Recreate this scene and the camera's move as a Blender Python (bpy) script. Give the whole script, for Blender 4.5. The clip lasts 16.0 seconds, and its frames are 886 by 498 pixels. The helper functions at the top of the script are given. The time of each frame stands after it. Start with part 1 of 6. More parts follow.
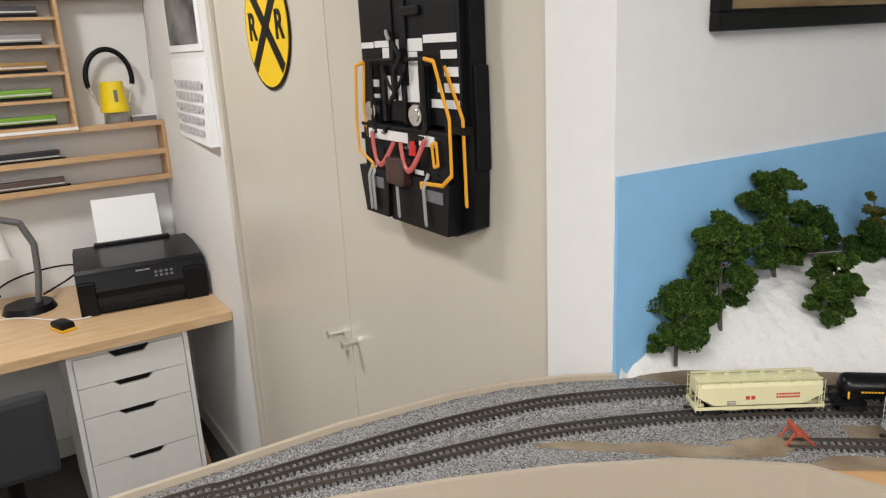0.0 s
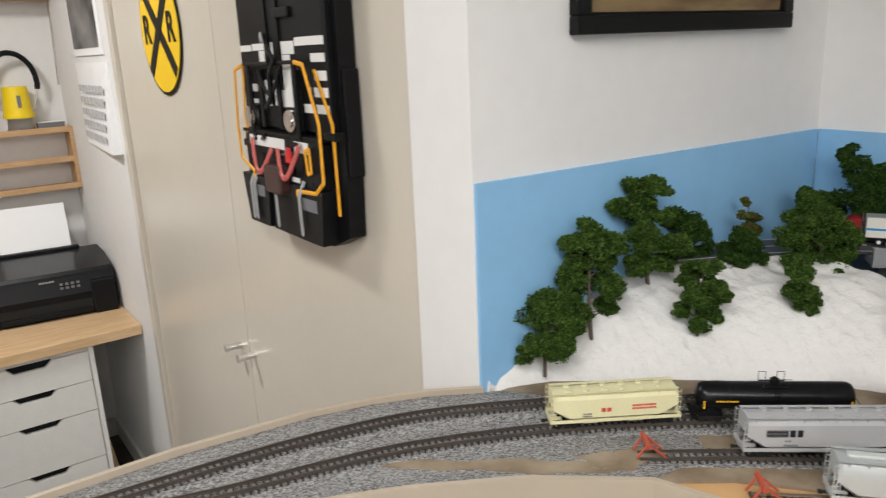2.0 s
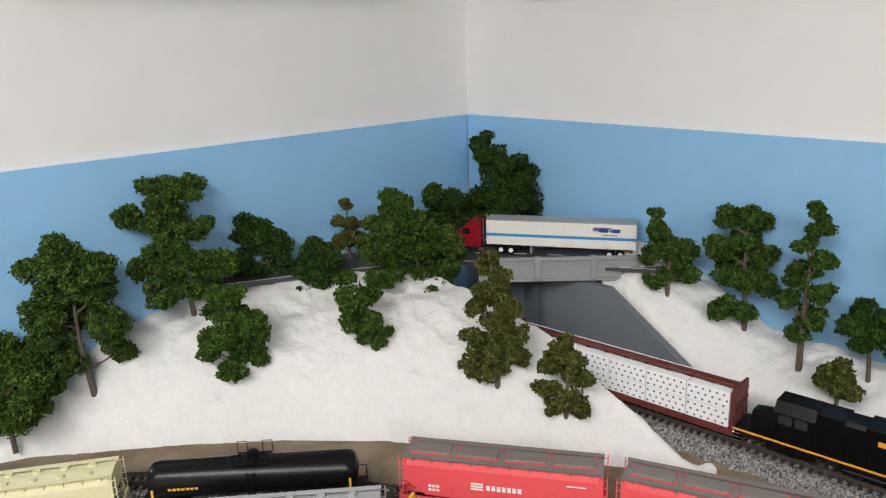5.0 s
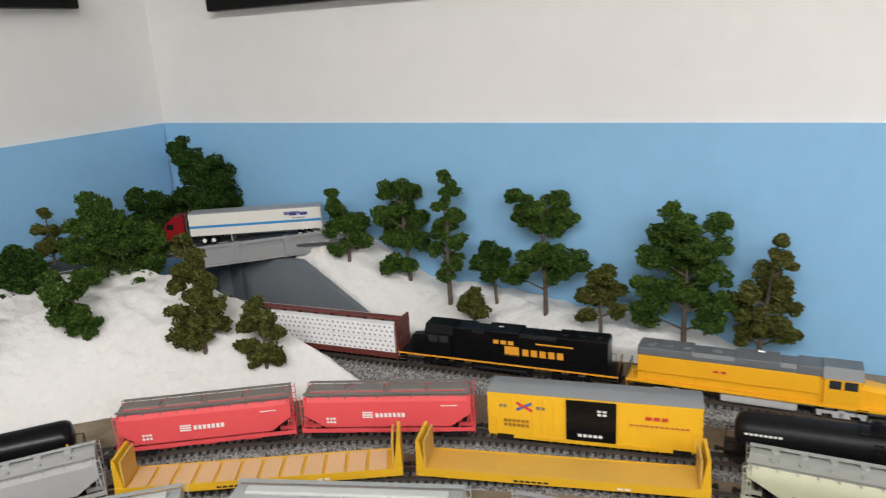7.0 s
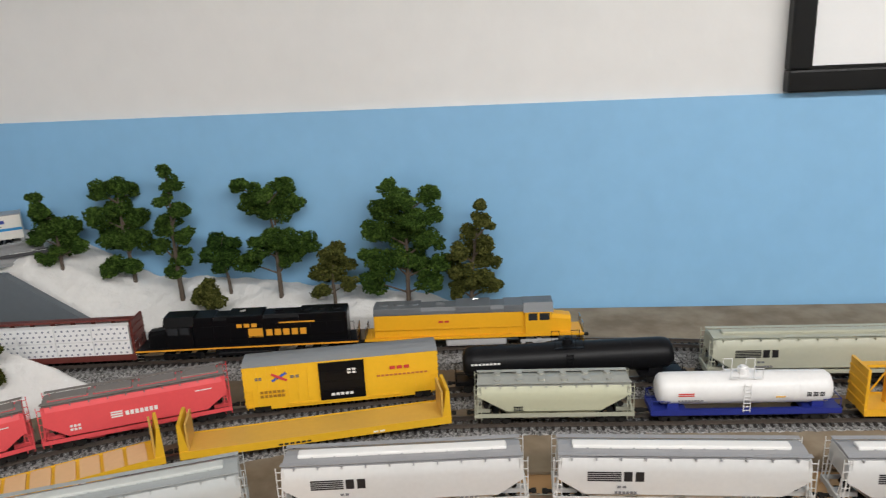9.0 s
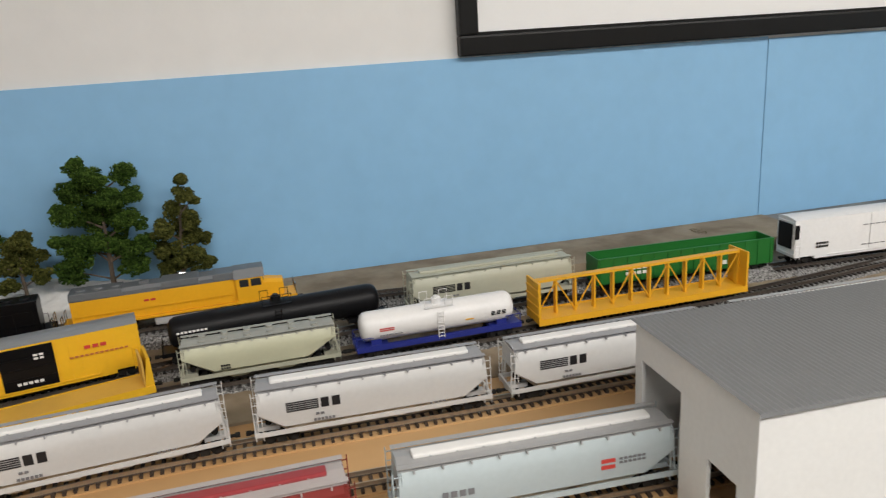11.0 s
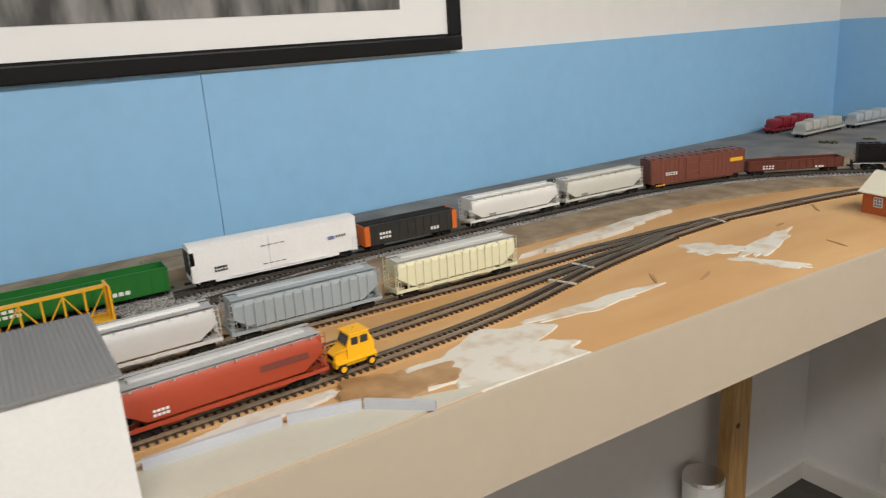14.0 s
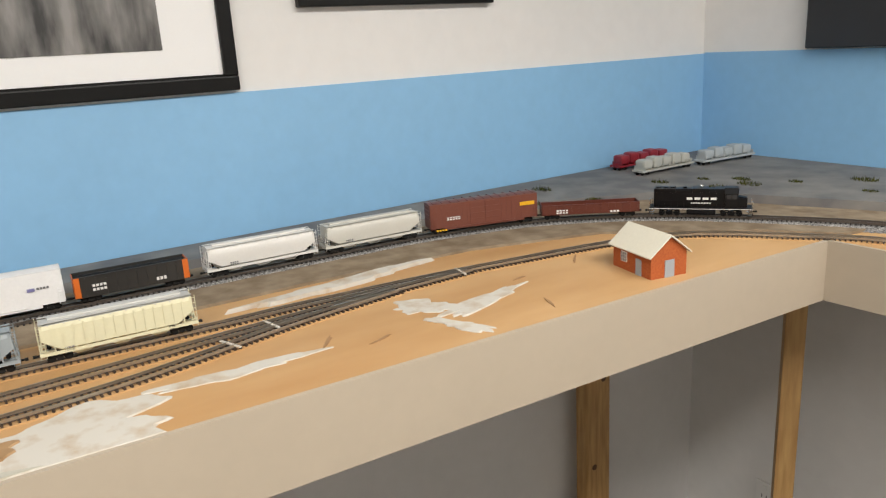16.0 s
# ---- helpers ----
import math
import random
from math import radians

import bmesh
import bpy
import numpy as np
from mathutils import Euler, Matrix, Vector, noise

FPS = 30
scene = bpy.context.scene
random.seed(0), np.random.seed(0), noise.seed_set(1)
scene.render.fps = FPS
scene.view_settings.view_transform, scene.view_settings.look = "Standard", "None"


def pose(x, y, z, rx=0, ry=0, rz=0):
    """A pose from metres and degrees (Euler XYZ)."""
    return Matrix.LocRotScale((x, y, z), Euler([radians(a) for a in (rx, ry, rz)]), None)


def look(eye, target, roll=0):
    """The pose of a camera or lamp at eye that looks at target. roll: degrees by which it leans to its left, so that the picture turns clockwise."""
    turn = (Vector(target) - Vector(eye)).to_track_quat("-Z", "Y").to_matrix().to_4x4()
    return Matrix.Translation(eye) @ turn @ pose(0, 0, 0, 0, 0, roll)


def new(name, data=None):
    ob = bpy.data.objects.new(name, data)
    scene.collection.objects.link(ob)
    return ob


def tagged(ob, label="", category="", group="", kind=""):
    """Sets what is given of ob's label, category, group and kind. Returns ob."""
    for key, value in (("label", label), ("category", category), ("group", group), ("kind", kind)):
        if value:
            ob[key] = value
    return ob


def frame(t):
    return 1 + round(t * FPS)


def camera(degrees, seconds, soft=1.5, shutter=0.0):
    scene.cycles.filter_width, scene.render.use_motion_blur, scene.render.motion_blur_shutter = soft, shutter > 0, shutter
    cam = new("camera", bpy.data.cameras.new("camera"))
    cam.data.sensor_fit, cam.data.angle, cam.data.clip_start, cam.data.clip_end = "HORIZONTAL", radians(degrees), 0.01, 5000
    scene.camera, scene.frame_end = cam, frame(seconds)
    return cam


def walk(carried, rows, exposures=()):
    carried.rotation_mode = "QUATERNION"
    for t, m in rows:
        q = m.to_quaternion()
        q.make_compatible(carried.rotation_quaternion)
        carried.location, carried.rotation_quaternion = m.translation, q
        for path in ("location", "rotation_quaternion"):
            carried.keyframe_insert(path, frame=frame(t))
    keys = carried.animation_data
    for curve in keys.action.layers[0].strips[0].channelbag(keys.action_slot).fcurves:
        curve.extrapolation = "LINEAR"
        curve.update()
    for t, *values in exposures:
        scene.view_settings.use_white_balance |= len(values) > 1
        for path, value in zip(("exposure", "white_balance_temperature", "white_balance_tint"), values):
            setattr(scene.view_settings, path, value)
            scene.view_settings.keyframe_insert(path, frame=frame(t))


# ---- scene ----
cam = camera(61.9, 16.0, soft=1.2, shutter=0.2)
RISE = 0.18
PATH = [
    (0, (0.205, 0.232, 1.599), (1.139, 1.916, 1.06), -2.8),
    (0.5, (0.211, 0.233, 1.598), (1.12, 1.933, 1.066), -2.9),
    (1, (0.216, 0.231, 1.596), (1.128, 1.931, 1.067), -3.1),
    (1.5, (0.225, 0.227, 1.595), (1.183, 1.902, 1.069), -2.9),
    (2, (0.339, 0.198, 1.586), (1.385, 1.82, 1.06), -2.4),
    (2.5, (0.542, 0.156, 1.563), (1.685, 1.708, 1.028), -1.9),
    (3, (0.744, 0.114, 1.55), (1.948, 1.616, 1.007), -1.7),
    (3.2, (0.799, 0.1, 1.545), (2.009, 1.596, 0.999), -1.8),
    (5.3, (0.877, 0.12, 1.525), (2.176, 1.537, 0.975), -2.6),
    (5.5, (0.874, 0.108, 1.53), (2.201, 1.496, 0.97), -3.3),
    (6, (0.839, 0.095, 1.527), (2.299, 1.337, 0.956), -3.1),
    (6.5, (0.838, 0.037, 1.52), (2.418, 1.135, 0.972), -3.4),
    (7, (0.795, -0.047, 1.518), (2.486, 0.875, 0.977), -3.3),
    (7.5, (0.745, -0.089, 1.535), (2.513, 0.658, 0.973), -3.4),
    (8, (0.725, -0.066, 1.525), (2.556, 0.514, 0.966), -3.4),
    (8.5, (0.718, -0.036, 1.513), (2.6, 0.346, 0.951), -3.1),
    (9, (0.72, -0.031, 1.505), (2.631, 0.134, 0.939), -2.7),
    (9.2, (0.724, -0.033, 1.504), (2.64, 0.044, 0.936), -2.5),
    (11.3, (0.646, -0.129, 1.439), (2.493, -0.647, 0.871), -3.7),
    (11.5, (0.615, -0.153, 1.441), (2.446, -0.712, 0.864), -3.7),
    (12, (0.543, -0.215, 1.443), (2.34, -0.867, 0.854), -4.0),
    (12.5, (0.485, -0.271, 1.453), (2.239, -1.027, 0.86), -4.1),
    (13, (0.442, -0.33, 1.46), (2.146, -1.198, 0.871), -4.0),
    (13.5, (0.428, -0.405, 1.464), (2.081, -1.371, 0.886), -3.8),
    (14, (0.447, -0.531, 1.447), (2.056, -1.576, 0.883), -3.7),
    (14.5, (0.432, -0.632, 1.46), (2.017, -1.715, 0.896), -3.5),
    (15, (0.402, -0.722, 1.462), (1.978, -1.82, 0.905), -3.5),
    (15.5, (0.336, -0.841, 1.469), (1.925, -1.925, 0.922), -3.3),
    (16, (0.237, -0.944, 1.473), (1.866, -1.976, 0.941), -3.3),
]
walk(cam, [(t, look((e[0], e[1], e[2] + RISE), (a[0], a[1], a[2] + RISE), roll)) for t, e, a, roll in PATH],
     exposures=((0, -0.15, 6500, 10), (2.5, -0.09, 6500, 10), (5.5, 0.06, 6500, 10), (7, -0.02, 6500, 10), (9, -0.22, 6500, 10), (11.5, -0.49, 6800, 10), (13, -0.54, 6850, 10), (14.5, -0.44, 6850, 10), (16, -0.32, 6850, 10)))
DECK, RAIL = 1.28, 1.297

# ---- world and lights ----
world = bpy.data.worlds.new("world")
world.use_nodes = True
scene.world = world
world.node_tree.nodes["Background"].inputs[0].default_value = (0.9, 0.95, 1.0, 1)
world.node_tree.nodes["Background"].inputs[1].default_value = 0.3


def lamp(name, place, size_x, size_y, watts, colour):
    data = bpy.data.lights.new(name, "AREA")
    data.shape, data.size, data.size_y, data.energy, data.color = "RECTANGLE", size_x, size_y, watts, colour
    ob = new(name, data)
    ob.matrix_basis = pose(*place)
    return ob


lamp("room_lamp", (-0.2, -1.1, 2.64), 0.35, 3.1, 104, (1.0, 0.985, 0.965))
lamp("office_lamp", (-0.2, 2.5, 2.64), 0.25, 0.4, 31, (1.0, 0.985, 0.965))


# ---- materials ----
def mat(name, colour, rough=0.5, metal=0.0, vary=0.12, scale=30.0, bump=0.0, bump_scale=200.0, spec=0.5, per_piece=0.0, depth=0.002):
    m = bpy.data.materials.new(name)
    m.use_nodes = True
    n, l = m.node_tree.nodes, m.node_tree.links
    b = n["Principled BSDF"]
    b.inputs["Roughness"].default_value, b.inputs["Metallic"].default_value = rough, metal
    b.inputs["Specular IOR Level"].default_value = spec
    co = n.new("ShaderNodeTexCoord")
    big, fine = n.new("ShaderNodeTexNoise"), n.new("ShaderNodeTexNoise")
    big.inputs["Scale"].default_value, fine.inputs["Scale"].default_value = scale, scale * 9
    big.inputs["Detail"].default_value = fine.inputs["Detail"].default_value = 3
    for t in (big, fine):
        l.new(co.outputs["Object"], t.inputs["Vector"])
    add = n.new("ShaderNodeMath")
    add.operation = "ADD"
    l.new(big.outputs[0], add.inputs[0]), l.new(fine.outputs[0], add.inputs[1])
    ramp = n.new("ShaderNodeMapRange")
    ramp.inputs["From Min"].default_value, ramp.inputs["From Max"].default_value = 0.6, 1.4
    ramp.inputs["To Min"].default_value, ramp.inputs["To Max"].default_value = 1 - vary, 1 + vary
    l.new(add.outputs[0], ramp.inputs["Value"])
    hsv = n.new("ShaderNodeHueSaturation")
    hsv.inputs["Color"].default_value = (*colour, 1)
    if per_piece:
        info, mul, k = n.new("ShaderNodeObjectInfo"), n.new("ShaderNodeMath"), n.new("ShaderNodeMapRange")
        k.inputs["To Min"].default_value, k.inputs["To Max"].default_value = 1 - per_piece, 1 + per_piece
        l.new(info.outputs["Random"], k.inputs["Value"])
        mul.operation = "MULTIPLY"
        l.new(ramp.outputs[0], mul.inputs[0]), l.new(k.outputs[0], mul.inputs[1])
        l.new(mul.outputs[0], hsv.inputs["Value"])
    else:
        l.new(ramp.outputs[0], hsv.inputs["Value"])
    l.new(hsv.outputs[0], b.inputs["Base Color"])
    if bump:
        t, bp = n.new("ShaderNodeTexNoise"), n.new("ShaderNodeBump")
        t.inputs["Scale"].default_value, t.inputs["Detail"].default_value = bump_scale, 4
        bp.inputs["Strength"].default_value, bp.inputs["Distance"].default_value = bump, depth
        l.new(co.outputs["Object"], t.inputs["Vector"])
        l.new(t.outputs[0], bp.inputs["Height"]), l.new(bp.outputs[0], b.inputs["Normal"])
    return m


def two_tone(name, a, b_colour, scale, low, high, rough=0.7, stretch=(1, 1, 1), bump=0.0, tex="NOISE", spec=0.4):
    """Two colours laid over one another by a noise or by cells: gravel, wood grain, stained board."""
    m = bpy.data.materials.new(name)
    m.use_nodes = True
    n, l = m.node_tree.nodes, m.node_tree.links
    b = n["Principled BSDF"]
    b.inputs["Roughness"].default_value, b.inputs["Specular IOR Level"].default_value = rough, spec
    co, mp = n.new("ShaderNodeTexCoord"), n.new("ShaderNodeMapping")
    mp.inputs["Scale"].default_value = stretch
    l.new(co.outputs["Object"], mp.inputs["Vector"])
    if tex == "NOISE":
        t = n.new("ShaderNodeTexNoise")
        t.inputs["Detail"].default_value = 6
        out = t.outputs[0]
    else:
        t = n.new("ShaderNodeTexVoronoi")
        sep = n.new("ShaderNodeSeparateColor")
        l.new(t.outputs["Color"], sep.inputs[0])
        out = sep.outputs[0]
    t.inputs["Scale"].default_value = scale
    l.new(mp.outputs[0], t.inputs["Vector"])
    r = n.new("ShaderNodeValToRGB")
    r.color_ramp.elements[0].position, r.color_ramp.elements[1].position = low, high
    r.color_ramp.elements[0].color, r.color_ramp.elements[1].color = (*a, 1), (*b_colour, 1)
    l.new(out, r.inputs[0]), l.new(r.outputs[0], b.inputs["Base Color"])
    if bump:
        bp = n.new("ShaderNodeBump")
        bp.inputs["Strength"].default_value, bp.inputs["Distance"].default_value = bump, 0.002
        l.new(t.outputs["Distance"] if tex != "NOISE" else out, bp.inputs["Height"]), l.new(bp.outputs[0], b.inputs["Normal"])
    return m


WALL = mat("white wall paint", (0.76, 0.75, 0.735), 0.6, vary=0.03, scale=3, bump=0.08, bump_scale=120)
CEIL = mat("white ceiling paint", (0.74, 0.73, 0.71), 0.7, vary=0.02, scale=3)
BLUE = mat("sky blue backdrop paint", (0.25, 0.49, 0.74), 0.5, vary=0.045, scale=4, bump=0.05, bump_scale=60)
FASCIA = mat("beige fascia paint", (0.44, 0.37, 0.285), 0.4, vary=0.03, scale=5)
CLOSET = mat("beige closet laminate", (0.60, 0.55, 0.47), 0.28, vary=0.02, scale=5)
CARPET = mat("dark grey floor", (0.075, 0.068, 0.06), 0.9, vary=0.2, scale=30, bump=0.4)
SKIRT = mat("white skirting paint", (0.72, 0.70, 0.66), 0.4, vary=0.02)
PLY = two_tone("tan plywood deck", (0.45, 0.25, 0.10), (0.60, 0.38, 0.185), 9, 0.25, 0.75, 0.6, (1, 0.3, 1))
PASTE = two_tone("dried white plaster smear", (0.47, 0.38, 0.28), (0.58, 0.555, 0.50), 34, 0.30, 0.52, 0.7, bump=0.3)
STAIN = mat("brown glue stain", (0.33, 0.19, 0.09), 0.7, vary=0.2, scale=60)
STAINB = two_tone("dried brown glue", (0.27, 0.15, 0.065), (0.42, 0.27, 0.14), 30, 0.35, 0.7, 0.55, bump=0.2)
MUD = two_tone("brown scenery paint", (0.19, 0.14, 0.09), (0.32, 0.26, 0.185), 24, 0.35, 0.7, 0.85, bump=0.2)
GREYDECK = two_tone("grey painted scenery board", (0.14, 0.14, 0.145), (0.24, 0.235, 0.22), 12, 0.35, 0.7, 0.7)
APRON = mat("pale beige apron paint", (0.47, 0.455, 0.385), 0.4, vary=0.04, scale=9)
BALLAST = two_tone("grey ballast gravel", (0.08, 0.078, 0.075), (0.48, 0.47, 0.46), 620, 0.05, 0.95, 0.9, bump=1.0, tex="CELLS")
RAILN = mat("bright nickel rail", (0.50, 0.44, 0.36), 0.3, 0.9, vary=0.15, scale=60)
RAILM = mat("weathered nickel rail", (0.17, 0.145, 0.125), 0.35, 0.8, vary=0.2, scale=60)
TIE = mat("dark plastic sleeper", (0.03, 0.026, 0.024), 0.7, vary=0.2, scale=80, per_piece=0.25)
TIEB = mat("brown plastic sleeper", (0.045, 0.028, 0.018), 0.7, vary=0.2, scale=80, per_piece=0.25)
SNOW = mat("white plaster hillside", (0.73, 0.72, 0.70), 0.7, vary=0.05, scale=14, bump=1.0, bump_scale=55, depth=0.006)
ROADM = mat("dark grey model road", (0.05, 0.05, 0.055), 0.6, vary=0.15, scale=30)
CONC = mat("grey plastic concrete", (0.26, 0.265, 0.27), 0.55, vary=0.06, scale=25)
ABUT = mat("blue-grey painted abutment", (0.15, 0.17, 0.19), 0.5, vary=0.06, scale=14)
BARK = mat("grey-brown trunk plastic", (0.10, 0.075, 0.055), 0.8, vary=0.2, scale=90)
PINE = two_tone("pine post", (0.40, 0.22, 0.08), (0.58, 0.36, 0.15), 14, 0.3, 0.7, 0.5, (6, 6, 0.6))
DARKKNOT = mat("dark wood knot", (0.10, 0.045, 0.018), 0.6, vary=0.2, scale=120)
OAK = two_tone("oak desktop", (0.55, 0.36, 0.19), (0.70, 0.50, 0.30), 14, 0.3, 0.7, 0.35, (0.6, 6, 6))
SHELF = two_tone("light timber shelf", (0.45, 0.27, 0.13), (0.58, 0.38, 0.2), 14, 0.3, 0.7, 0.5, (0.8, 8, 8))
BLACK = mat("satin black plastic", (0.006, 0.006, 0.007), 0.42, vary=0.1, spec=0.18)
GLOSSB = mat("gloss black paint", (0.005, 0.005, 0.006), 0.28, vary=0.1, spec=0.22)
DARK = mat("dark under-frame", (0.016, 0.015, 0.014), 0.7, vary=0.2, scale=80, spec=0.2)
WHITE = mat("white paint", (0.78, 0.77, 0.75), 0.4, vary=0.02)
CHROME = mat("bright metal", (0.75, 0.74, 0.72), 0.22, 1.0, vary=0.05)
YELLOW = mat("golden yellow paint", (0.78, 0.42, 0.02), 0.4, vary=0.06)
PAPER = mat("white paper", (0.85, 0.85, 0.85), 0.7, vary=0.01)
GREYP = mat("grey plastic", (0.30, 0.30, 0.30), 0.5, vary=0.05)
INK = mat("grey ink", (0.16, 0.16, 0.17), 0.7, vary=0.05)
GLASS = bpy.data.materials.new("clear plastic")
GLASS.use_nodes = True
GLASS.node_tree.nodes["Principled BSDF"].inputs["Transmission Weight"].default_value = 0.92
GLASS.node_tree.nodes["Principled BSDF"].inputs["Roughness"].default_value = 0.05
PAINTS = {}


def paint(r, g, b, rough=0.42):
    key = (r, g, b, rough)
    if key not in PAINTS:
        PAINTS[key] = mat("model paint", (r, g, b), rough, vary=0.045, scale=25)
    return PAINTS[key]


# ---- mesh helpers ----
def box(bm, x0, x1, y0, y1, z0, z1, bevel=0.0):
    m = Matrix.LocRotScale(((x0 + x1) / 2, (y0 + y1) / 2, (z0 + z1) / 2), None, (abs(x1 - x0), abs(y1 - y0), abs(z1 - z0)))
    vs = bmesh.ops.create_cube(bm, size=1, matrix=m)["verts"]
    if bevel:
        es = list({e for v in vs for e in v.link_edges})
        bmesh.ops.bevel(bm, geom=es, offset=bevel, segments=2, profile=0.6, affect="EDGES")
    return bm


def rod(bm, a, b, r, r2=None, seg=8):
    a, b = Vector(a), Vector(b)
    d = b - a
    m = Matrix.Translation((a + b) / 2) @ d.to_track_quat("Z", "Y").to_matrix().to_4x4()
    bmesh.ops.create_cone(bm, cap_ends=True, segments=seg, radius1=r, radius2=r if r2 is None else r2, depth=d.length, matrix=m)
    return bm


def tube(bm, pts, r, seg=8):
    for a, b in zip(pts, pts[1:]):
        rod(bm, a, b, r, seg=seg)
        bmesh.ops.create_icosphere(bm, subdivisions=1, radius=r, matrix=Matrix.Translation(b))
    return bm


def loft(bm, loops, caps=True):
    rings = [[bm.verts.new(p) for p in lp] for lp in loops]
    n = len(rings[0])
    for a, b in zip(rings, rings[1:]):
        for i in range(n):
            bm.faces.new((a[i], a[(i + 1) % n], b[(i + 1) % n], b[i]))
    if caps:
        bm.faces.new(rings[0][::-1]), bm.faces.new(rings[-1])
    return bm


def prism(bm, outline, z0, z1):
    return loft(bm, [[(x, y, z0) for x, y in outline], [(x, y, z1) for x, y in outline]])


def mesh(name, bm, material, smooth=False):
    bmesh.ops.recalc_face_normals(bm, faces=bm.faces)
    me = bpy.data.meshes.new(name)
    bm.to_mesh(me)
    bm.free()
    me.materials.append(material)
    if smooth:
        me.polygons.foreach_set("use_smooth", [True] * len(me.polygons))
        me.set_sharp_from_angle(angle=0.7)
    return me


def part(name, bm, material, parent, label="", smooth=False, at=None):
    ob = new(name, mesh(name, bm, material, smooth))
    ob.parent = parent
    if at is not None:
        ob.matrix_basis = at
    if label:
        ob["label"] = label
    return ob


def thing(name, m, label, category, group="", kind=""):
    ob = new(name)
    ob.empty_display_size = 0.02
    ob.matrix_basis = m
    return tagged(ob, label, category, group, kind)


def single(name, bm, material, label, category, m=None, group="", kind="", smooth=False):
    ob = new(name, mesh(name, bm, material, smooth))
    if m is not None:
        ob.matrix_basis = m
    return tagged(ob, label, category, group, kind)


B = bmesh.new


def slab(x0, x1, y0, y1, z0, z1, bevel=0.0):
    return box(B(), x0, x1, y0, y1, z0, z1, bevel)


def setting(name, bm, material, label, category="wall", m=None, smooth=False):
    return single(name, bm, material, label, category, m, kind="structure", smooth=smooth)


def smooth_path(pts, step):
    """A Catmull-Rom line through pts, cut into even steps: places and headings."""
    p = [Vector((*q, 0)) if len(q) == 2 else Vector(q) for q in pts]
    p = [2 * p[0] - p[1]] + p + [2 * p[-1] - p[-2]]
    dense = []
    for i in range(1, len(p) - 2):
        a, b, c, d = p[i - 1:i + 3]
        for k in range(24):
            t = k / 24
            dense.append(0.5 * (2 * b + (c - a) * t + (2 * a - 5 * b + 4 * c - d) * t * t + (3 * b - a - 3 * c + d) * t ** 3))
    dense.append(p[-2])
    out, run, nxt = [], 0.0, 0.0
    for a, b in zip(dense, dense[1:]):
        seg = (b - a).length
        while seg > 0 and nxt <= run + seg:
            out.append((a + (b - a) * ((nxt - run) / seg), (b - a).normalized()))
            nxt += step
        run += seg
    return out


# ---- room ----
OFFICE = Matrix.Translation((0.905, 1.0, 0)) @ pose(0, 0, 0, 0, 0, 3)
TOP = 2.7
setting("floor", slab(-1.7, 1.9, -3.0, 4.2, -0.05, 0.0), CARPET, "dark grey carpeted floor", "floor")
setting("ceiling", slab(-1.7, 1.9, -3.0, 4.2, TOP, TOP + 0.05), CEIL, "plain white ceiling", "ceiling")
setting("wall_east", slab(1.718, 1.82, -2.94, 1.1, 0, TOP), WALL, "white painted wall behind the layout")
setting("wall_south", slab(-1.6, 1.718, -2.94, -2.84, 0, TOP), WALL, "white painted wall beyond the layout's corner")
setting("wall_west", slab(-1.7, -1.6, -2.94, 4.1, 0, TOP), WALL, "white painted wall")
setting("wall_north", slab(0.905, 1.718, 0.996, 1.1, 0, TOP), WALL, "white painted wall behind the snowy hills")
setting("wall_pillar", slab(0, 0.14, 0.1, 0.14, 0, TOP), WALL, "white wall end beside the closet", m=OFFICE)
setting("wall_pillar_end", slab(0, 0.14, 0.0, 0.1, 0, TOP), WALL, "white wall end", m=OFFICE)
setting("wall_calendar", slab(0, 0.12, 1.86, 2.95, 0, TOP), WALL, "white wall with a calendar", m=OFFICE)
setting("wall_closet_head", slab(0, 0.12, 0.14, 1.86, 2.3, TOP), WALL, "white wall over the closet doors", m=OFFICE)
setting("wall_closet_back", slab(0.06, 0.12, 0.14, 1.86, 0, 2.3), CLOSET, "closet carcass behind the doors", m=OFFICE)
setting("wall_shelves", slab(-2.6, 0.0, 2.85, 2.95, 0, TOP), WALL, "white wall behind the desk", m=OFFICE)
setting("baseboard_south", slab(-1.6, 1.718, -2.84, -2.826, 0, 0.07, 0.003), SKIRT, "white skirting board", "skirting")
setting("baseboard_east", slab(1.704, 1.718, -2.826, 0.99, 0, 0.07, 0.003), SKIRT, "white skirting board", "skirting")
setting("baseboard_office", slab(-2.0, 0, 2.836, 2.85, 0, 0.09, 0.003), SKIRT, "white skirting board", "skirting", m=OFFICE)
setting("baseboard_calendar", slab(-0.014, 0, 1.87, 2.836, 0, 0.09, 0.003), SKIRT, "white skirting board", "skirting", m=OFFICE)
# backdrop boards
SKYTOP = 1.588
setting("backdrop_north", slab(0.907, 1.71, 0.99, 0.996, 1.2, SKYTOP), BLUE, "sky blue backdrop board on the wall", "backdrop")
setting("backdrop_east", slab(1.712, 1.718, -0.897, 0.99, 1.2, SKYTOP), BLUE, "sky blue backdrop board on the wall", "backdrop")
setting("backdrop_east_far", slab(1.711, 1.718, -2.834, -0.898, 1.2, SKYTOP - 0.003), BLUE, "sky blue backdrop board with a joint", "backdrop")
setting("backdrop_south", slab(-1.0, 1.711, -2.84, -2.834, 1.2, SKYTOP), BLUE, "sky blue backdrop board on the wall", "backdrop")

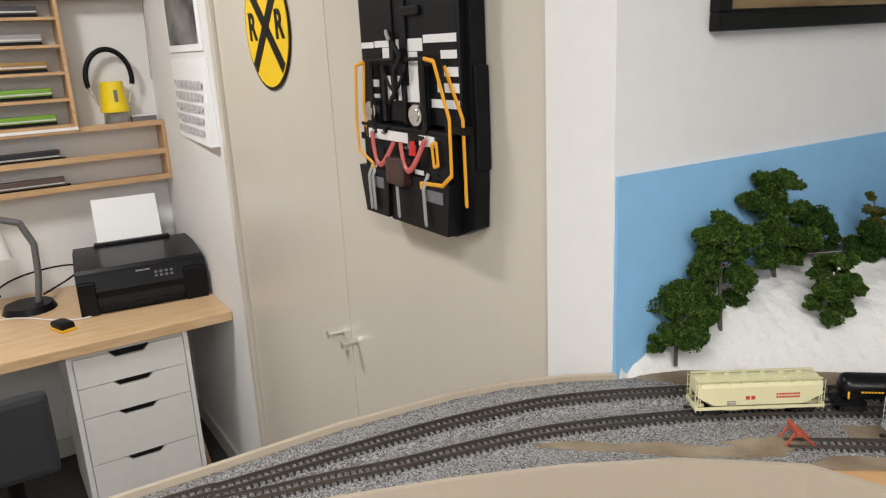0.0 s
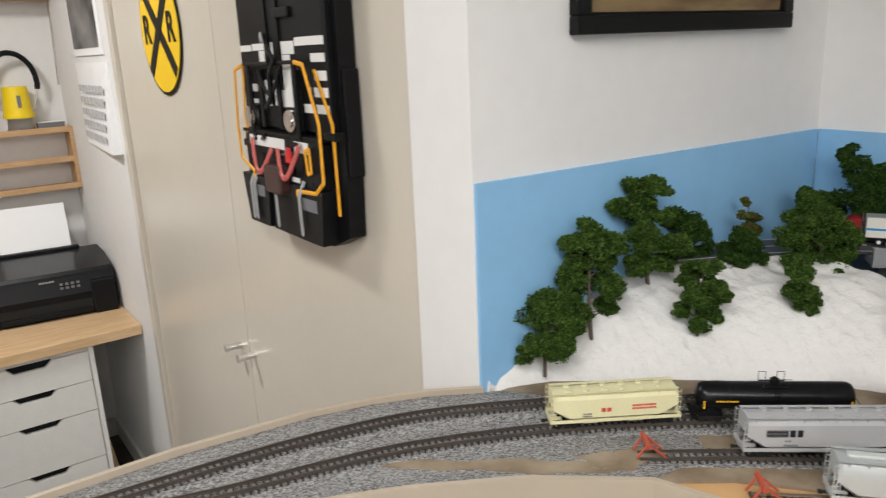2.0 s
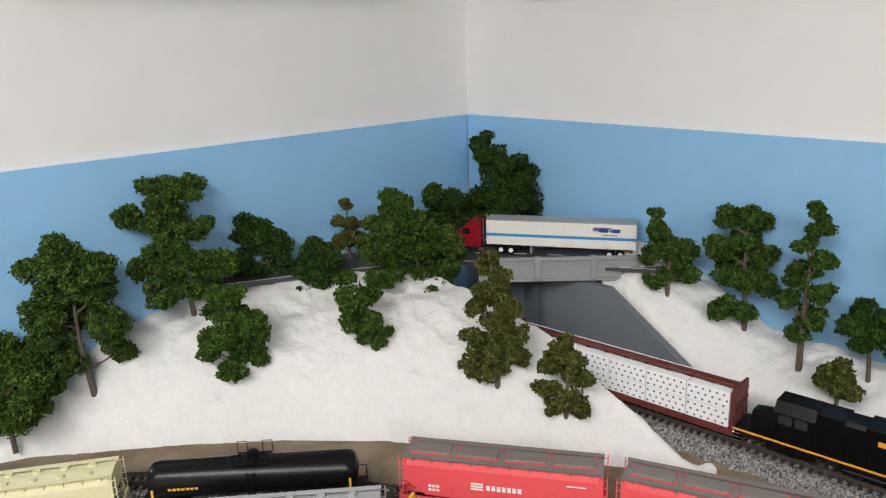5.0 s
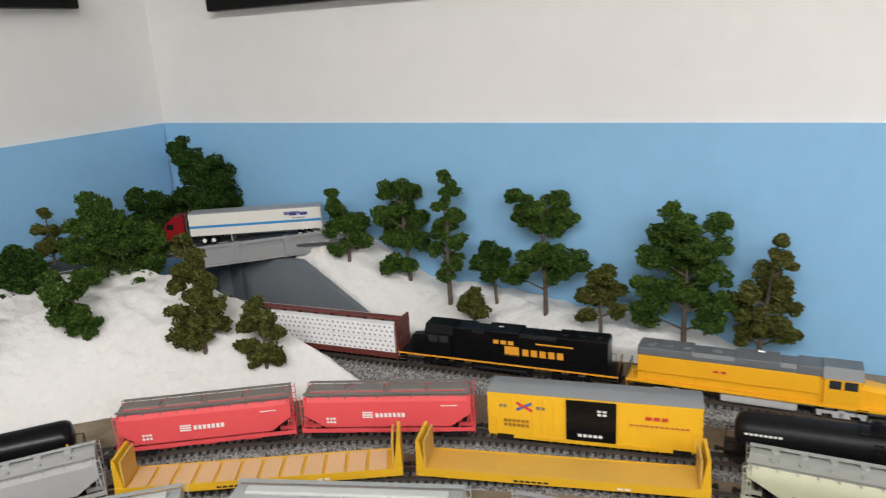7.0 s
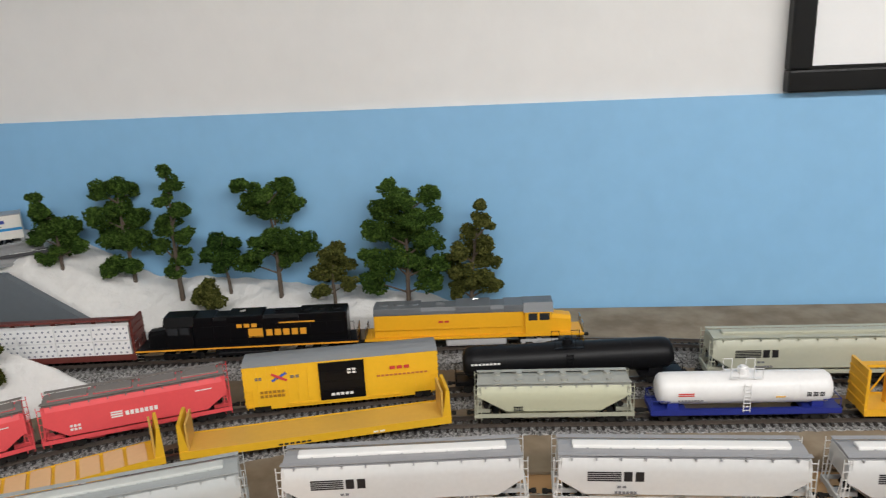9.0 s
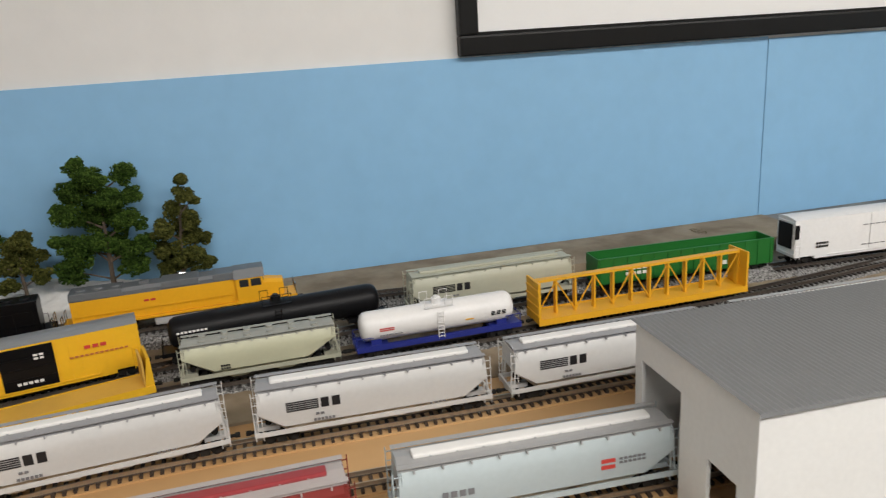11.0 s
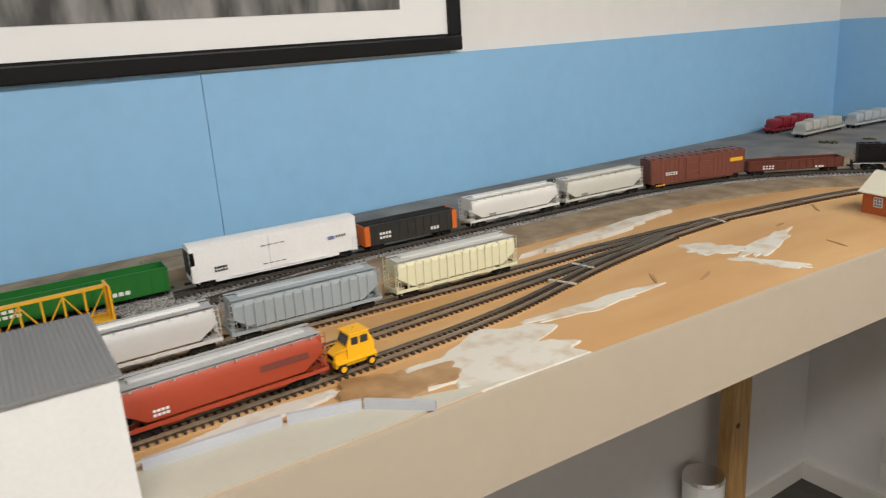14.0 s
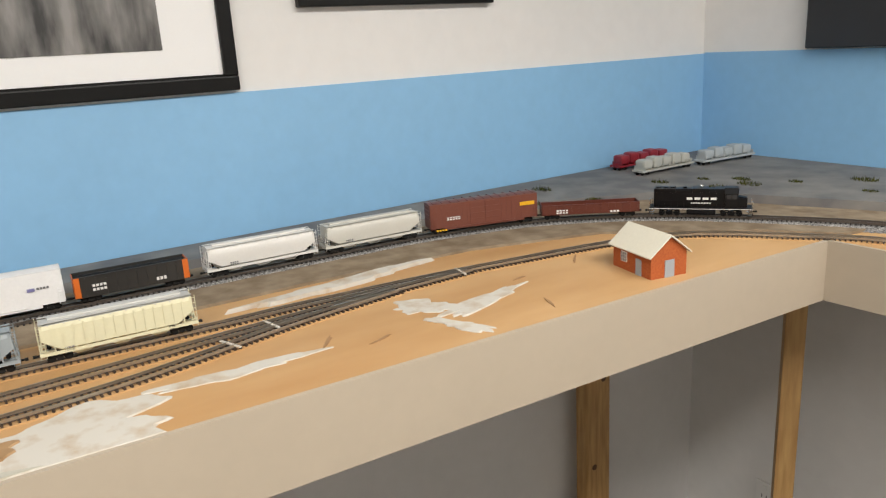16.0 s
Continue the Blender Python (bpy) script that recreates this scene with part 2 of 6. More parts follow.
# ---- layout benchwork ----
INNER = [(-0.9, 0.98), (0.2, 0.99), (0.30, 0.975), (0.44, 0.936), (0.569, 0.894), (0.694, 0.843), (0.813, 0.779), (0.925, 0.688), (0.955, 0.61),
         (0.985, -0.3), (0.982, -0.95), (0.965, -1.45), (0.934, -2.19), (-1.0, -2.23)]
OUTER = [(-1.0, -2.83), (1.705, -2.83), (1.705, 0.985), (0.906, 0.985), (0.84, 1.023), (0.76, 1.053), (0.674, 1.071), (0.505, 1.082), (0.351, 1.075), (0.2, 1.07), (-0.9, 1.07)]
setting("layout_deck", prism(B(), INNER + OUTER, DECK - 0.018, DECK), PLY, "bare tan plywood deck of the model railway", "layout deck")


def ribbon(bm, pts, off0, off1, z0, z1):
    """A board that follows pts, between two offsets to the left of the way."""
    v = [Vector((*p, 0)) for p in pts]
    loops = []
    for i, p in enumerate(v):
        d = (v[min(i + 1, len(v) - 1)] - v[max(i - 1, 0)]).normalized()
        nrm = Vector((-d.y, d.x, 0))
        a, b = p + nrm * off0, p + nrm * off1
        loops.append([(a.x, a.y, z0), (b.x, b.y, z0), (b.x, b.y, z1), (a.x, a.y, z1)])
    return loft(bm, loops)


setting("fascia_bridge", ribbon(B(), INNER[:9], -0.007, 0.0, DECK - 0.107, DECK + 0.012), FASCIA, "beige painted curved fascia board", "fascia")
setting("fascia_front", ribbon(B(), INNER[8:13], -0.007, 0.0, DECK - 0.107, DECK + 0.004), FASCIA, "beige painted fascia board with a pale top edge", "fascia")
setting("fascia_south", ribbon(B(), INNER[12:], -0.007, 0.0, DECK - 0.107, DECK + 0.004), FASCIA, "beige painted fascia board", "fascia")
setting("fascia_outer", ribbon(B(), OUTER[3:], -0.007, 0.0, DECK - 0.12, DECK + 0.014), FASCIA, "beige painted curved outer lip of the bridge", "fascia")


def post(x, y, turn=0):
    t = thing("support_post", pose(x, y, 0, 0, 0, turn), "knotty pine timber post holding up the layout", "post", "posts under the layout")
    part("upright", slab(-0.022, 0.022, -0.045, 0.045, 0, DECK - 0.02, 0.003), PINE, t)
    for z, v in ((1.02, 0.012), (0.72, -0.02), (0.45, 0.015)):
        part("knot", rod(B(), (-0.0226, v, z), (-0.0215, v, z), 0.009, seg=14), DARKKNOT, t)


for x, y in ((1.64, -2.31), (1.24, -0.95)):
    post(x, y)
post(1.155, -2.48, 35)
# painted scenery boards and smears on the deck
setting("scenery_brown", prism(B(), [(1.6, 0.2), (1.59, -0.3), (1.585, -0.9), (1.705, -0.9), (1.705, 0.2)], DECK, DECK + 0.022), MUD, "brown painted ground strip by the backdrop", "ground")
setting("scenery_grey", prism(B(), [(1.60, -0.9), (1.57, -1.6), (1.50, -2.0), (1.36, -2.3), (0.9, -2.5), (-0.9, -2.55), (-0.9, -2.83), (1.705, -2.83), (1.705, -0.9)], DECK, DECK + 0.02),
        GREYDECK, "grey painted ground board by the backdrop", "ground")
setting("scenery_verge", prism(B(), [(1.36, -0.95), (1.35, -1.4), (1.33, -1.7), (1.25, -1.95), (1.05, -2.17), (0.93, -2.25), (0.9, -2.48), (1.36, -2.28), (1.50, -1.98), (1.57, -1.58), (1.585, -0.95)],
                               DECK, DECK + 0.005), MUD, "brown and grey verge along the main line", "ground")
setting("scenery_curve", prism(B(), [(0.30, 0.985), (0.70, 0.855), (0.93, 0.69), (1.0, 0.64), (1.12, 0.5), (1.26, 0.25), (1.33, 0.0), (1.35, -0.9), (1.58, -0.9), (1.6, 0.2), (1.6, 0.98), (0.92, 0.98), (0.7, 1.05), (0.3, 1.06)],
                               DECK, DECK + 0.003), MUD, "brown painted ground between the tracks", "ground")
setting("ballast_field", prism(B(), [(-0.9, 0.985), (0.2, 0.995), (0.44, 0.941), (0.569, 0.899), (0.694, 0.848), (0.813, 0.784), (0.925, 0.695), (1.02, 0.69), (1.08, 0.78), (0.93, 0.975), (0.84, 1.023), (0.76, 1.053), (0.674, 1.071), (0.505, 1.081), (0.351, 1.074), (0.2, 1.069), (-0.9, 1.069)],
                               DECK, DECK + 0.0055), BALLAST, "grey gravel spread over the curved bridge", "ground")
setting("apron", prism(B(), [(0.99, -0.05), (0.99, -0.95), (1.03, -0.83), (1.062, -0.72), (1.066, -0.05)], DECK, DECK + 0.003), APRON, "pale painted apron round the shed", "ground")


def blot(name, cx, cy, rx, ry, seed, z=0.0022, material=PASTE, turn=0.0, label="dried white plaster smear on the plywood"):
    rnd = random.Random(seed)
    ph = [rnd.uniform(0, 6.3) for _ in range(5)]
    pts = []
    for k in range(72):
        a = k / 72 * math.tau
        r = 1 + 0.22 * math.sin(2 * a + ph[0]) + 0.18 * math.sin(3 * a + ph[1]) + 0.12 * math.sin(7 * a + ph[2]) + 0.07 * math.sin(13 * a + ph[3])
        x, y = rx * r * math.cos(a), ry * r * math.sin(a)
        c, s = math.cos(turn), math.sin(turn)
        px, py = cx + c * x - s * y, cy + s * x + c * y
        pts.append((max(px, 0.986 + 0.03 * (py + 0.95)) if py < 0 else px, py))
    bm = B()
    loft(bm, [[(x, y, DECK + 0.0002) for x, y in pts], [(cx + (x - cx) * 0.96, cy + (y - cy) * 0.96, DECK + z) for x, y in pts]])
    setting(name, bm, material, label, "ground")


blot("plaster_patch", 1.04, -0.98, 0.056, 0.12, 3)
blot("brown_smear", 0.80, 0.825, 0.14, 0.016, 21, 0.0062, MUD, turn=-0.70, label="brown painted smear in the gravel")
blot("brown_smear_end", 0.93, 0.745, 0.05, 0.02, 23, 0.0064, MUD, turn=-0.65, label="brown painted smear in the gravel")
for k, (x, y, a, n) in enumerate(((1.10, -1.30, 0.05, 0.9), (1.06, -1.36, 0.04, 0.3), (1.16, -1.80, 0.05, 0.8), (1.10, -1.95, 0.035, 0.4), (1.02, -1.62, 0.04, 1.2), (1.14, -1.66, 0.03, 0.1))):
    blot("glue_stain", x, y, 0.0022, a * 0.45, 60 + k, 0.0012, STAIN, turn=n, label="thin brown stain on the plywood")
blot("plaster_patch_tail", 1.085, -1.17, 0.016, 0.09, 5, 0.0016, turn=-0.1)
blot("plaster_patch_far", 1.09, -1.55, 0.016, 0.10, 8, turn=0.25)
blot("plaster_patch_edge", 1.03, -1.47, 0.05, 0.014, 9, 0.0016, turn=0.5)
blot("plaster_patch_bend", 1.13, -1.47, 0.03, 0.045, 31, 0.0014, turn=-0.5)
blot("plaster_patch_track", 1.082, -0.72, 0.010, 0.10, 41, 0.0036)
blot("plaster_patch_rear", 1.31, -1.42, 0.016, 0.16, 12, 0.007, turn=0.05)
blot("brown_patch", 1.055, -0.86, 0.035, 0.06, 15, 0.0042, STAINB, label="brown glue stain on the plywood")

# ---- tracks ----
LINES = {
    "main": [(-0.9, 1.03), (0.15, 1.01), (0.395, 0.985), (0.524, 0.957), (0.633, 0.938), (0.744, 0.912), (0.882, 0.855), (1.0, 0.79), (1.13, 0.70), (1.25, 0.592),
             (1.345, 0.455), (1.42, 0.29), (1.452, 0.15), (1.48, 0.0), (1.5, -0.2), (1.505, -0.45), (1.495, -0.75), (1.482, -1.03), (1.472, -1.25), (1.462, -1.5),
             (1.45, -1.68), (1.39, -1.905), (1.265, -2.09), (1.09, -2.23), (0.85, -2.35), (0.4, -2.43), (-0.9, -2.45)],
    "outer": [(-0.9, 1.045), (0.2, 1.03), (0.338, 1.022), (0.55, 1.012), (0.67, 0.998), (0.793, 0.97), (0.937, 0.90), (1.07, 0.815), (1.18, 0.70), (1.25, 0.60)],
    "back": [(1.50, 0.98), (1.515, 0.78), (1.532, 0.58), (1.548, 0.42), (1.562, 0.26), (1.577, 0.1), (1.588, -0.1), (1.575, -0.3), (1.52, -0.55), (1.5, -0.75)],
    "siding": [(0.95, 0.735), (1.03, 0.677), (1.11, 0.612), (1.198, 0.545), (1.28, 0.42), (1.345, 0.29), (1.395, 0.15), (1.415, 0.02), (1.42, -0.17), (1.425, -0.37), (1.43, -0.65), (1.46, -0.9), (1.48, -1.1)],
    "yard": [(0.985, 0.605), (1.05, 0.548), (1.115, 0.485), (1.17, 0.415), (1.235, 0.27), (1.278, 0.05), (1.277, -0.3), (1.275, -0.75), (1.255, -1.18), (1.25, -1.35), (1.22, -1.655), (1.147, -2.006), (0.99, -2.165), (0.8, -2.27), (0.4, -2.35), (-0.9, -2.37)],
    "middle": [(1.20, 0.1), (1.192, -0.3), (1.186, -0.8), (1.192, -1.0), (1.205, -1.2), (1.215, -1.4), (1.222, -1.62)],
    "shed": [(1.08, 0.42), (1.115, 0.15), (1.124, -0.16), (1.115, -0.4), (1.118, -0.8), (1.135, -1.05), (1.185, -1.28), (1.215, -1.48)],
}
RISES = {"main": -0.003, "siding": -0.007, "back": 0.007, "yard": -0.009, "middle": -0.009, "shed": -0.009}
GAUGE = 0.0165


def sweep(bm, line, off, half, z0, z1, shift=0.0):
    loops = []
    for p, d in line:
        nrm = Vector((-d.y, d.x, 0))
        a, b = p + nrm * (off - half), p + nrm * (off + half)
        loops.append([(a.x, a.y, z0 + p.z), (b.x, b.y, z0 + p.z), (b.x, b.y, z1 + p.z), (a.x, a.y, z1 + p.z)])
    return loft(bm, loops)


def ballast_bed(name, line, rise):
    """A gravel shoulder with a rough, broken edge."""
    bm, rnd, rows = B(), random.Random(len(name)), []
    for p, d in line:
        nrm = Vector((-d.y, d.x, 0))
        row = []
        for k, (o, h) in enumerate(((-0.033, 0.0), (-0.027, 0.004), (-0.02, 0.0098), (-0.009, 0.0105), (0, 0.0105), (0.009, 0.0105), (0.02, 0.0098), (0.027, 0.004), (0.033, 0.0))):
            q = p + nrm * (o + (rnd.uniform(-0.004, 0.004) if k in (0, 8) else rnd.uniform(-0.0015, 0.0015)))
            row.append(bm.verts.new((q.x, q.y, DECK + rise * 0.9 + h + rnd.uniform(0, 0.0008) - (0.0 if h else rise * 0.9))))
        rows.append(row)
    for a, b in zip(rows, rows[1:]):
        for i in range(8):
            bm.faces.new((a[i], a[i + 1], b[i + 1], b[i]))
    return single("ballast", bm, BALLAST, "bed of grey gravel ballast under the track", "ballast", kind="stuff")


for key, pts in LINES.items():
    rise, bare = RISES.get(key, 0.0), key in ("yard", "middle", "shed")
    base = RAIL + rise - 0.0045
    fine, coarse = smooth_path(pts, 0.0085), smooth_path(pts, 0.02)
    track = thing("railway_track", Matrix(), "brown-sleepered track on bare plywood" if bare else "dark-sleepered track on grey ballast", "railway track", "tracks of the layout", "structure")
    for side in (-1, 1):
        part("rail", sweep(B(), coarse, side * GAUGE / 2, 0.0007, base, RAIL + rise), RAILN if bare else RAILM, track)
        part("rail_foot", sweep(B(), coarse, side * GAUGE / 2, 0.0014, base, base + 0.001), RAILM, track)
    if not bare:
        ballast_bed(key, smooth_path(pts, 0.006), rise)
    else:
        part("roadbed", sweep(B(), coarse, 0, 0.0165, DECK, base - 0.002), PLY, track, "thin cork roadbed")
    material = TIEB if bare else TIE
    tie = mesh("sleeper", box(B(), -0.0014, 0.0014, -0.0148, 0.0148, -0.002, 0.0008), material)
    rest, made = B(), 0
    near = {"main": (0.3, 1.35, 0.3), "outer": (0.3, 1.35, 0.3), "siding": (0.9, 1.5, -0.2), "shed": (0.9, 1.3, -1.5), "middle": (0.9, 1.3, -1.7), "yard": (1.0, 1.3, -1.9), "back": (1.4, 1.6, -0.3)}[key]
    for p, d in fine:
        m = Matrix.Translation((p.x, p.y, base)) @ pose(0, 0, 0, 0, 0, math.degrees(math.atan2(d.y, d.x)))
        if made < 280 and near[0] < p.x < near[1] and p.y > near[2]:
            ob = new("sleeper", tie)
            ob.parent, ob.matrix_basis = track, m
            made += 1
        else:
            vs = [rest.verts.new(m @ Vector(c)) for c in ((-.0014, -.0148, .0008), (.0014, -.0148, .0008), (.0014, .0148, .0008), (-.0014, .0148, .0008),
                                                         (-.0014, -.0148, -.002), (.0014, -.0148, -.002), (.0014, .0148, -.002), (-.0014, .0148, -.002))]
            for f in ((0, 1, 2, 3), (0, 4, 5, 1), (1, 5, 6, 2), (2, 6, 7, 3), (3, 7, 4, 0)):
                rest.faces.new([vs[i] for i in f])
    tagged(part("sleepers", rest, material, track), kind="stuff")


def on_track(key, y, x=None):
    """The place and heading where a line passes y (or x)."""
    best = min(smooth_path(LINES[key], 0.004), key=lambda q: abs(q[0].y - y) if x is None else abs(q[0].x - x) + (9 if q[0].y < 0 else 0))
    return best


def car_pose(key, a, b):
    """A pose for a car whose two ends lie at the line's places a and b (a number is a y, a tuple an x)."""
    p = on_track(key, 0, a[0])[0] if isinstance(a, tuple) else on_track(key, a)[0]
    q = on_track(key, 0, b[0])[0] if isinstance(b, tuple) else on_track(key, b)[0]
    d = q - p
    return pose((p.x + q.x) / 2, (p.y + q.y) / 2, RAIL + RISES.get(key, 0.0), 0, 0, math.degrees(math.atan2(d.y, d.x))), d.length

# ---- rolling stock ----
WHEEL = {}


def wheelset(parent, x):
    if "w" not in WHEEL:
        bm = B()
        for s in (-1, 1):
            rod(bm, (0, s * 0.0072, 0.0055), (0, s * 0.0095, 0.0055), 0.0055, seg=14)
        rod(bm, (0, -0.0072, 0.0055), (0, 0.0072, 0.0055), 0.001, seg=6)
        WHEEL["w"] = mesh("wheelset", bm, DARK)
    ob = new("wheelset", WHEEL["w"])
    ob.parent, ob.matrix_basis = parent, pose(x, 0, 0)


def bogie(parent, x, axles=2, span=0.02, material=DARK):
    bm = B()
    for s in (-1, 1):
        y0, y1 = sorted((s * 0.0112, s * 0.013))
        box(bm, x - span / 2 - 0.003, x + span / 2 + 0.003, y0, y1, 0.0065, 0.0095)
        box(bm, x - span / 5, x + span / 5, y0, y1, 0.0028, 0.0066)
        for k in range(axles):
            px = x - span / 2 + span * k / (axles - 1)
            box(bm, px - 0.0022, px + 0.0022, y0, y1, 0.0035, 0.0085)
    box(bm, x - 0.003, x + 0.003, -0.0112, 0.0112, 0.0075, 0.0105)
    t = part("bogie", bm, material, parent)
    for k in range(axles):
        wheelset(t, x - span / 2 + span * k / (axles - 1))


def couplers(parent, half):
    for s in (-1, 1):
        bm = B()
        box(bm, *sorted((s * (half - 0.006), s * (half + 0.006))), -0.0012, 0.0012, 0.0078, 0.0102)
        box(bm, *sorted((s * (half + 0.004), s * (half + 0.0085))), -0.0024, 0.0024, 0.0074, 0.0106, 0.0006)
        part("coupler", bm, DARK, parent)


def ladder(parent, x, y, z0, z1, material, wide=0.0065, rungs=6, along=True):
    bm, r = B(), 0.00045
    for s in (-1, 1):
        a = (x + s * wide / 2, y) if along else (x, y + s * wide / 2)
        rod(bm, (*a, z0), (*a, z1), r, seg=5)
    for k in range(rungs):
        z = z0 + (z1 - z0) * (k + 0.5) / rungs
        if along:
            rod(bm, (x - wide / 2, y, z), (x + wide / 2, y, z), r, seg=5)
        else:
            rod(bm, (x, y - wide / 2, z), (x, y + wide / 2, z), r, seg=5)
    part("ladder", bm, material, parent)


def bars(parent, x0, x1, z0, z1, y, material, rows=1, broken=0, name="lettering_bar", label=""):
    """Bars in place of painted writing, on the side of a car."""
    for k in range(rows):
        a = z0 + (z1 - z0) * k / rows
        b = a + (z1 - z0) / rows * 0.6
        bm = B()
        if broken:
            w = (x1 - x0) / broken
            for i in range(broken):
                box(bm, x0 + i * w, x0 + i * w + w * 0.72, y - 0.0002, y + 0.0002, a, b)
        else:
            box(bm, x0, x1, y - 0.0002, y + 0.0002, a, b)
        part(name, bm, material, parent, label)


def covered_hopper(m, L, body, label, roof=None, H=0.056, ribs=0, hatch="trough", hatch_paint=None, marks=(), curved=True, bays=3, frame_paint=None, cut=(0.021, 0.5), group="covered hoppers"):
    t = thing("covered_hopper", m, label, "covered hopper", group)
    roof, frame_paint = roof or body, frame_paint or body
    hl, w, zb, zt, sill = L / 2, 0.0182, 0.013, H - 0.004, 0.0145

    def section(x, low):
        z = [zt, zt - 0.005, zt - 0.011, (zt + sill) / 2, sill + 0.004]
        y = [w * 0.80, w * 0.97, w, w * 1.0, w * 0.93] if curved else [w * 0.9, w * 0.99, w * 0.99, w * 0.99, w * 0.99]
        z = [max(v, low) for v in z] + [max(zb, low)]
        y = y + [w * 0.55]
        side = [(x, -b, a) for a, b in zip(z, y)]
        return side + [(x, -p[1], p[2]) for p in side[::-1]]

    e0, e1, low = hl * 0.955, hl * 0.955 - cut[0], zb + (zt - zb) * cut[1]
    part("body", loft(B(), [section(-e0, low), section(-e1, zb), section(e1, zb), section(e0, low)]), body, t, smooth=curved)
    r = B()
    loft(r, [[(x, -w * 0.84, zt + 0.0002), (x, -w * 0.5, zt + 0.0022), (x, 0, zt + 0.003), (x, w * 0.5, zt + 0.0022), (x, w * 0.84, zt + 0.0002), (x, w * 0.8, zt - 0.001), (x, -w * 0.8, zt - 0.001)]
             for x in (-hl * 0.95, hl * 0.95)])
    part("roof", r, roof, t)
    if hatch == "trough":
        h = B()
        box(h, -hl * 0.84, hl * 0.84, -0.0052, 0.0052, zt + 0.0022, zt + 0.0056, 0.0016)
        part("hatch_cover", h, hatch_paint or WHITE, t, "long pale trough hatch cover")
        for k in range(9):
            x = -hl * 0.72 + hl * 1.44 * k / 8
            for s in (-1, 1):
                part("hatch_clamp", slab(x - 0.0007, x + 0.0007, *sorted((s * 0.0042, s * 0.0058)), zt + 0.0022, zt + 0.0036), roof, t)
    elif hatch == "round":
        for k in range(6):
            for s in (-1, 1):
                part("hatch_cover", rod(B(), (-hl * 0.7 + hl * 1.4 * k / 5, s * 0.007, zt), (-hl * 0.7 + hl * 1.4 * k / 5, s * 0.007, zt + 0.0045), 0.004, 0.0034, 12), roof, t)
    else:
        for k in range(4):
            x = -hl * 0.69 + hl * 1.38 * k / 3
            part("hatch_cover", slab(x - hl * 0.19, x + hl * 0.19, -0.008, 0.008, zt + 0.0015, zt + 0.0042, 0.0008), hatch_paint or GREYP, t)
            part("hatch_rim", slab(x - hl * 0.205, x + hl * 0.205, -0.0095, 0.0095, zt + 0.001, zt + 0.0026), body, t)
    for s in (-1, 1):
        wk = B()
        box(wk, -hl * 0.96, hl * 0.96, *sorted((s * 0.0118, s * 0.0168)), zt + 0.0028, zt + 0.0034)
        part("roof_walk", wk, roof, t)
        part("side_sill", slab(-hl, hl, *sorted((s * w * 0.97, s * (w + 0.0006))), sill - 0.002, sill + 0.0022), frame_paint, t)
        clip = B()
        for k in range(10):
            x = -hl * 0.85 + hl * 1.7 * k / 9
            box(clip, x - 0.0006, x + 0.0006, *sorted((s * w * 0.85, s * w * 1.0)), zt - 0.001, zt + 0.0012)
        tagged(part("roof_clips", clip, roof, t), kind="stuff")
        for e in (-1, 1):
            ladder(t, e * (hl - 0.004), s * (w - 0.0005), 0.009, zt + 0.002, frame_paint)
    for k in range(ribs):
        x = -e1 * 1.1 + 2.2 * e1 * k / (ribs - 1)
        for s in (-1, 1):
            part("side_post", slab(x - 0.0008, x + 0.0008, *sorted((s * w * 0.96, s * (w + 0.0012))), sill, zt - 0.002), body, t)
    for e in (-1, 1):
        ef = B()
        box(ef, *sorted((e * (hl - 0.002), e * hl)), -w, w, sill - 0.002, sill + 0.003)
        for s in (-1, 1):
            rod(ef, (e * (hl - 0.002), s * 0.010, sill), (e * hl * 0.94, s * 0.010, zt), 0.0006, seg=5)
            rod(ef, (e * (hl - 0.003), s * (w - 0.001), sill), (e * (hl - 0.006), s * (w - 0.001), zt), 0.0007, seg=5)
        box(ef, *sorted((e * hl * 0.8, e * hl)), -0.004, 0.004, 0.0105, sill)
        part("end_frame", ef, frame_paint, t)
        rod_b = rod(B(), (e * (hl - 0.012), -0.006, sill + 0.005), (e * (hl - 0.012), 0.006, sill + 0.005), 0.003, seg=10)
        part("air_tank", rod_b, DARK, t)
    for k in range(bays):
        x = (k - (bays - 1) / 2) * (2 * e1 / bays)
        hw = e1 / bays * 0.92
        part("hopper_bay", loft(B(), [[(x - hw, -w * 0.62, 0.0145), (x + hw, -w * 0.62, 0.0145), (x + hw, w * 0.62, 0.0145), (x - hw, w * 0.62, 0.0145)],
                                      [(x - hw * 0.3, -w * 0.4, 0.005), (x + hw * 0.3, -w * 0.4, 0.005), (x + hw * 0.3, w * 0.4, 0.005), (x - hw * 0.3, w * 0.4, 0.005)]]), body, t)
    for e in (-1, 1):
        bogie(t, e * (hl - 0.022))
    couplers(t, hl)
    for x0, x1, z0, z1, material, rows, broken in marks:
        bars(t, x0 * hl, x1 * hl, z0 * H, z1 * H, -w - 0.0004, material, rows, broken)
    return t


INKB, INKW, INKR = paint(0.012, 0.012, 0.014), WHITE, paint(0.55, 0.05, 0.04)


def horse_mark():
    """The plain striped block and bars painted at the head of a white hopper."""
    return ((-0.73, -0.47, 0.575, 0.745, INKB, 5, 0), (-0.45, -0.27, 0.575, 0.84, INKB, 1, 2), (-0.5, -0.42, 0.46, 0.52, INK, 1, 2), (-0.52, -0.34, 0.36, 0.43, INK, 1, 6), (0.45, 0.6, 0.32, 0.36, INK, 1, 4))


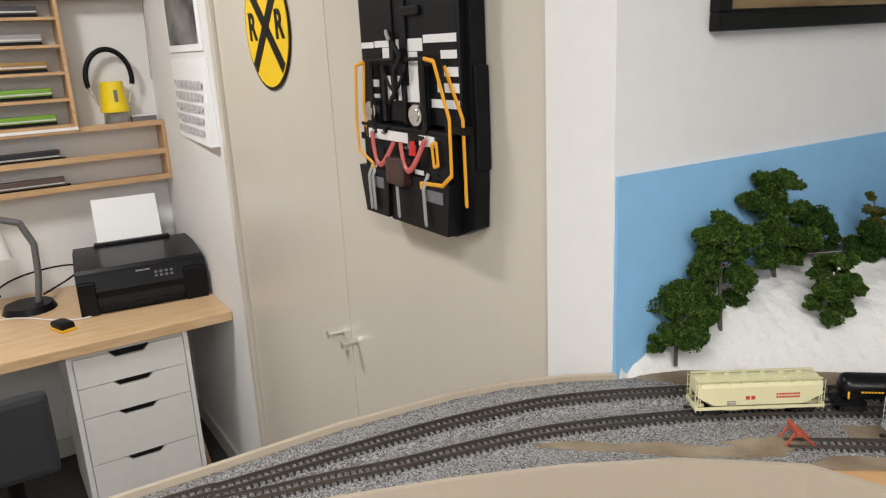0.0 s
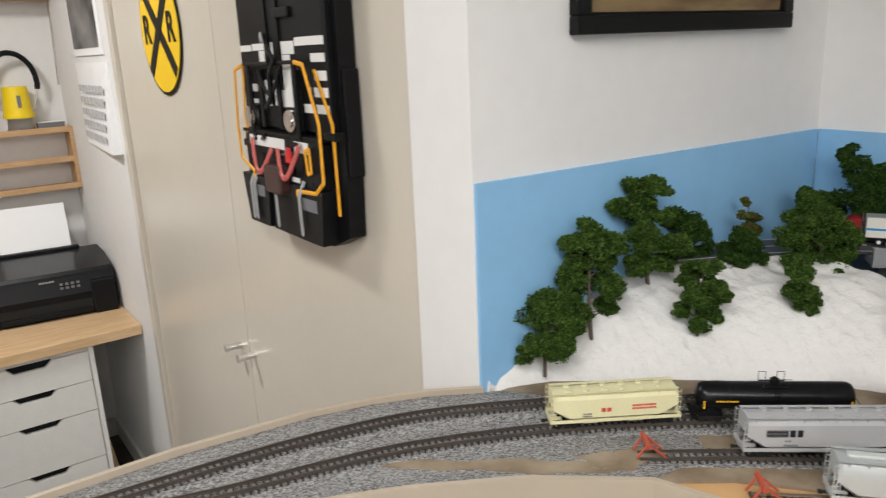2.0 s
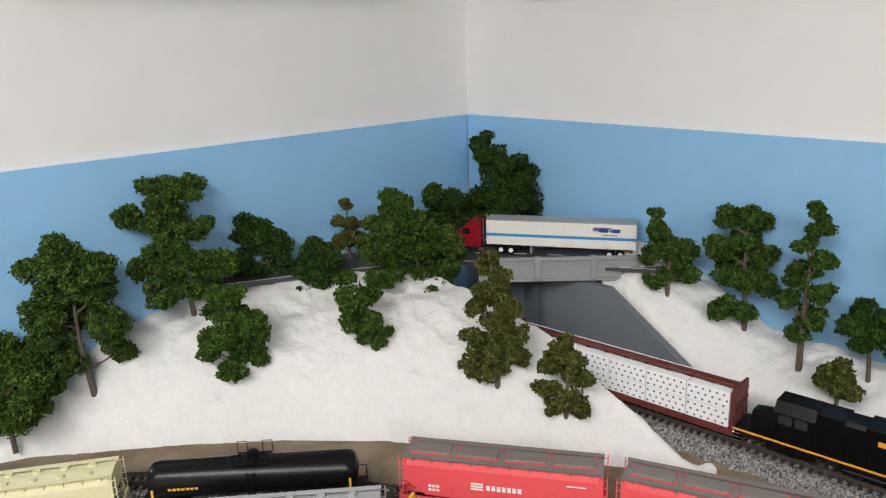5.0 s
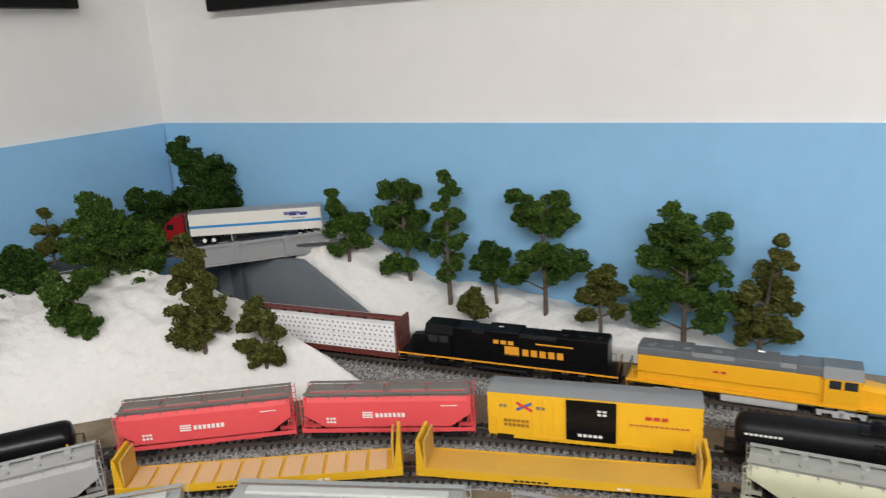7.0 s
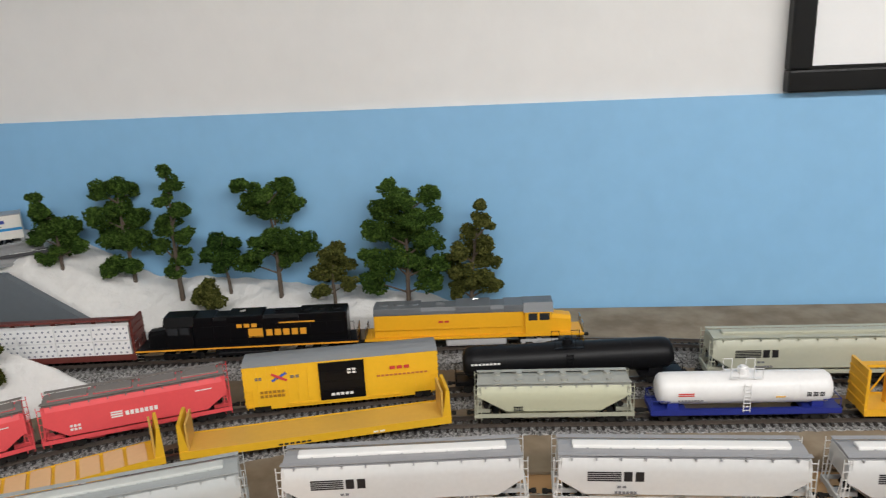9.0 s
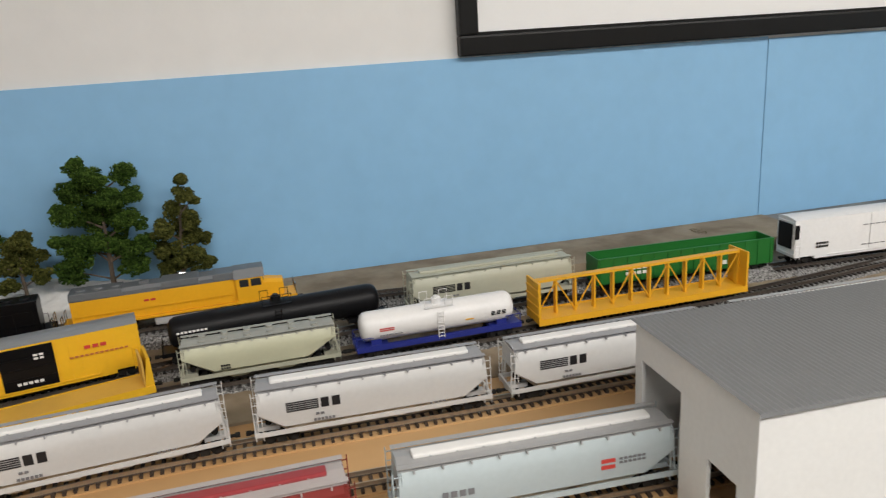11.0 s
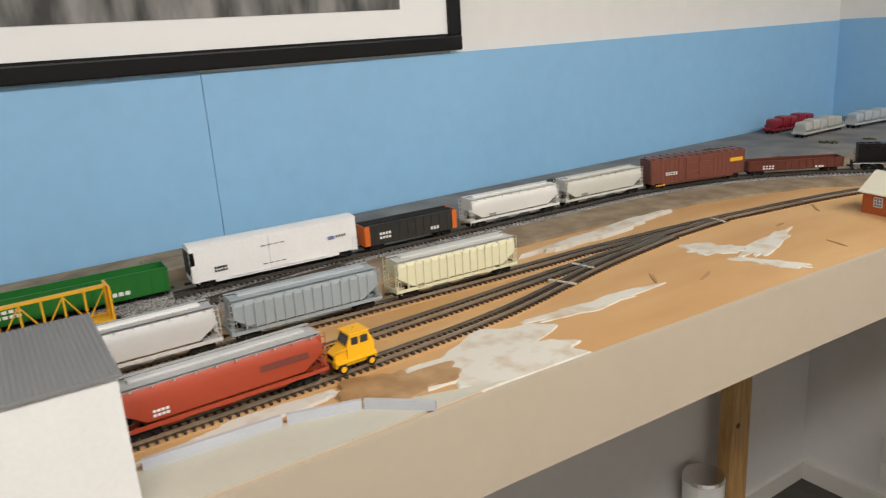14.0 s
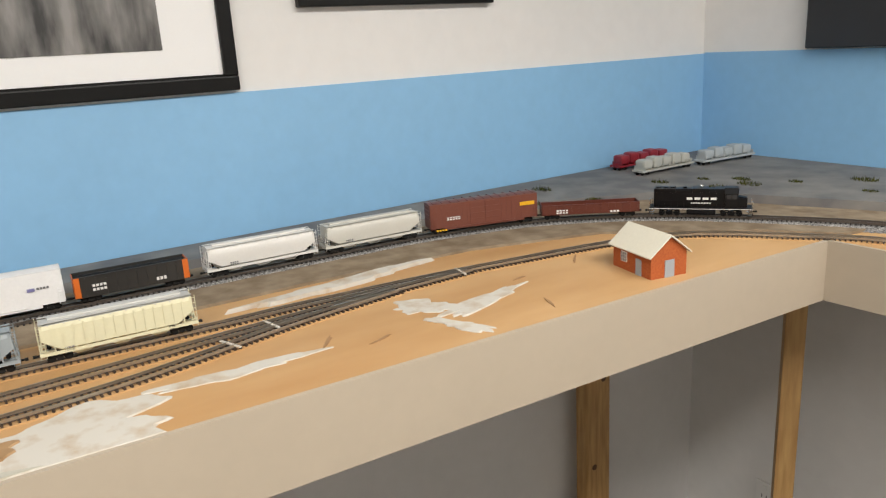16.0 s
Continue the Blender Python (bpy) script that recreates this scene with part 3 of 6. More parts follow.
NSW, NSG = paint(0.56, 0.555, 0.545), paint(0.38, 0.38, 0.385)
CREAM = paint(0.66, 0.62, 0.38)
m, L = car_pose("main", (0.905,), (1.045,))
covered_hopper(m, 0.165, CREAM, "cream two-bay covered hopper with red lettering bars", CREAM, 0.052, hatch="round", bays=2, curved=False,
               marks=((-0.22, -0.05, 0.5, 0.66, INKR, 1, 2), (0.25, 0.62, 0.52, 0.68, INKR, 2, 9), (-0.5, -0.36, 0.38, 0.5, INK, 2, 4)))


def tank_car(m, L, shell, label, frame_paint, R=0.0172, band=None, marks=(), full_sill=False):
    t = thing("tank_car", m, label, "tank car", "tank cars")
    hl, zc = L / 2, 0.0335
    loops, n = [], 24
    for x, k in ((-hl * 0.93, 0.25), (-hl * 0.925, 0.55), (-hl * 0.905, 0.82), (-hl * 0.87, 0.96), (-hl * 0.82, 1), (hl * 0.82, 1), (hl * 0.87, 0.96), (hl * 0.905, 0.82), (hl * 0.925, 0.55), (hl * 0.93, 0.25)):
        loops.append([(x, R * k * math.cos(i / n * math.tau), zc + R * k * math.sin(i / n * math.tau)) for i in range(n)])
    part("tank_shell", loft(B(), loops), shell, t, smooth=True)
    for e in (-1, 1):
        part("seam_band", rod(B(), (e * hl * 0.55 - 0.0004, 0, zc), (e * hl * 0.55 + 0.0004, 0, zc), R + 0.0002, seg=24), shell, t)
        f = B()
        box(f, *sorted((e * hl * 0.62, e * hl)), -0.013, 0.013, 0.011, 0.0155)
        box(f, *sorted((e * hl * 0.7, e * hl * 0.82)), -0.0125, 0.0125, 0.0155, 0.022)
        part("end_sill", f, frame_paint, t)
        rl = B()
        for s in (-1, 1):
            tube(rl, [(e * hl * 0.99, s * 0.0145, 0.015), (e * hl * 0.99, s * 0.0145, 0.026), (e * hl * 0.8, s * 0.0165, 0.026)], 0.0005, 5)
        tube(rl, [(e * hl * 0.99, -0.0145, 0.026), (e * hl * 0.99, 0.0145, 0.026)], 0.0005, 5)
        part("hand_rail", rl, frame_paint, t)
        bogie(t, e * (hl - 0.024))
    if full_sill:
        for s in (-1, 1):
            part("side_sill", slab(-hl, hl, *sorted((s * 0.0125, s * 0.0165)), 0.0105, 0.0165), frame_paint, t)
    dome = B()
    rod(dome, (0, 0, zc + R - 0.001), (0, 0, zc + R + 0.005), 0.006, 0.0055, 16)
    rod(dome, (0, 0, zc + R + 0.005), (0, 0, zc + R + 0.007), 0.0035, 0.003, 12)
    part("dome", dome, shell, t)
    for s in (-1, 1):
        part("platform_deck", slab(-0.016, 0.016, *sorted((s * 0.007, s * 0.012)), zc + R - 0.003, zc + R - 0.002), shell, t)
        for e in (-1, 1):
            part("platform_rail", tube(B(), [(e * 0.016, s * 0.012, zc + R - 0.002), (e * 0.016, s * 0.012, zc + R + 0.009), (e * 0.007, s * 0.012, zc + R + 0.009), (e * 0.007, s * 0.012, zc + R - 0.002)], 0.0004, 5), shell, t)
    ladder(t, 0, -R - 0.0012, 0.014, zc + R * 0.7, shell, rungs=8)
    if band:
        for e in (-1, 1):
            part("safety_stripe", slab(e * hl * 0.86 - 0.001, e * hl * 0.86 + 0.001, -R - 0.0005, -R * 0.96, zc - 0.011, zc - 0.001), band, t)
    for x0, x1, z0, z1, material, rows, broken in marks:
        bars(t, x0 * hl, x1 * hl, zc + z0 * R, zc + z1 * R, -R - 0.0004, material, rows, broken)
    couplers(t, hl)
    return t


m, L = car_pose("main", (1.06,), (1.222,))
tank_car(m, 0.205, GLOSSB, "gloss black tank car with yellow stripes", BLACK, band=YELLOW, marks=((-0.72, -0.45, -0.12, 0.08, YELLOW, 1, 7),))
POTASH = paint(0.72, 0.085, 0.095)
POTROOF = paint(0.20, 0.175, 0.16)
for a, b in ((0.600, 0.447), (0.433, 0.272)):
    m, L = car_pose("main", a, b)
    covered_hopper(m, 0.184, POTASH, "bright red covered hopper with a grey-brown roof", POTROOF, 0.056, hatch="square", hatch_paint=POTROOF, bays=3, curved=False, frame_paint=POTASH,
                   marks=((-0.28, -0.16, 0.52, 0.66, INKW, 3, 0), (-0.13, 0.22, 0.53, 0.67, INKW, 1, 7), (-0.7, -0.58, 0.42, 0.56, INKW, 2, 3), (0.62, 0.8, 0.74, 0.77, INKW, 1, 0)), group="red hoppers")


def box_car(m, L, H, body, label, roof, door=None, doors=1, door_w=0.22, marks=(), ribs=0, smooth_side=False, roof_ribs=13, group="box cars"):
    t = thing("box_car", m, label, "box car", group)
    hl, w = L / 2, 0.0186
    part("body", slab(-hl, hl, -w, w, 0.0125, H - 0.002), body, t)
    r = B()
    loft(r, [[(x, -w - 0.0004, H - 0.002), (x, -w * 0.5, H), (x, 0, H + 0.0008), (x, w * 0.5, H), (x, w + 0.0004, H - 0.002)] for x in (-hl - 0.0004, hl + 0.0004)])
    part("roof", r, roof, t)
    if not smooth_side:
        for k in range(roof_ribs):
            x = -hl + L * (k + 0.5) / roof_ribs
            part("roof_rib", slab(x - 0.0007, x + 0.0007, -w * 0.97, w * 0.97, H - 0.001, H + 0.0012), roof, t)
    for k in range(ribs):
        x = -hl * 0.97 + hl * 1.94 * k / (ribs - 1)
        if abs(x) > door_w * hl * doors:
            part("side_rib", slab(x - 0.0005, x + 0.0005, -w - 0.0006, -w, 0.0135, H - 0.003), body, t)
    for k in range(doors):
        c = (k - (doors - 1) / 2) * door_w * hl * 2
        dr = part("sliding_door", slab(c - door_w * hl + 0.0006, c + door_w * hl - 0.0006, -w - 0.0012, -w, 0.0135, H - 0.004, 0.0003), door or body, t)
        if not smooth_side:
            for i in range(3):
                z = 0.0135 + (H - 0.018) * (i + 1) / 4
                part("door_rail", slab(c - door_w * hl * 0.9, c + door_w * hl * 0.9, -w - 0.0018, -w - 0.0012, z - 0.0004, z + 0.0004), door or body, dr)
    part("door_track", slab(-hl * 0.6, hl * 0.6, -w - 0.0014, -w, 0.0118, 0.0132), body, t)
    part("side_sill", slab(-hl * 0.75, hl * 0.75, -w * 0.98, w * 0.98, 0.0085, 0.0125), body, t)
    for e in (-1, 1):
        for i in range(6):
            z = 0.016 + (H - 0.022) * i / 5
            part("end_rib", slab(*sorted((e * hl, e * (hl + 0.0009))), -w * 0.9, w * 0.9, z - 0.001, z + 0.001), body, t)
        ladder(t, e * (hl - 0.005), -w - 0.0008, 0.010, H * 0.55, body, rungs=5)
        bogie(t, e * (hl - 0.022))
    for x0, x1, z0, z1, material, rows, broken in marks:
        bars(t, x0 * hl, x1 * hl, z0 * H, z1 * H, -w - 0.0016, material, rows, broken)
    couplers(t, hl)
    return t


YBOX = paint(0.80, 0.45, 0.02)
m, L = car_pose("main", 0.255, 0.048)
t = box_car(m, 0.208, 0.061, YBOX, "bright yellow box car with a black sliding door", paint(0.24, 0.25, 0.26), GLOSSB, 1, 0.24, ribs=20, roof_ribs=0,
            marks=((0.5, 0.72, 0.7, 0.8, INKR, 1, 3), (0.36, 0.9, 0.58, 0.63, paint(0.5, 0.16, 0.05), 1, 12), (-0.84, -0.58, 0.38, 0.54, paint(0.35, 0.17, 0.02), 2, 6),
                   (0.06, 0.16, 0.7, 0.82, INKW, 2, 2), (-0.12, 0.12, 0.3, 0.38, INKW, 1, 5), (-0.88, -0.8, 0.72, 0.78, INK, 2, 2), (-0.52, -0.42, 0.72, 0.78, INK, 2, 2)))
for s, c in ((1, paint(0.6, 0.05, 0.06)), (-1, paint(0.05, 0.1, 0.45))):
    bm = B()
    box(bm, -0.009, 0.009, -0.0002, 0.0002, -0.0013, 0.0013)
    part("crossed_emblem", bm, c, t, at=pose(-0.066, -0.0194 - 0.0004 * s, 0.0455, 0, 28 * s, 0))
m, L = car_pose("main", 0.026, -0.224)
tank_car(m, 0.254, BLACK, "long dull black tank car", BLACK, R=0.0178, marks=((-0.86, -0.6, 0.2, 0.4, INKW, 1, 8),))
SAGE = paint(0.42, 0.42, 0.33)
m, L = car_pose("main", -0.252, -0.466)
covered_hopper(m, 0.212, SAGE, "sage grey covered hopper with a striped block", SAGE, 0.056, bays=4, hatch_paint=SAGE, marks=horse_mark())


def gondola(m, L, H, body, label, posts=14, load=None, end_paint=None, group="gondolas"):
    t = thing("gondola", m, label, "gondola car", group)
    hl, w = L / 2, 0.0182
    for s in (-1, 1):
        part("side", slab(-hl, hl, *sorted((s * (w - 0.001), s * w)), 0.011, H), body, t)
        part("top_chord", slab(-hl, hl, *sorted((s * (w - 0.0014), s * (w + 0.0008))), H - 0.0018, H + 0.0004), body, t)
        for k in range(posts):
            x = -hl * 0.97 + hl * 1.94 * k / (posts - 1)
            part("side_post", slab(x - 0.0009, x + 0.0009, *sorted((s * w, s * (w + 0.0011))), 0.011, H), body, t)
    for e in (-1, 1):
        part("end", slab(*sorted((e * (hl - 0.001), e * (hl + 0.0006))), -w, w, 0.011, H), end_paint or body, t)
        if end_paint:
            part("end_panel", slab(*sorted((e * hl * 0.9, e * hl * 0.995)), -w - 0.0014, -w, 0.012, H), end_paint, t, "orange end panel")
        bogie(t, e * (hl - 0.022))
    part("floor", slab(-hl, hl, -w + 0.001, w - 0.001, 0.011, 0.013), body, t)
    part("center_sill", slab(-hl, hl, -0.004, 0.004, 0.0075, 0.011), DARK, t)
    if load:
        bm, rnd = B(), random.Random(4)
        grid = [[bm.verts.new((-hl * 0.97 + hl * 1.94 * i / 40, -w + 0.0012 + (2 * w - 0.0024) * j / 8, H - 0.004 + 0.003 * math.sin(j / 8 * math.pi) + rnd.uniform(-0.0008, 0.0008))) for j in range(9)] for i in range(41)]
        for i in range(40):
            for j in range(8):
                bm.faces.new((grid[i][j], grid[i + 1][j], grid[i + 1][j + 1], grid[i][j + 1]))
        part("load", bm, load, t, "dark heaped load")
    bars(t, -hl * 0.7, -hl * 0.45, H * 0.45, H * 0.75, -w - 0.0014, INKW, 2, 4)
    bars(t, hl * 0.4, hl * 0.6, H * 0.4, H * 0.6, -w - 0.0014, INKW, 1, 3)
    couplers(t, hl)
    return t


m, L = car_pose("main", -0.492, -0.748)
gondola(m, 0.248, 0.045, paint(0.012, 0.14, 0.022), "bright green empty gondola with tall ribbed sides")
m, L = car_pose("main", -0.775, -1.03)
t = box_car(m, 0.256, 0.066, paint(0.80, 0.80, 0.80), "white refrigerator car with a black-grilled end", paint(0.80, 0.80, 0.80), None, 1, 0.11, ribs=0, smooth_side=True,
            marks=((-0.75, -0.6, 0.36, 0.5, INKB, 2, 5), (0.62, 0.7, 0.55, 0.68, paint(0.2, 0.2, 0.4), 1, 0), (0.72, 0.86, 0.58, 0.66, INK, 1, 4), (-0.2, 0.1, 0.72, 0.75, INK, 1, 4), (-0.2, 0.1, 0.3, 0.33, INK, 1, 4)))
part("end_grille", slab(-0.1298, -0.1288, -0.014, 0.014, 0.024, 0.058), BLACK, t, "black refrigeration grille")
part("roof_side", slab(-0.1282, -0.122, -0.0192, -0.0187, 0.038, 0.057), BLACK, t, "black louvred corner")
m, L = car_pose("main", -1.038, -1.222)
gondola(m, 0.172, 0.044, paint(0.028, 0.026, 0.024), "black coal gondola with an orange end", 12, DARK, paint(0.62, 0.14, 0.02))
WHT = paint(0.68, 0.67, 0.64)
PALE = paint(0.56, 0.55, 0.50)
m, L = car_pose("main", -1.242, -1.447)
covered_hopper(m, 0.198, WHT, "white two-bay covered hopper", WHT, 0.054, bays=3, hatch_paint=WHT, marks=((-0.6, -0.45, 0.34, 0.46, INK, 2, 4),))
m, L = car_pose("main", -1.457, -1.662)
covered_hopper(m, 0.198, PALE, "pale grey covered hopper", PALE, 0.054, bays=3, hatch_paint=PALE, marks=((-0.6, -0.45, 0.34, 0.46, INK, 2, 4),))
RUST = paint(0.16, 0.05, 0.033)
m, L = car_pose("main", -1.675, -1.905)
box_car(m, 0.228, 0.062, RUST, "rust brown high box car with a yellow panel", RUST, None, 2, 0.14, ribs=22,
        marks=((0.66, 0.94, 0.62, 0.82, YELLOW, 1, 0), (-0.7, -0.45, 0.44, 0.56, INKW, 2, 5), (-0.9, -0.7, 0.12, 0.2, YELLOW, 1, 4)))
m, L = car_pose("main", -1.912, -2.082)
gondola(m, 0.198, 0.031, paint(0.11, 0.026, 0.015), "low oxide brown gondola with ribbed sides", 14)


PANEL = mat("dark window plastic", (0.03, 0.032, 0.035), 0.2, vary=0.05)


def locomotive(m, L, body, label, roof, stripe=None, six=True, marks=(), cab_first=True, rail_paint=CHROME, deck=BLACK, fuel=BLACK):
    """A road switcher; its cab stands at the local -x end."""
    t = thing("diesel_locomotive", m, label, "locomotive", "diesel locomotives")
    hl, w, d = L / 2, 0.0178, 0.0185
    part("walkway", slab(-hl, hl, -w, w, d - 0.003, d), deck, t)
    part("frame_stripe", slab(-hl, hl, -w - 0.0004, w + 0.0004, d - 0.0026, d - 0.0006), stripe or deck, t)
    part("hood", slab(-hl * 0.48, hl * 0.91, -0.0132, 0.0132, d, 0.0472, 0.0006), body, t)
    part("hood_roof", loft(B(), [[(x, -0.0134, 0.0470), (x, -0.0134, 0.0515), (x, -0.0105, 0.0555), (x, 0.0105, 0.0555), (x, 0.0134, 0.0515), (x, 0.0134, 0.0470)] for x in (-hl * 0.48, hl * 0.912)]), roof, t)
    part("radiator_section", slab(hl * 0.48, hl * 0.905, -0.0146, 0.0146, 0.0475, 0.0565, 0.001), roof, t)
    part("dynamic_brake", slab(-hl * 0.16, hl * 0.16, -0.0148, 0.0148, 0.0485, 0.0568, 0.001), roof, t)
    part("air_filter_box", slab(-hl * 0.46, -hl * 0.28, -0.0142, 0.0142, 0.047, 0.0562, 0.0008), roof, t)
    for k in range(3):
        x = hl * (0.54 + 0.14 * k)
        part("roof_fan", rod(B(), (x, 0, 0.0565), (x, 0, 0.0582), 0.0062, 0.0058, 16), roof, t)
    part("exhaust_stack", slab(hl * 0.26, hl * 0.34, -0.003, 0.003, 0.0555, 0.0585), roof, t)
    part("horn", rod(B(), (-hl * 0.05, -0.004, 0.059), (hl * 0.0, -0.004, 0.0592), 0.0012, 0.002, 8), CHROME, t, "small bright horn")
    part("air_tank", rod(B(), (-hl * 0.26, -0.0155, 0.0085), (hl * 0.22, -0.0155, 0.0085), 0.0028, seg=10), fuel, t)
    cab = B()
    loft(cab, [[(x, -0.0172, d), (x, -0.0172, 0.0475), (x, -0.011, 0.0565), (x, 0.011, 0.0565), (x, 0.0172, 0.0475), (x, 0.0172, d)] for x in (-hl * 0.71, -hl * 0.47)])
    cb = part("cab", cab, body, t)
    part("cab_roof", loft(B(), [[(x, -0.0180, 0.0472), (x, -0.0114, 0.0576), (x, 0.0114, 0.0576), (x, 0.0180, 0.0472), (x, 0.0112, 0.0562), (x, -0.0112, 0.0562)] for x in (-hl * 0.725, -hl * 0.455)]), roof, cb)
    for s in (-1, 1):
        for a, b in ((-0.69, -0.60), (-0.58, -0.50)):
            part("side_window", slab(a * hl, b * hl, *sorted((s * 0.0176, s * 0.0171)), 0.0365, 0.0455), PANEL, cb, "dark side window")
        part("windscreen", slab(-hl * 0.715, -hl * 0.708, *sorted((s * 0.003, s * 0.0145)), 0.0415, 0.049), PANEL, cb)
    part("nose", loft(B(), [[(-hl * 0.89, y * 0.9, z) for y, z in ((-0.0115, d), (-0.0115, 0.034), (-0.007, 0.0375), (0.007, 0.0375), (0.0115, 0.034), (0.0115, d))],
                            [(-hl * 0.71, y, z) for y, z in ((-0.0125, d), (-0.0125, 0.037), (-0.007, 0.041), (0.007, 0.041), (0.0125, 0.037), (0.0125, d))]]), body, t)
    part("fuel_tank", slab(-hl * 0.3, hl * 0.26, -0.0145, 0.0145, 0.004, d - 0.003, 0.003), fuel, t)
    for k in range(9):
        x = -hl * 0.42 + hl * 0.145 * k
        part("hood_door", slab(x, x + hl * 0.13, -0.0135, -0.0130, d + 0.002, 0.044), body, t)
    for s in (-1, 1):
        r = B()
        for k in range(12):
            x = -hl * 0.44 + hl * 1.38 * k / 11
            rod(r, (x, s * (w - 0.0004), d - 0.001), (x, s * (w - 0.0004), d + 0.0115), 0.00032, seg=5)
        rod(r, (-hl * 0.44, s * (w - 0.0004), d + 0.0115), (hl * 0.94, s * (w - 0.0004), d + 0.0115), 0.00032, seg=5)
        part("side_handrail", r, rail_paint, t)
    for e in (-1, 1):
        r = B()
        for y in (-0.0165, -0.006, 0.006, 0.0165):
            rod(r, (e * (hl - 0.001), y, d - 0.009), (e * (hl - 0.001), y, d + 0.0125), 0.0005, seg=5)
        for y in (-0.0165, 0.006):
            rod(r, (e * (hl - 0.001), y, d + 0.0125), (e * (hl - 0.001), y + 0.0105, d + 0.0125), 0.0005, seg=5)
        part("end_railing", r, CHROME, t)
        st = B()
        for k in range(3):
            for s in (-1, 1):
                box(st, *sorted((e * (hl - 0.009), e * (hl - 0.001))), *sorted((s * 0.013, s * 0.0178)), 0.004 + 0.004 * k, 0.0048 + 0.004 * k)
        part("steps", st, CHROME, t)
        part("pilot", slab(*sorted((e * (hl - 0.0012), e * hl)), -0.0155, 0.0155, 0.003, d), deck, t)
        bogie(t, e * hl * 0.6, 3 if six else 2, 0.04 if six else 0.03, fuel)
    for x0, x1, z0, z1, material, rows, broken in marks:
        bars(t, x0 * hl, x1 * hl, z0, z1, -0.0139, material, rows, broken)
    couplers(t, hl)
    return t


GOLD = paint(0.80, 0.36, 0.03)
m, L = car_pose("back", 0.431, 0.153)
locomotive(m, 0.276, GLOSSB, "gloss black diesel locomotive with orange stripe and lettering bars", GLOSSB, GOLD, True,
           marks=((-0.08, 0.12, 0.041, 0.049, GOLD, 1, 3), (0.02, 0.2, 0.0275, 0.047, GOLD, 1, 1), (0.18, 0.56, 0.0285, 0.043, GOLD, 1, 5), (0.3, 0.62, 0.0445, 0.0475, GOLD, 1, 0), (-0.62, -0.52, 0.030, 0.033, GOLD, 1, 4)), rail_paint=BLACK)
m, L = car_pose("back", 0.148, -0.128)
m = m @ pose(0, 0, 0, 0, 0, 180)
ARMOUR = paint(0.80, 0.40, 0.015)
t = locomotive(m, 0.27, ARMOUR, "yellow diesel locomotive with a grey roof and silver trucks", paint(0.13, 0.14, 0.15), None, True, rail_paint=ARMOUR, deck=ARMOUR, fuel=paint(0.45, 0.45, 0.45))
bars(t, 0.03, 0.045, 0.036, 0.040, 0.0138, INKR, 1, 2)
m, L = car_pose("main", -2.09, -2.225)
locomotive(m @ pose(0, 0, 0, 0, 0, 180), 0.196, GLOSSB, "black diesel locomotive with white lettering bars", GLOSSB, None, False, rail_paint=BLACK)
for ob in [o for o in scene.objects if o.get("label") == "black diesel locomotive with white lettering bars"]:
    bars(ob, -0.03, 0.03, 0.034, 0.042, 0.0138, INKW, 1, 4)
    bars(ob, -0.02, 0.02, 0.026, 0.031, 0.0138, INKW, 1, 8)
    part("white_sill_stripe", slab(-0.098, 0.098, 0.0180, 0.0184, 0.0158, 0.0168), WHITE, ob)


def bulkhead_flat(m, L, label, planked):
    t = thing("bulkhead_flatcar", m, label, "flat car", "bulkhead flat cars")
    y, hl, w = paint(0.70, 0.40, 0.02), L / 2, 0.0185
    WOODD = paint(0.66, 0.42, 0.22, 0.7)
    part("deck_frame", slab(-hl, hl, -w, w, 0.010, 0.0145), y, t)
    for s in (-1, 1):
        part("side_sill", slab(-hl, hl, *sorted((s * w, s * (w + 0.001))), 0.0085, 0.0165), y, t)
    if planked:
        for k in range(12):
            x = -hl + 0.012 + (L - 0.024) * k / 12
            part("deck_plank", slab(x, x + (L - 0.024) / 12 - 0.0035, -w + 0.0006, w - 0.0006, 0.0145, 0.0162), WOODD, t, "pale timber deck panel")
    else:
        part("deck_board", slab(-hl + 0.008, hl - 0.008, -w + 0.0006, w - 0.0006, 0.0145, 0.0156), paint(0.62, 0.36, 0.06), t)
    for e in (-1, 1):
        bh = B()
        loft(bh, [[(e * (hl - 0.009), s * w, 0.0145), (e * hl, s * w, 0.0145), (e * (hl - 0.001), s * w, 0.046), (e * (hl - 0.004), s * w, 0.046)] for s in (-1, 1)])
        b = part("bulkhead", bh, y, t)
        part("bulkhead_lining", slab(*sorted((e * (hl - 0.0095), e * (hl - 0.0075))), -w * 0.9, w * 0.9, 0.016, 0.044), paint(0.60, 0.36, 0.08), b, "golden painted lining")
        bogie(t, e * (hl - 0.024))
    bars(t, -hl * 0.3, -hl * 0.05, 0.010, 0.013, -w - 0.0012, INKB, 1, 6)
    bars(t, hl * 0.4, hl * 0.5, 0.010, 0.013, -w - 0.0012, INKW, 1, 2)
    couplers(t, hl)


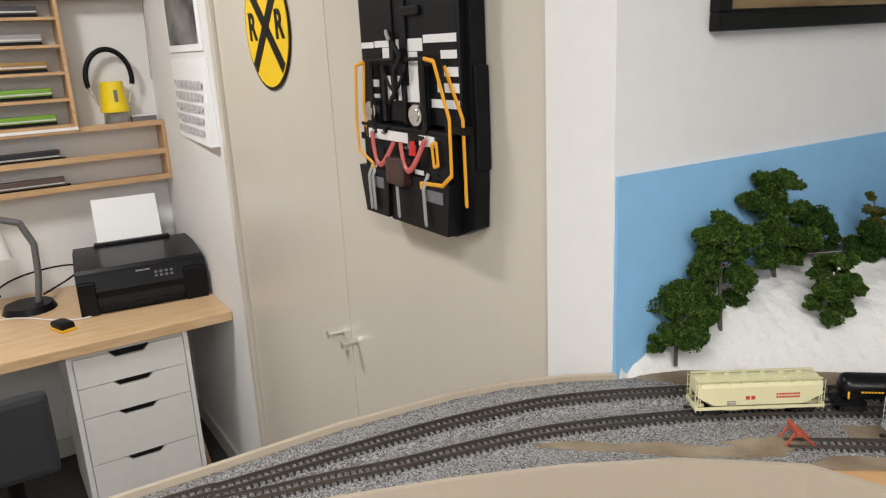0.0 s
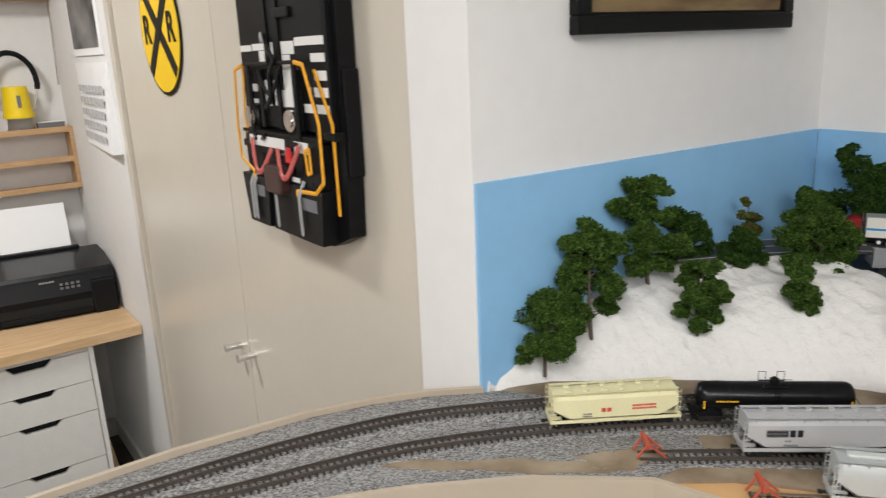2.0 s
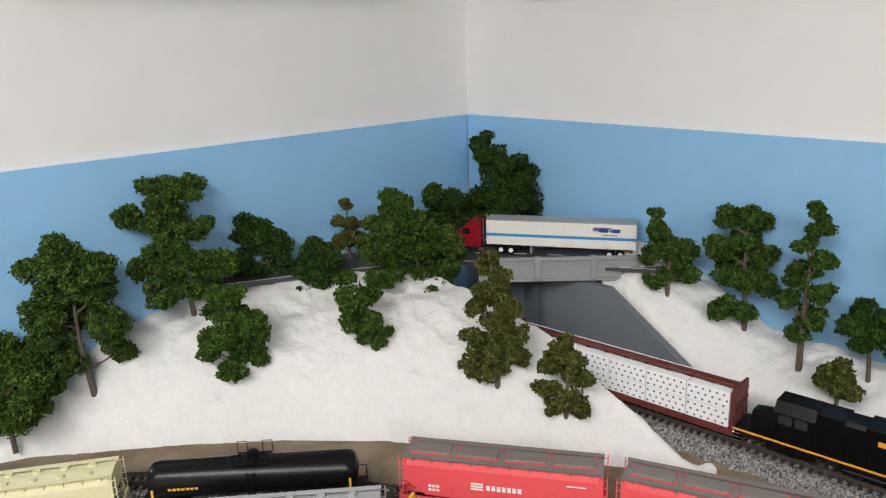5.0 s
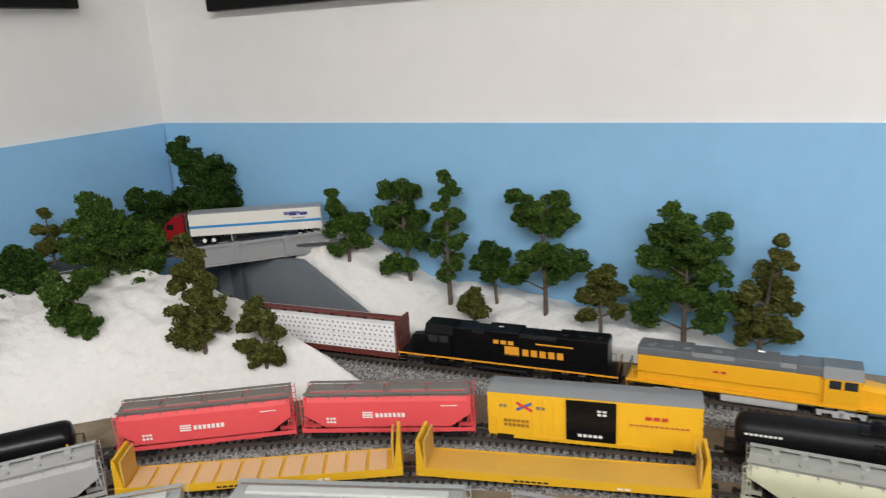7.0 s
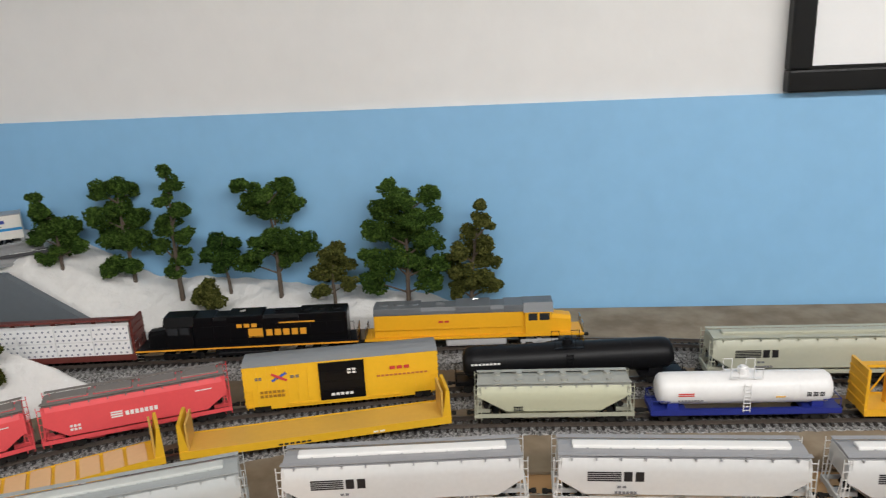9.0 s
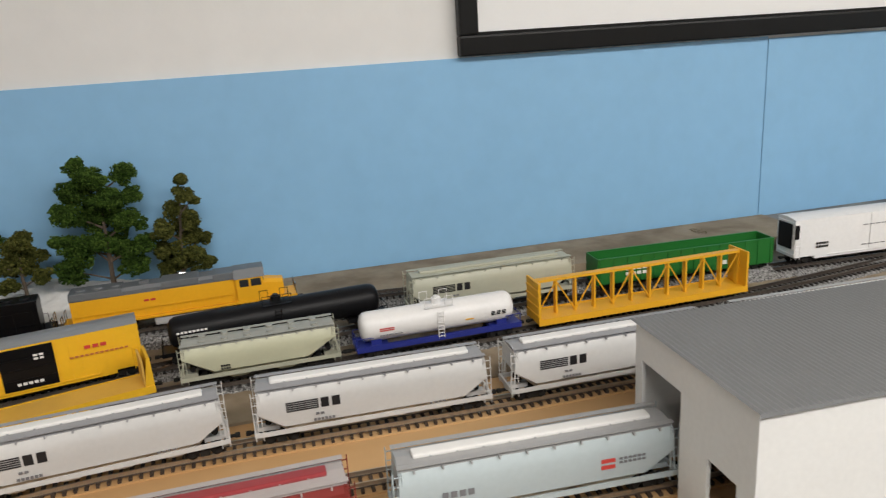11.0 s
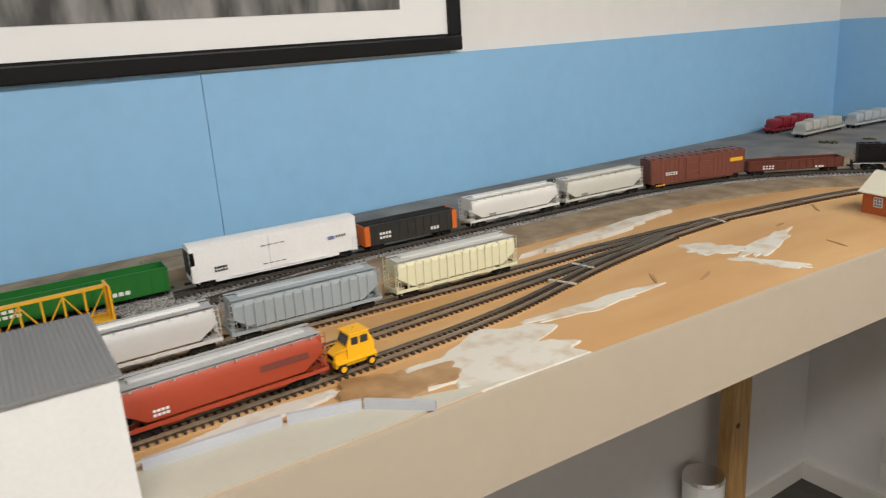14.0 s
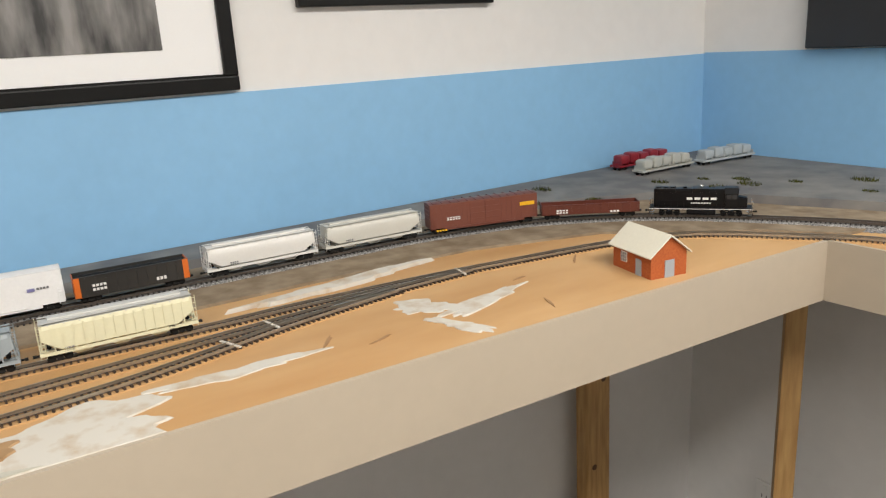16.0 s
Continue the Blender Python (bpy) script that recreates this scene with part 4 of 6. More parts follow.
m, L = car_pose("siding", 0.545, 0.306)
bulkhead_flat(m, 0.274, "yellow bulkhead flat car with pale timber deck panels", True)
m, L = car_pose("siding", 0.292, 0.028)
bulkhead_flat(m, 0.268, "yellow bulkhead flat car with a plain deck", False)
m, L = car_pose("siding", (1.043,), (1.188,))
covered_hopper(m, 0.185, NSG, "light grey covered hopper with a striped block", NSG, 0.054, hatch="round", bays=2, curved=False, marks=horse_mark())
OLIVE = paint(0.50, 0.50, 0.36)
m, L = car_pose("siding", 0.005, -0.16)
covered_hopper(m, 0.162, OLIVE, "grey-green short covered hopper with open ends", paint(0.34, 0.34, 0.30), 0.050, hatch="round", bays=2, cut=(0.03, 0.7), marks=((-0.5, -0.38, 0.4, 0.52, INKB, 2, 4),), frame_paint=paint(0.38, 0.38, 0.30))
NAVY = paint(0.015, 0.025, 0.20)
m, L = car_pose("siding", -0.177, -0.365)
tank_car(m, 0.188, paint(0.76, 0.75, 0.74), "white tank car on a navy blue under-frame", NAVY, full_sill=True, R=0.0165,
         marks=((-0.72, -0.55, -0.1, 0.15, INKR, 2, 0), (-0.72, -0.45, -0.42, -0.3, INK, 1, 8), (0.62, 0.82, -0.2, 0.1, INKB, 3, 3), (0.3, 0.4, -0.25, -0.12, YELLOW, 1, 0)))


def center_beam(m, L, label, body, wrapped):
    t = thing("centerbeam_flatcar", m, label, "flat car", "centerbeam cars")
    hl, w, H = L / 2, 0.0180, 0.056
    part("deck", slab(-hl, hl, -w, w, 0.009, 0.0135), body, t)
    for s in (-1, 1):
        part("side_sill", slab(-hl, hl, *sorted((s * w, s * (w + 0.0008))), 0.0075, 0.015), body, t)
    for e in (-1, 1):
        b = part("bulkhead", slab(*sorted((e * (hl - 0.003), e * hl)), -w, w, 0.0135, H + 0.002, 0.0004), body, t)
        for k in range(4):
            part("bulkhead_rib", slab(*sorted((e * hl, e * (hl + 0.001))), -w * 0.95, w * 0.95, 0.018 + 0.01 * k, 0.02 + 0.01 * k), body, b)
        bogie(t, e * (hl - 0.024))
    part("top_chord", slab(-hl, hl, -0.0045, 0.0045, H - 0.002, H + 0.001), body, t)
    n = 11
    for k in range(n + 1):
        x = -hl * 0.97 + hl * 1.94 * k / n
        part("column", slab(x - 0.0011, x + 0.0011, -0.0035, 0.0035, 0.0135, H - 0.002), body, t)
    for k in range(n):
        a, b = -hl * 0.97 + hl * 1.94 * k / n, -hl * 0.97 + hl * 1.94 * (k + 1) / n
        if k % 2:
            a, b = b, a
        part("diagonal", rod(B(), (a, -0.002, 0.0145), (b, -0.002, H - 0.003), 0.0009, seg=6), body, t)
    if wrapped:
        for s in (-1, 1):
            for k in range(6):
                x0 = -hl * 0.965 + hl * 1.93 * k / 6
                for r in range(2):
                    z0 = 0.0138 + r * 0.0195
                    wr = part("wrapped_lumber", slab(x0 + 0.0004, x0 + hl * 1.93 / 6 - 0.0004, *sorted((s * 0.0046, s * 0.0172)), z0, z0 + 0.0190, 0.0007), PAPER, t, "white printed lumber wrap")
                    if s < 0:
                        dots = B()
                        for i in range(6):
                            for j in range(3):
                                cx, cz = x0 + hl * 1.93 / 6 * (i + 0.4 + 0.4 * (j % 2)) / 6.2, z0 + 0.0035 + 0.006 * j
                                rod(dots, (cx, -0.0174, cz), (cx, -0.0171, cz), 0.0014, seg=6)
                        tagged(part("printed_marks", dots, paint(0.18, 0.20, 0.26), wr), kind="stuff")
    couplers(t, hl)


m, L = car_pose("siding", -0.378, -0.662)
center_beam(m, 0.275, "empty yellow centerbeam flat car", paint(0.74, 0.38, 0.02), False)
m, L = car_pose("back", 0.720, 0.420)
center_beam(m, 0.285, "brown centerbeam flat car stacked with white-wrapped lumber", paint(0.13, 0.028, 0.022), True)
# yard
for a, b, L, kind in ((0.56, 0.412, 0.19, 0), (0.39, 0.19, 0.205, 0), (0.165, -0.045, 0.212, 1), (-0.066, -0.278, 0.212, 1), (-0.298, -0.508, 0.212, 1), (-0.545, -0.742, 0.205, 2)):
    m, _ = car_pose("yard", a, b)
    if kind == 0:
        covered_hopper(m, L, paint(0.40, 0.42, 0.42), "light grey-green covered hopper", paint(0.34, 0.36, 0.36), 0.056, bays=3, hatch_paint=paint(0.5, 0.52, 0.5))
    else:
        covered_hopper(m, L, NSW, "white covered hopper with a black striped block" if kind == 1 else "plain white covered hopper", paint(0.30, 0.30, 0.31) if kind == 1 else paint(0.36, 0.36, 0.36), 0.056, bays=4,
                       marks=horse_mark() if kind == 1 else ((-0.6, -0.45, 0.34, 0.46, INK, 2, 4),), group="white yard hoppers")
STEEL = paint(0.30, 0.34, 0.36)
m, _ = car_pose("yard", -0.757, -0.955)
covered_hopper(m, 0.196, STEEL, "steel grey covered hopper with ribbed sides", STEEL, 0.056, ribs=14, curved=False, bays=3, hatch_paint=paint(0.4, 0.43, 0.45), marks=((-0.8, -0.68, 0.28, 0.42, INK, 2, 4),))
m, _ = car_pose("yard", -0.972, -1.175)
covered_hopper(m, 0.196, paint(0.66, 0.63, 0.44), "pale cream covered hopper with ribbed sides", paint(0.50, 0.50, 0.48), 0.056, ribs=14, curved=False, bays=3, hatch_paint=paint(0.55, 0.55, 0.52),
               marks=((-0.7, -0.58, 0.26, 0.38, INK, 2, 3), (0.6, 0.68, 0.2, 0.34, INKB, 2, 0)))
m, _ = car_pose("shed", 0.075, -0.135)
covered_hopper(m, 0.21, paint(0.19, 0.017, 0.013), "dark red covered hopper with a grey roof edge", paint(0.42, 0.38, 0.37), 0.056, bays=3, hatch_paint=paint(0.30, 0.035, 0.04), curved=False,
               marks=((0.2, 0.55, 0.55, 0.68, INKW, 1, 4),))
m, _ = car_pose("shed", -0.16, -0.37)
covered_hopper(m, 0.212, paint(0.42, 0.48, 0.50), "pale blue-grey covered hopper half inside the shed", paint(0.34, 0.34, 0.34), 0.056, bays=3,
               marks=((-0.68, -0.45, 0.5, 0.64, INK, 1, 4), (-0.72, -0.4, 0.34, 0.46, INK, 1, 6), (0.42, 0.52, 0.5, 0.68, INKR, 2, 0), (0.55, 0.75, 0.55, 0.66, INK, 2, 6)))
m, _ = car_pose("shed", -0.60, -0.805)
covered_hopper(m, 0.205, paint(0.36, 0.05, 0.02), "rusty orange-red covered hopper with a grey roof", paint(0.38, 0.38, 0.38), 0.056, bays=3, hatch_paint=paint(0.5, 0.5, 0.5),
               marks=((-0.7, -0.55, 0.4, 0.55, INKW, 2, 4), (0.3, 0.8, 0.58, 0.78, paint(0.16, 0.04, 0.03), 1, 0)))


def rail_tug(m):
    t = thing("rail_tug", m, "small yellow wheeled rail tug with a cab", "rail tug")
    y = paint(0.82, 0.42, 0.01)
    part("chassis", slab(-0.028, 0.028, -0.0135, 0.0135, 0.007, 0.015, 0.001), y, t)
    part("engine_hood", loft(B(), [[(-0.027, -0.009, 0.015), (-0.027, 0.009, 0.015), (-0.027, 0.009, 0.022), (-0.027, -0.009, 0.022)], [(-0.010, -0.011, 0.015), (-0.010, 0.011, 0.015), (-0.010, 0.011, 0.030), (-0.010, -0.011, 0.030)]]), y, t)
    cab = part("cab", loft(B(), [[(-0.011, v, 0.015), (-0.011, v, 0.031), (-0.006, v, 0.043), (0.018, v, 0.043), (0.025, v, 0.030), (0.025, v, 0.015)] for v in (-0.013, 0.013)]), y, t)
    part("cab_roof", slab(-0.008, 0.020, -0.0142, 0.0142, 0.043, 0.0455, 0.001), y, cab)
    for v in (-0.0134, 0.0129):
        part("side_window", slab(-0.005, 0.004, v, v + 0.0005, 0.031, 0.040), PANEL, cab)
        part("side_window", slab(0.007, 0.017, v, v + 0.0005, 0.031, 0.040), PANEL, cab)
    part("front_window", loft(B(), [[(-0.0113, v, 0.032), (-0.0067, v, 0.042), (-0.0062, v, 0.042), (-0.0108, v, 0.032)] for v in (-0.010, 0.010)]), PANEL, cab)
    part("rear_window", loft(B(), [[(0.0247, v, 0.0315), (0.0192, v, 0.0415), (0.0197, v, 0.0415), (0.0252, v, 0.0315)] for v in (-0.010, 0.010)]), PANEL, cab)
    part("radiator_grille", slab(-0.0278, -0.0268, -0.007, 0.007, 0.0155, 0.021), DARK, t)
    part("warning_beacon", rod(B(), (0.006, 0, 0.0455), (0.006, 0, 0.0485), 0.0014, seg=10), y, cab)
    part("fender", slab(-0.026, 0.026, -0.0165, -0.0135, 0.0118, 0.0138, 0.0005), y, t)
    for x in (-0.019, 0.019):
        for s in (-1, 1):
            w = part("road_wheel", rod(B(), (x, s * 0.0125, 0.0055), (x, s * 0.0166, 0.0055), 0.0036, seg=16), y, t)
            part("tyre", rod(B(), (x, s * 0.0122, 0.0055), (x, s * 0.0162, 0.0055), 0.0062, seg=16), DARK, w)
    for x in (-0.009, 0.009):
        wheelset(t, x)
    part("front_coupler", slab(-0.036, -0.028, -0.004, 0.004, 0.007, 0.012, 0.001), DARK, t)
    rl = B()
    for s in (-1, 1):
        tube(rl, [(-0.027, s * 0.0135, 0.014), (-0.027, s * 0.0135, 0.028), (-0.006, s * 0.0135, 0.028)], 0.0006, 5)
    part("hand_rail", rl, y, t)


m, _ = car_pose("shed", -0.815, -0.87)
rail_tug(m @ Matrix.Scale(0.9, 4))


def cradle_car(m, label, c, load=None):
    t = thing("flat_car", m, label, "flat car", "cars by the backdrop")
    part("deck", slab(-0.1, 0.1, -0.018, 0.018, 0.009, 0.014), c, t)
    for k in range(9):
        x = -0.09 + 0.0225 * k
        part("stake", slab(x - 0.001, x + 0.001, -0.018, 0.018, 0.014, 0.024), c, t)
    if load:
        for k in range(5):
            x = -0.075 + 0.036 * k
            part("hood_cover", slab(x - 0.016, x + 0.016, -0.017, 0.017, 0.016, 0.040 + 0.004 * (k % 2), 0.007), load, t)
    for e in (-1, 1):
        bogie(t, e * 0.08)
    couplers(t, 0.1)


cradle_car(pose(1.645, -2.50, DECK + 0.02, 0, 0, -92), "maroon coil car by the backdrop", paint(0.22, 0.015, 0.025), paint(0.25, 0.02, 0.03))
cradle_car(pose(1.55, -2.48, DECK + 0.02, 0, 0, -90), "pale grey coil car by the backdrop", paint(0.42, 0.42, 0.38), paint(0.44, 0.44, 0.40))
cradle_car(pose(1.525, -2.70, DECK + 0.02, 0, 0, -95), "silver grey frame car by the backdrop", paint(0.42, 0.45, 0.46), paint(0.40, 0.44, 0.46))

# ---- bumper, shed, house, edging ----


def bumper(m):
    t = thing("bumper_stop", m, "rust red buffer stop at the end of the siding", "buffer stop")
    c = paint(0.40, 0.07, 0.035)
    for s in (-1, 1):
        bm = B()
        rod(bm, (-0.012, s * 0.008, 0), (0.006, s * 0.008, 0.016), 0.0012, seg=6)
        rod(bm, (0.014, s * 0.008, 0), (0.004, s * 0.008, 0.016), 0.0012, seg=6)
        part("brace", bm, c, t)
    part("beam", slab(0.003, 0.007, -0.013, 0.013, 0.011, 0.016, 0.0008), c, t)


bumper(Matrix.Translation((0.962, 0.727, RAIL - 0.007)) @ pose(0, 0, 0, 0, 0, 145) @ Matrix.Scale(1.3, 4))
bumper(Matrix.Translation((0.995, 0.597, RAIL - 0.009)) @ pose(0, 0, 0, 0, 0, 140) @ Matrix.Scale(1.3, 4))


def shed():
    t = thing("engine_shed", pose(1.002, -0.361, DECK, 0, 0, -91.2), "plain white shed with a grey corrugated roof, track running through", "model building")
    L, W, H, k = 0.236, 0.15, 0.1215, 0.003
    wallp = paint(0.69, 0.685, 0.67, 0.55)
    part("front_wall", slab(0, L, 0, k, 0, H), wallp, t)
    part("rear_wall", slab(0, L, W - k, W, 0, H), wallp, t)
    for x in (0, L - k):
        for a, b, z0, z1 in ((k, 0.018, 0, H), (0.050, 0.084, 0, H), (0.140, W - k, 0, H), (0.018, 0.050, 0.062, H), (0.018, 0.050, 0, 0.006), (0.084, 0.140, 0.094, H)):
            part("end_wall", slab(x, x + k, a, b, z0, z1), wallp, t)
    roof = B()
    n = 58
    prof = [(-0.003 + (L + 0.006) * i / (2 * n), 0.0009 * (i % 2)) for i in range(2 * n + 1)]
    a = [roof.verts.new((x, -0.004, H + 0.0015 + z)) for x, z in prof]
    b = [roof.verts.new((x, W + 0.004, H + 0.0015 + z)) for x, z in prof]
    c = [roof.verts.new((x, -0.004, H - 0.001)) for x, z in prof]
    for i in range(2 * n):
        roof.faces.new((a[i], a[i + 1], b[i + 1], b[i])), roof.faces.new((c[i], c[i + 1], a[i + 1], a[i]))
    part("corrugated_roof", roof, paint(0.19, 0.195, 0.20, 0.6), t)
    part("roof_board", slab(0, L, 0, W, H - 0.001, H + 0.001), paint(0.19, 0.195, 0.20, 0.6), t)


shed()
for y in (0.012, 0.058):
    single("bollard", rod(B(), (0, 0, 0), (0, 0, 0.024), 0.003, seg=10), YELLOW, "small yellow bollard before the shed", "bollard", pose(1.003 + y, -0.352, DECK), "bollards by the shed")


def house():
    t = thing("brick_hut", pose(1.034, -1.846, DECK, 0, 0, -11), "small orange brick hut with a cream gable roof", "model building")
    br = two_tone("orange brick", (0.30, 0.06, 0.014), (0.46, 0.12, 0.032), 300, 0.2, 0.8, 0.8)
    w, d, h, g = 0.050, 0.034, 0.040, 0.027
    wl = B()
    loft(wl, [[(x, -d, 0), (x, d, 0), (x, d, h), (x, 0, h + g), (x, -d, h)] for x in (-w, w)])
    part("masonry", wl, br, t)
    for s in (-1, 1):
        part("roof_slope", loft(B(), [[(x, 0, h + g + 0.003), (x, s * (d + 0.006), h - 0.0025), (x, s * (d + 0.006), h - 0.0045), (x, 0, h + g + 0.0005)] for x in (-w - 0.006, w + 0.006)]),
             paint(0.70, 0.67, 0.56, 0.7), t)
    g2 = paint(0.32, 0.35, 0.38)
    part("door", slab(-w - 0.0012, -w, -0.010, 0.008, 0.0, 0.028), g2, t)
    part("side_door", slab(-0.026, -0.012, d, d + 0.0012, 0.0, 0.027), g2, t)
    wn = part("window", slab(0.012, 0.028, d, d + 0.001, 0.014, 0.031), WHITE, t)
    for i in range(3):
        for j in range(3):
            part("pane", slab(0.0128 + i * 0.0051, 0.0166 + i * 0.0051, d + 0.001, d + 0.0014, 0.015 + j * 0.0053, 0.0192 + j * 0.0053), INK, wn)


house()
EDGE = paint(0.40, 0.415, 0.45, 0.5)
for a, b in (((1.075, -0.06), (1.069, -0.21)), ((1.069, -0.214), (1.063, -0.286)), ((1.063, -0.29), (1.058, -0.352)), ((1.064, -0.61), (1.058, -0.735)), ((1.057, -0.74), (1.036, -0.808)), ((1.035, -0.811), (0.986, -0.862))):
    d = Vector(b) - Vector(a)
    single("edging_strip", loft(B(), [[(x, -0.004, 0), (x, 0.004, 0), (x, 0.0022, 0.009), (x, -0.0022, 0.009)] for x in (0, d.length)]), EDGE, "pale grey moulded road barrier", "barrier",
           Matrix.Translation((*a, DECK + 0.003)) @ pose(0, 0, 0, 0, 0, math.degrees(math.atan2(d.y, d.x))), "barriers on the apron")

# ---- snowy hills, road and bridge ----
ROADZ = DECK + 0.139


def hill_height(x, y):
    """Height of the plaster over the deck, over the whole corner."""
    front = [(0.93, 0.985), (1.01, 0.955), (1.141, 0.86), (1.239, 0.775), (1.305, 0.705), (1.40, 0.56), (1.475, 0.44)]
    d = 1e9
    for (ax, ay), (bx, by) in zip(front, front[1:]):
        vx, vy = bx - ax, by - ay
        k = max(0, min(1, ((x - ax) * vx + (y - ay) * vy) / (vx * vx + vy * vy)))
        px, py = ax + k * vx, ay + k * vy
        s = (x - px) * -vy + (y - py) * vx
        dist = math.hypot(x - px, y - py) * (1 if s > 0 else -1)
        if abs(dist) < abs(d):
            d = dist
    if d < 0:
        return -0.004
    top = ROADZ - DECK - 0.004
    h = top * (1 - math.exp(-d / 0.085)) * 1.12
    h = min(h, top)
    # the cut for the back track
    cut = x - (1.493 - 0.03 * max(0.0, y - 0.62))
    if cut > -0.02:
        h *= max(0.0, min(1.0, (-cut) / 0.02)) ** 0.6 if cut < 0 else 0.0
    return h


def sheet(name, f, x0, x1, y0, y1, nx, ny, material, label, keep):
    bm, grid = B(), {}
    for i in range(nx + 1):
        for j in range(ny + 1):
            x, y = x0 + (x1 - x0) * i / nx, y0 + (y1 - y0) * j / ny
            z = f(x, y)
            if z > 0:
                z += 0.006 * noise.noise((x * 20, y * 20, 3)) + 0.004 * (0.3 - abs(noise.noise((x * 38, y * 30, 5)))) + 0.0028 * noise.noise((x * 70, y * 45, 7)) + 0.0012 * noise.noise((x * 160, y * 160, 9))
            grid[i, j] = bm.verts.new((x, y, DECK + max(z, -0.003)))
    for i in range(nx):
        for j in range(ny):
            q = [grid[i, j], grid[i + 1, j], grid[i + 1, j + 1], grid[i, j + 1]]
            if any(v.co.z > DECK + 0.0005 for v in q):
                bm.faces.new(q)
    bmesh.ops.delete(bm, geom=[v for v in bm.verts if not v.link_faces], context="VERTS")
    return single(name, bm, material, label, "hillside", kind="structure", smooth=True)


sheet("hill_north", hill_height, 0.9, 1.56, 0.42, 0.99, 180, 150, SNOW, "white plaster snow hillside with trowel marks", None)


def hill_east(x, y):
    d = x - (1.622 + 0.9 * max(0.0, y - 0.66))
    if d < 0 or y < -0.02:
        return -0.004
    ramp = max(0.0, min(1.0, (y - 0.47) / 0.15))
    rise = 0.046 + 0.03 * max(0.0, min(1.0, (y - 0.1) / 0.3)) ** 0.8
    return 0.107 * ramp * min(1.0, d / 0.006) + (rise - 0.03 * ramp) * (1 - math.exp(-d / 0.045)) * 1.2 * max(0.1, min(1.0, (y + 0.02) / 0.1))


sheet("hill_east", hill_east, 1.61, 1.711, -0.02, 0.70, 40, 144, SNOW, "white plaster snow bank against the backdrop", None)
ROADLINE = [(1.16, 1.06), (1.28, 0.995), (1.41, 0.935), (1.53, 0.86), (1.61, 0.765), (1.68, 0.65), (1.75, 0.53)]
line = smooth_path(ROADLINE, 0.01)
road = thing("road", Matrix(), "dark grey model road with white lines", "road", kind="structure")
line = [(p, d) for p, d in line if p.x < 1.705]
part("carriageway", sweep(B(), line, 0.0, 0.045, ROADZ - 0.004, ROADZ), ROADM, road)
for k in range(2, len(line) - 3, 5):
    part("road_marking", sweep(B(), line[k:k + 3], 0.0, 0.0008, ROADZ, ROADZ + 0.0004), WHITE, road)
for s in (-1, 1):
    part("edge_line", sweep(B(), line, s * 0.04, 0.0006, ROADZ, ROADZ + 0.0004), WHITE, road)


def bridge():
    a, b = Vector((1.515, 0.765)), Vector((1.668, 0.615))
    d = b - a
    t = thing("road_bridge", Matrix.Translation((*a, ROADZ)) @ pose(0, 0, 0, 0, 0, math.degrees(math.atan2(d.y, d.x))), "grey moulded concrete road bridge with arcaded parapets", "bridge")
    L = d.length
    part("bridge_deck", slab(0, L, 0.002, 0.10, -0.016, -0.005), CONC, t)
    for y in (0.0, 0.098):
        p = part("parapet", slab(0, L, y - 0.002, y + 0.002, -0.014, 0.004), CONC, t)
        part("parapet_cap", slab(-0.001, L + 0.001, y - 0.004, y + 0.004, 0.011, 0.0145, 0.0006), CONC, p)
        part("parapet_panel", slab(0, L, y - 0.0007, y + 0.0007, 0.004, 0.011), CONC, p)
        for k in range(30):
            x = L * (k + 0.5) / 30
            part("baluster", slab(x - 0.0016, x + 0.0016, y - 0.0016, y + 0.0016, 0.004, 0.011), CONC, p)
        for k in range(4):
            x = L * k / 3
            part("pier_post", slab(x - 0.004, x + 0.004, y - 0.0045, y + 0.0045, -0.016, 0.0155, 0.0006), CONC, p)
        part("ledge", slab(0, L, y - 0.0045, y + 0.0045, -0.016, -0.0125), CONC, p)
    return t


bridge()
# sloping wing wall and the wall under the road
single("abutment", loft(B(), [[(1.585, 0.73, DECK), (1.70, 0.98, DECK), (1.70, 0.985, DECK)], [(1.585, 0.73, ROADZ - 0.018), (1.70, 0.98, ROADZ - 0.018), (1.70, 0.985, ROADZ - 0.018)]]), ABUT,
       "dark grey abutment wall under the bridge", "abutment", kind="structure")
single("wing_wall", loft(B(), [[(1.604, 0.80, DECK), (1.616, 0.80, DECK), (1.616, 0.80, ROADZ - 0.018), (1.604, 0.80, ROADZ - 0.018)], [(1.606, 0.635, DECK), (1.618, 0.635, DECK), (1.618, 0.635, ROADZ - 0.019), (1.606, 0.635, ROADZ - 0.019)],
                              [(1.608, 0.47, DECK), (1.620, 0.47, DECK), (1.620, 0.47, DECK + 0.012), (1.608, 0.47, DECK + 0.012)]]), ABUT, "blue-grey sloping wing wall beside the track", "abutment", kind="structure")


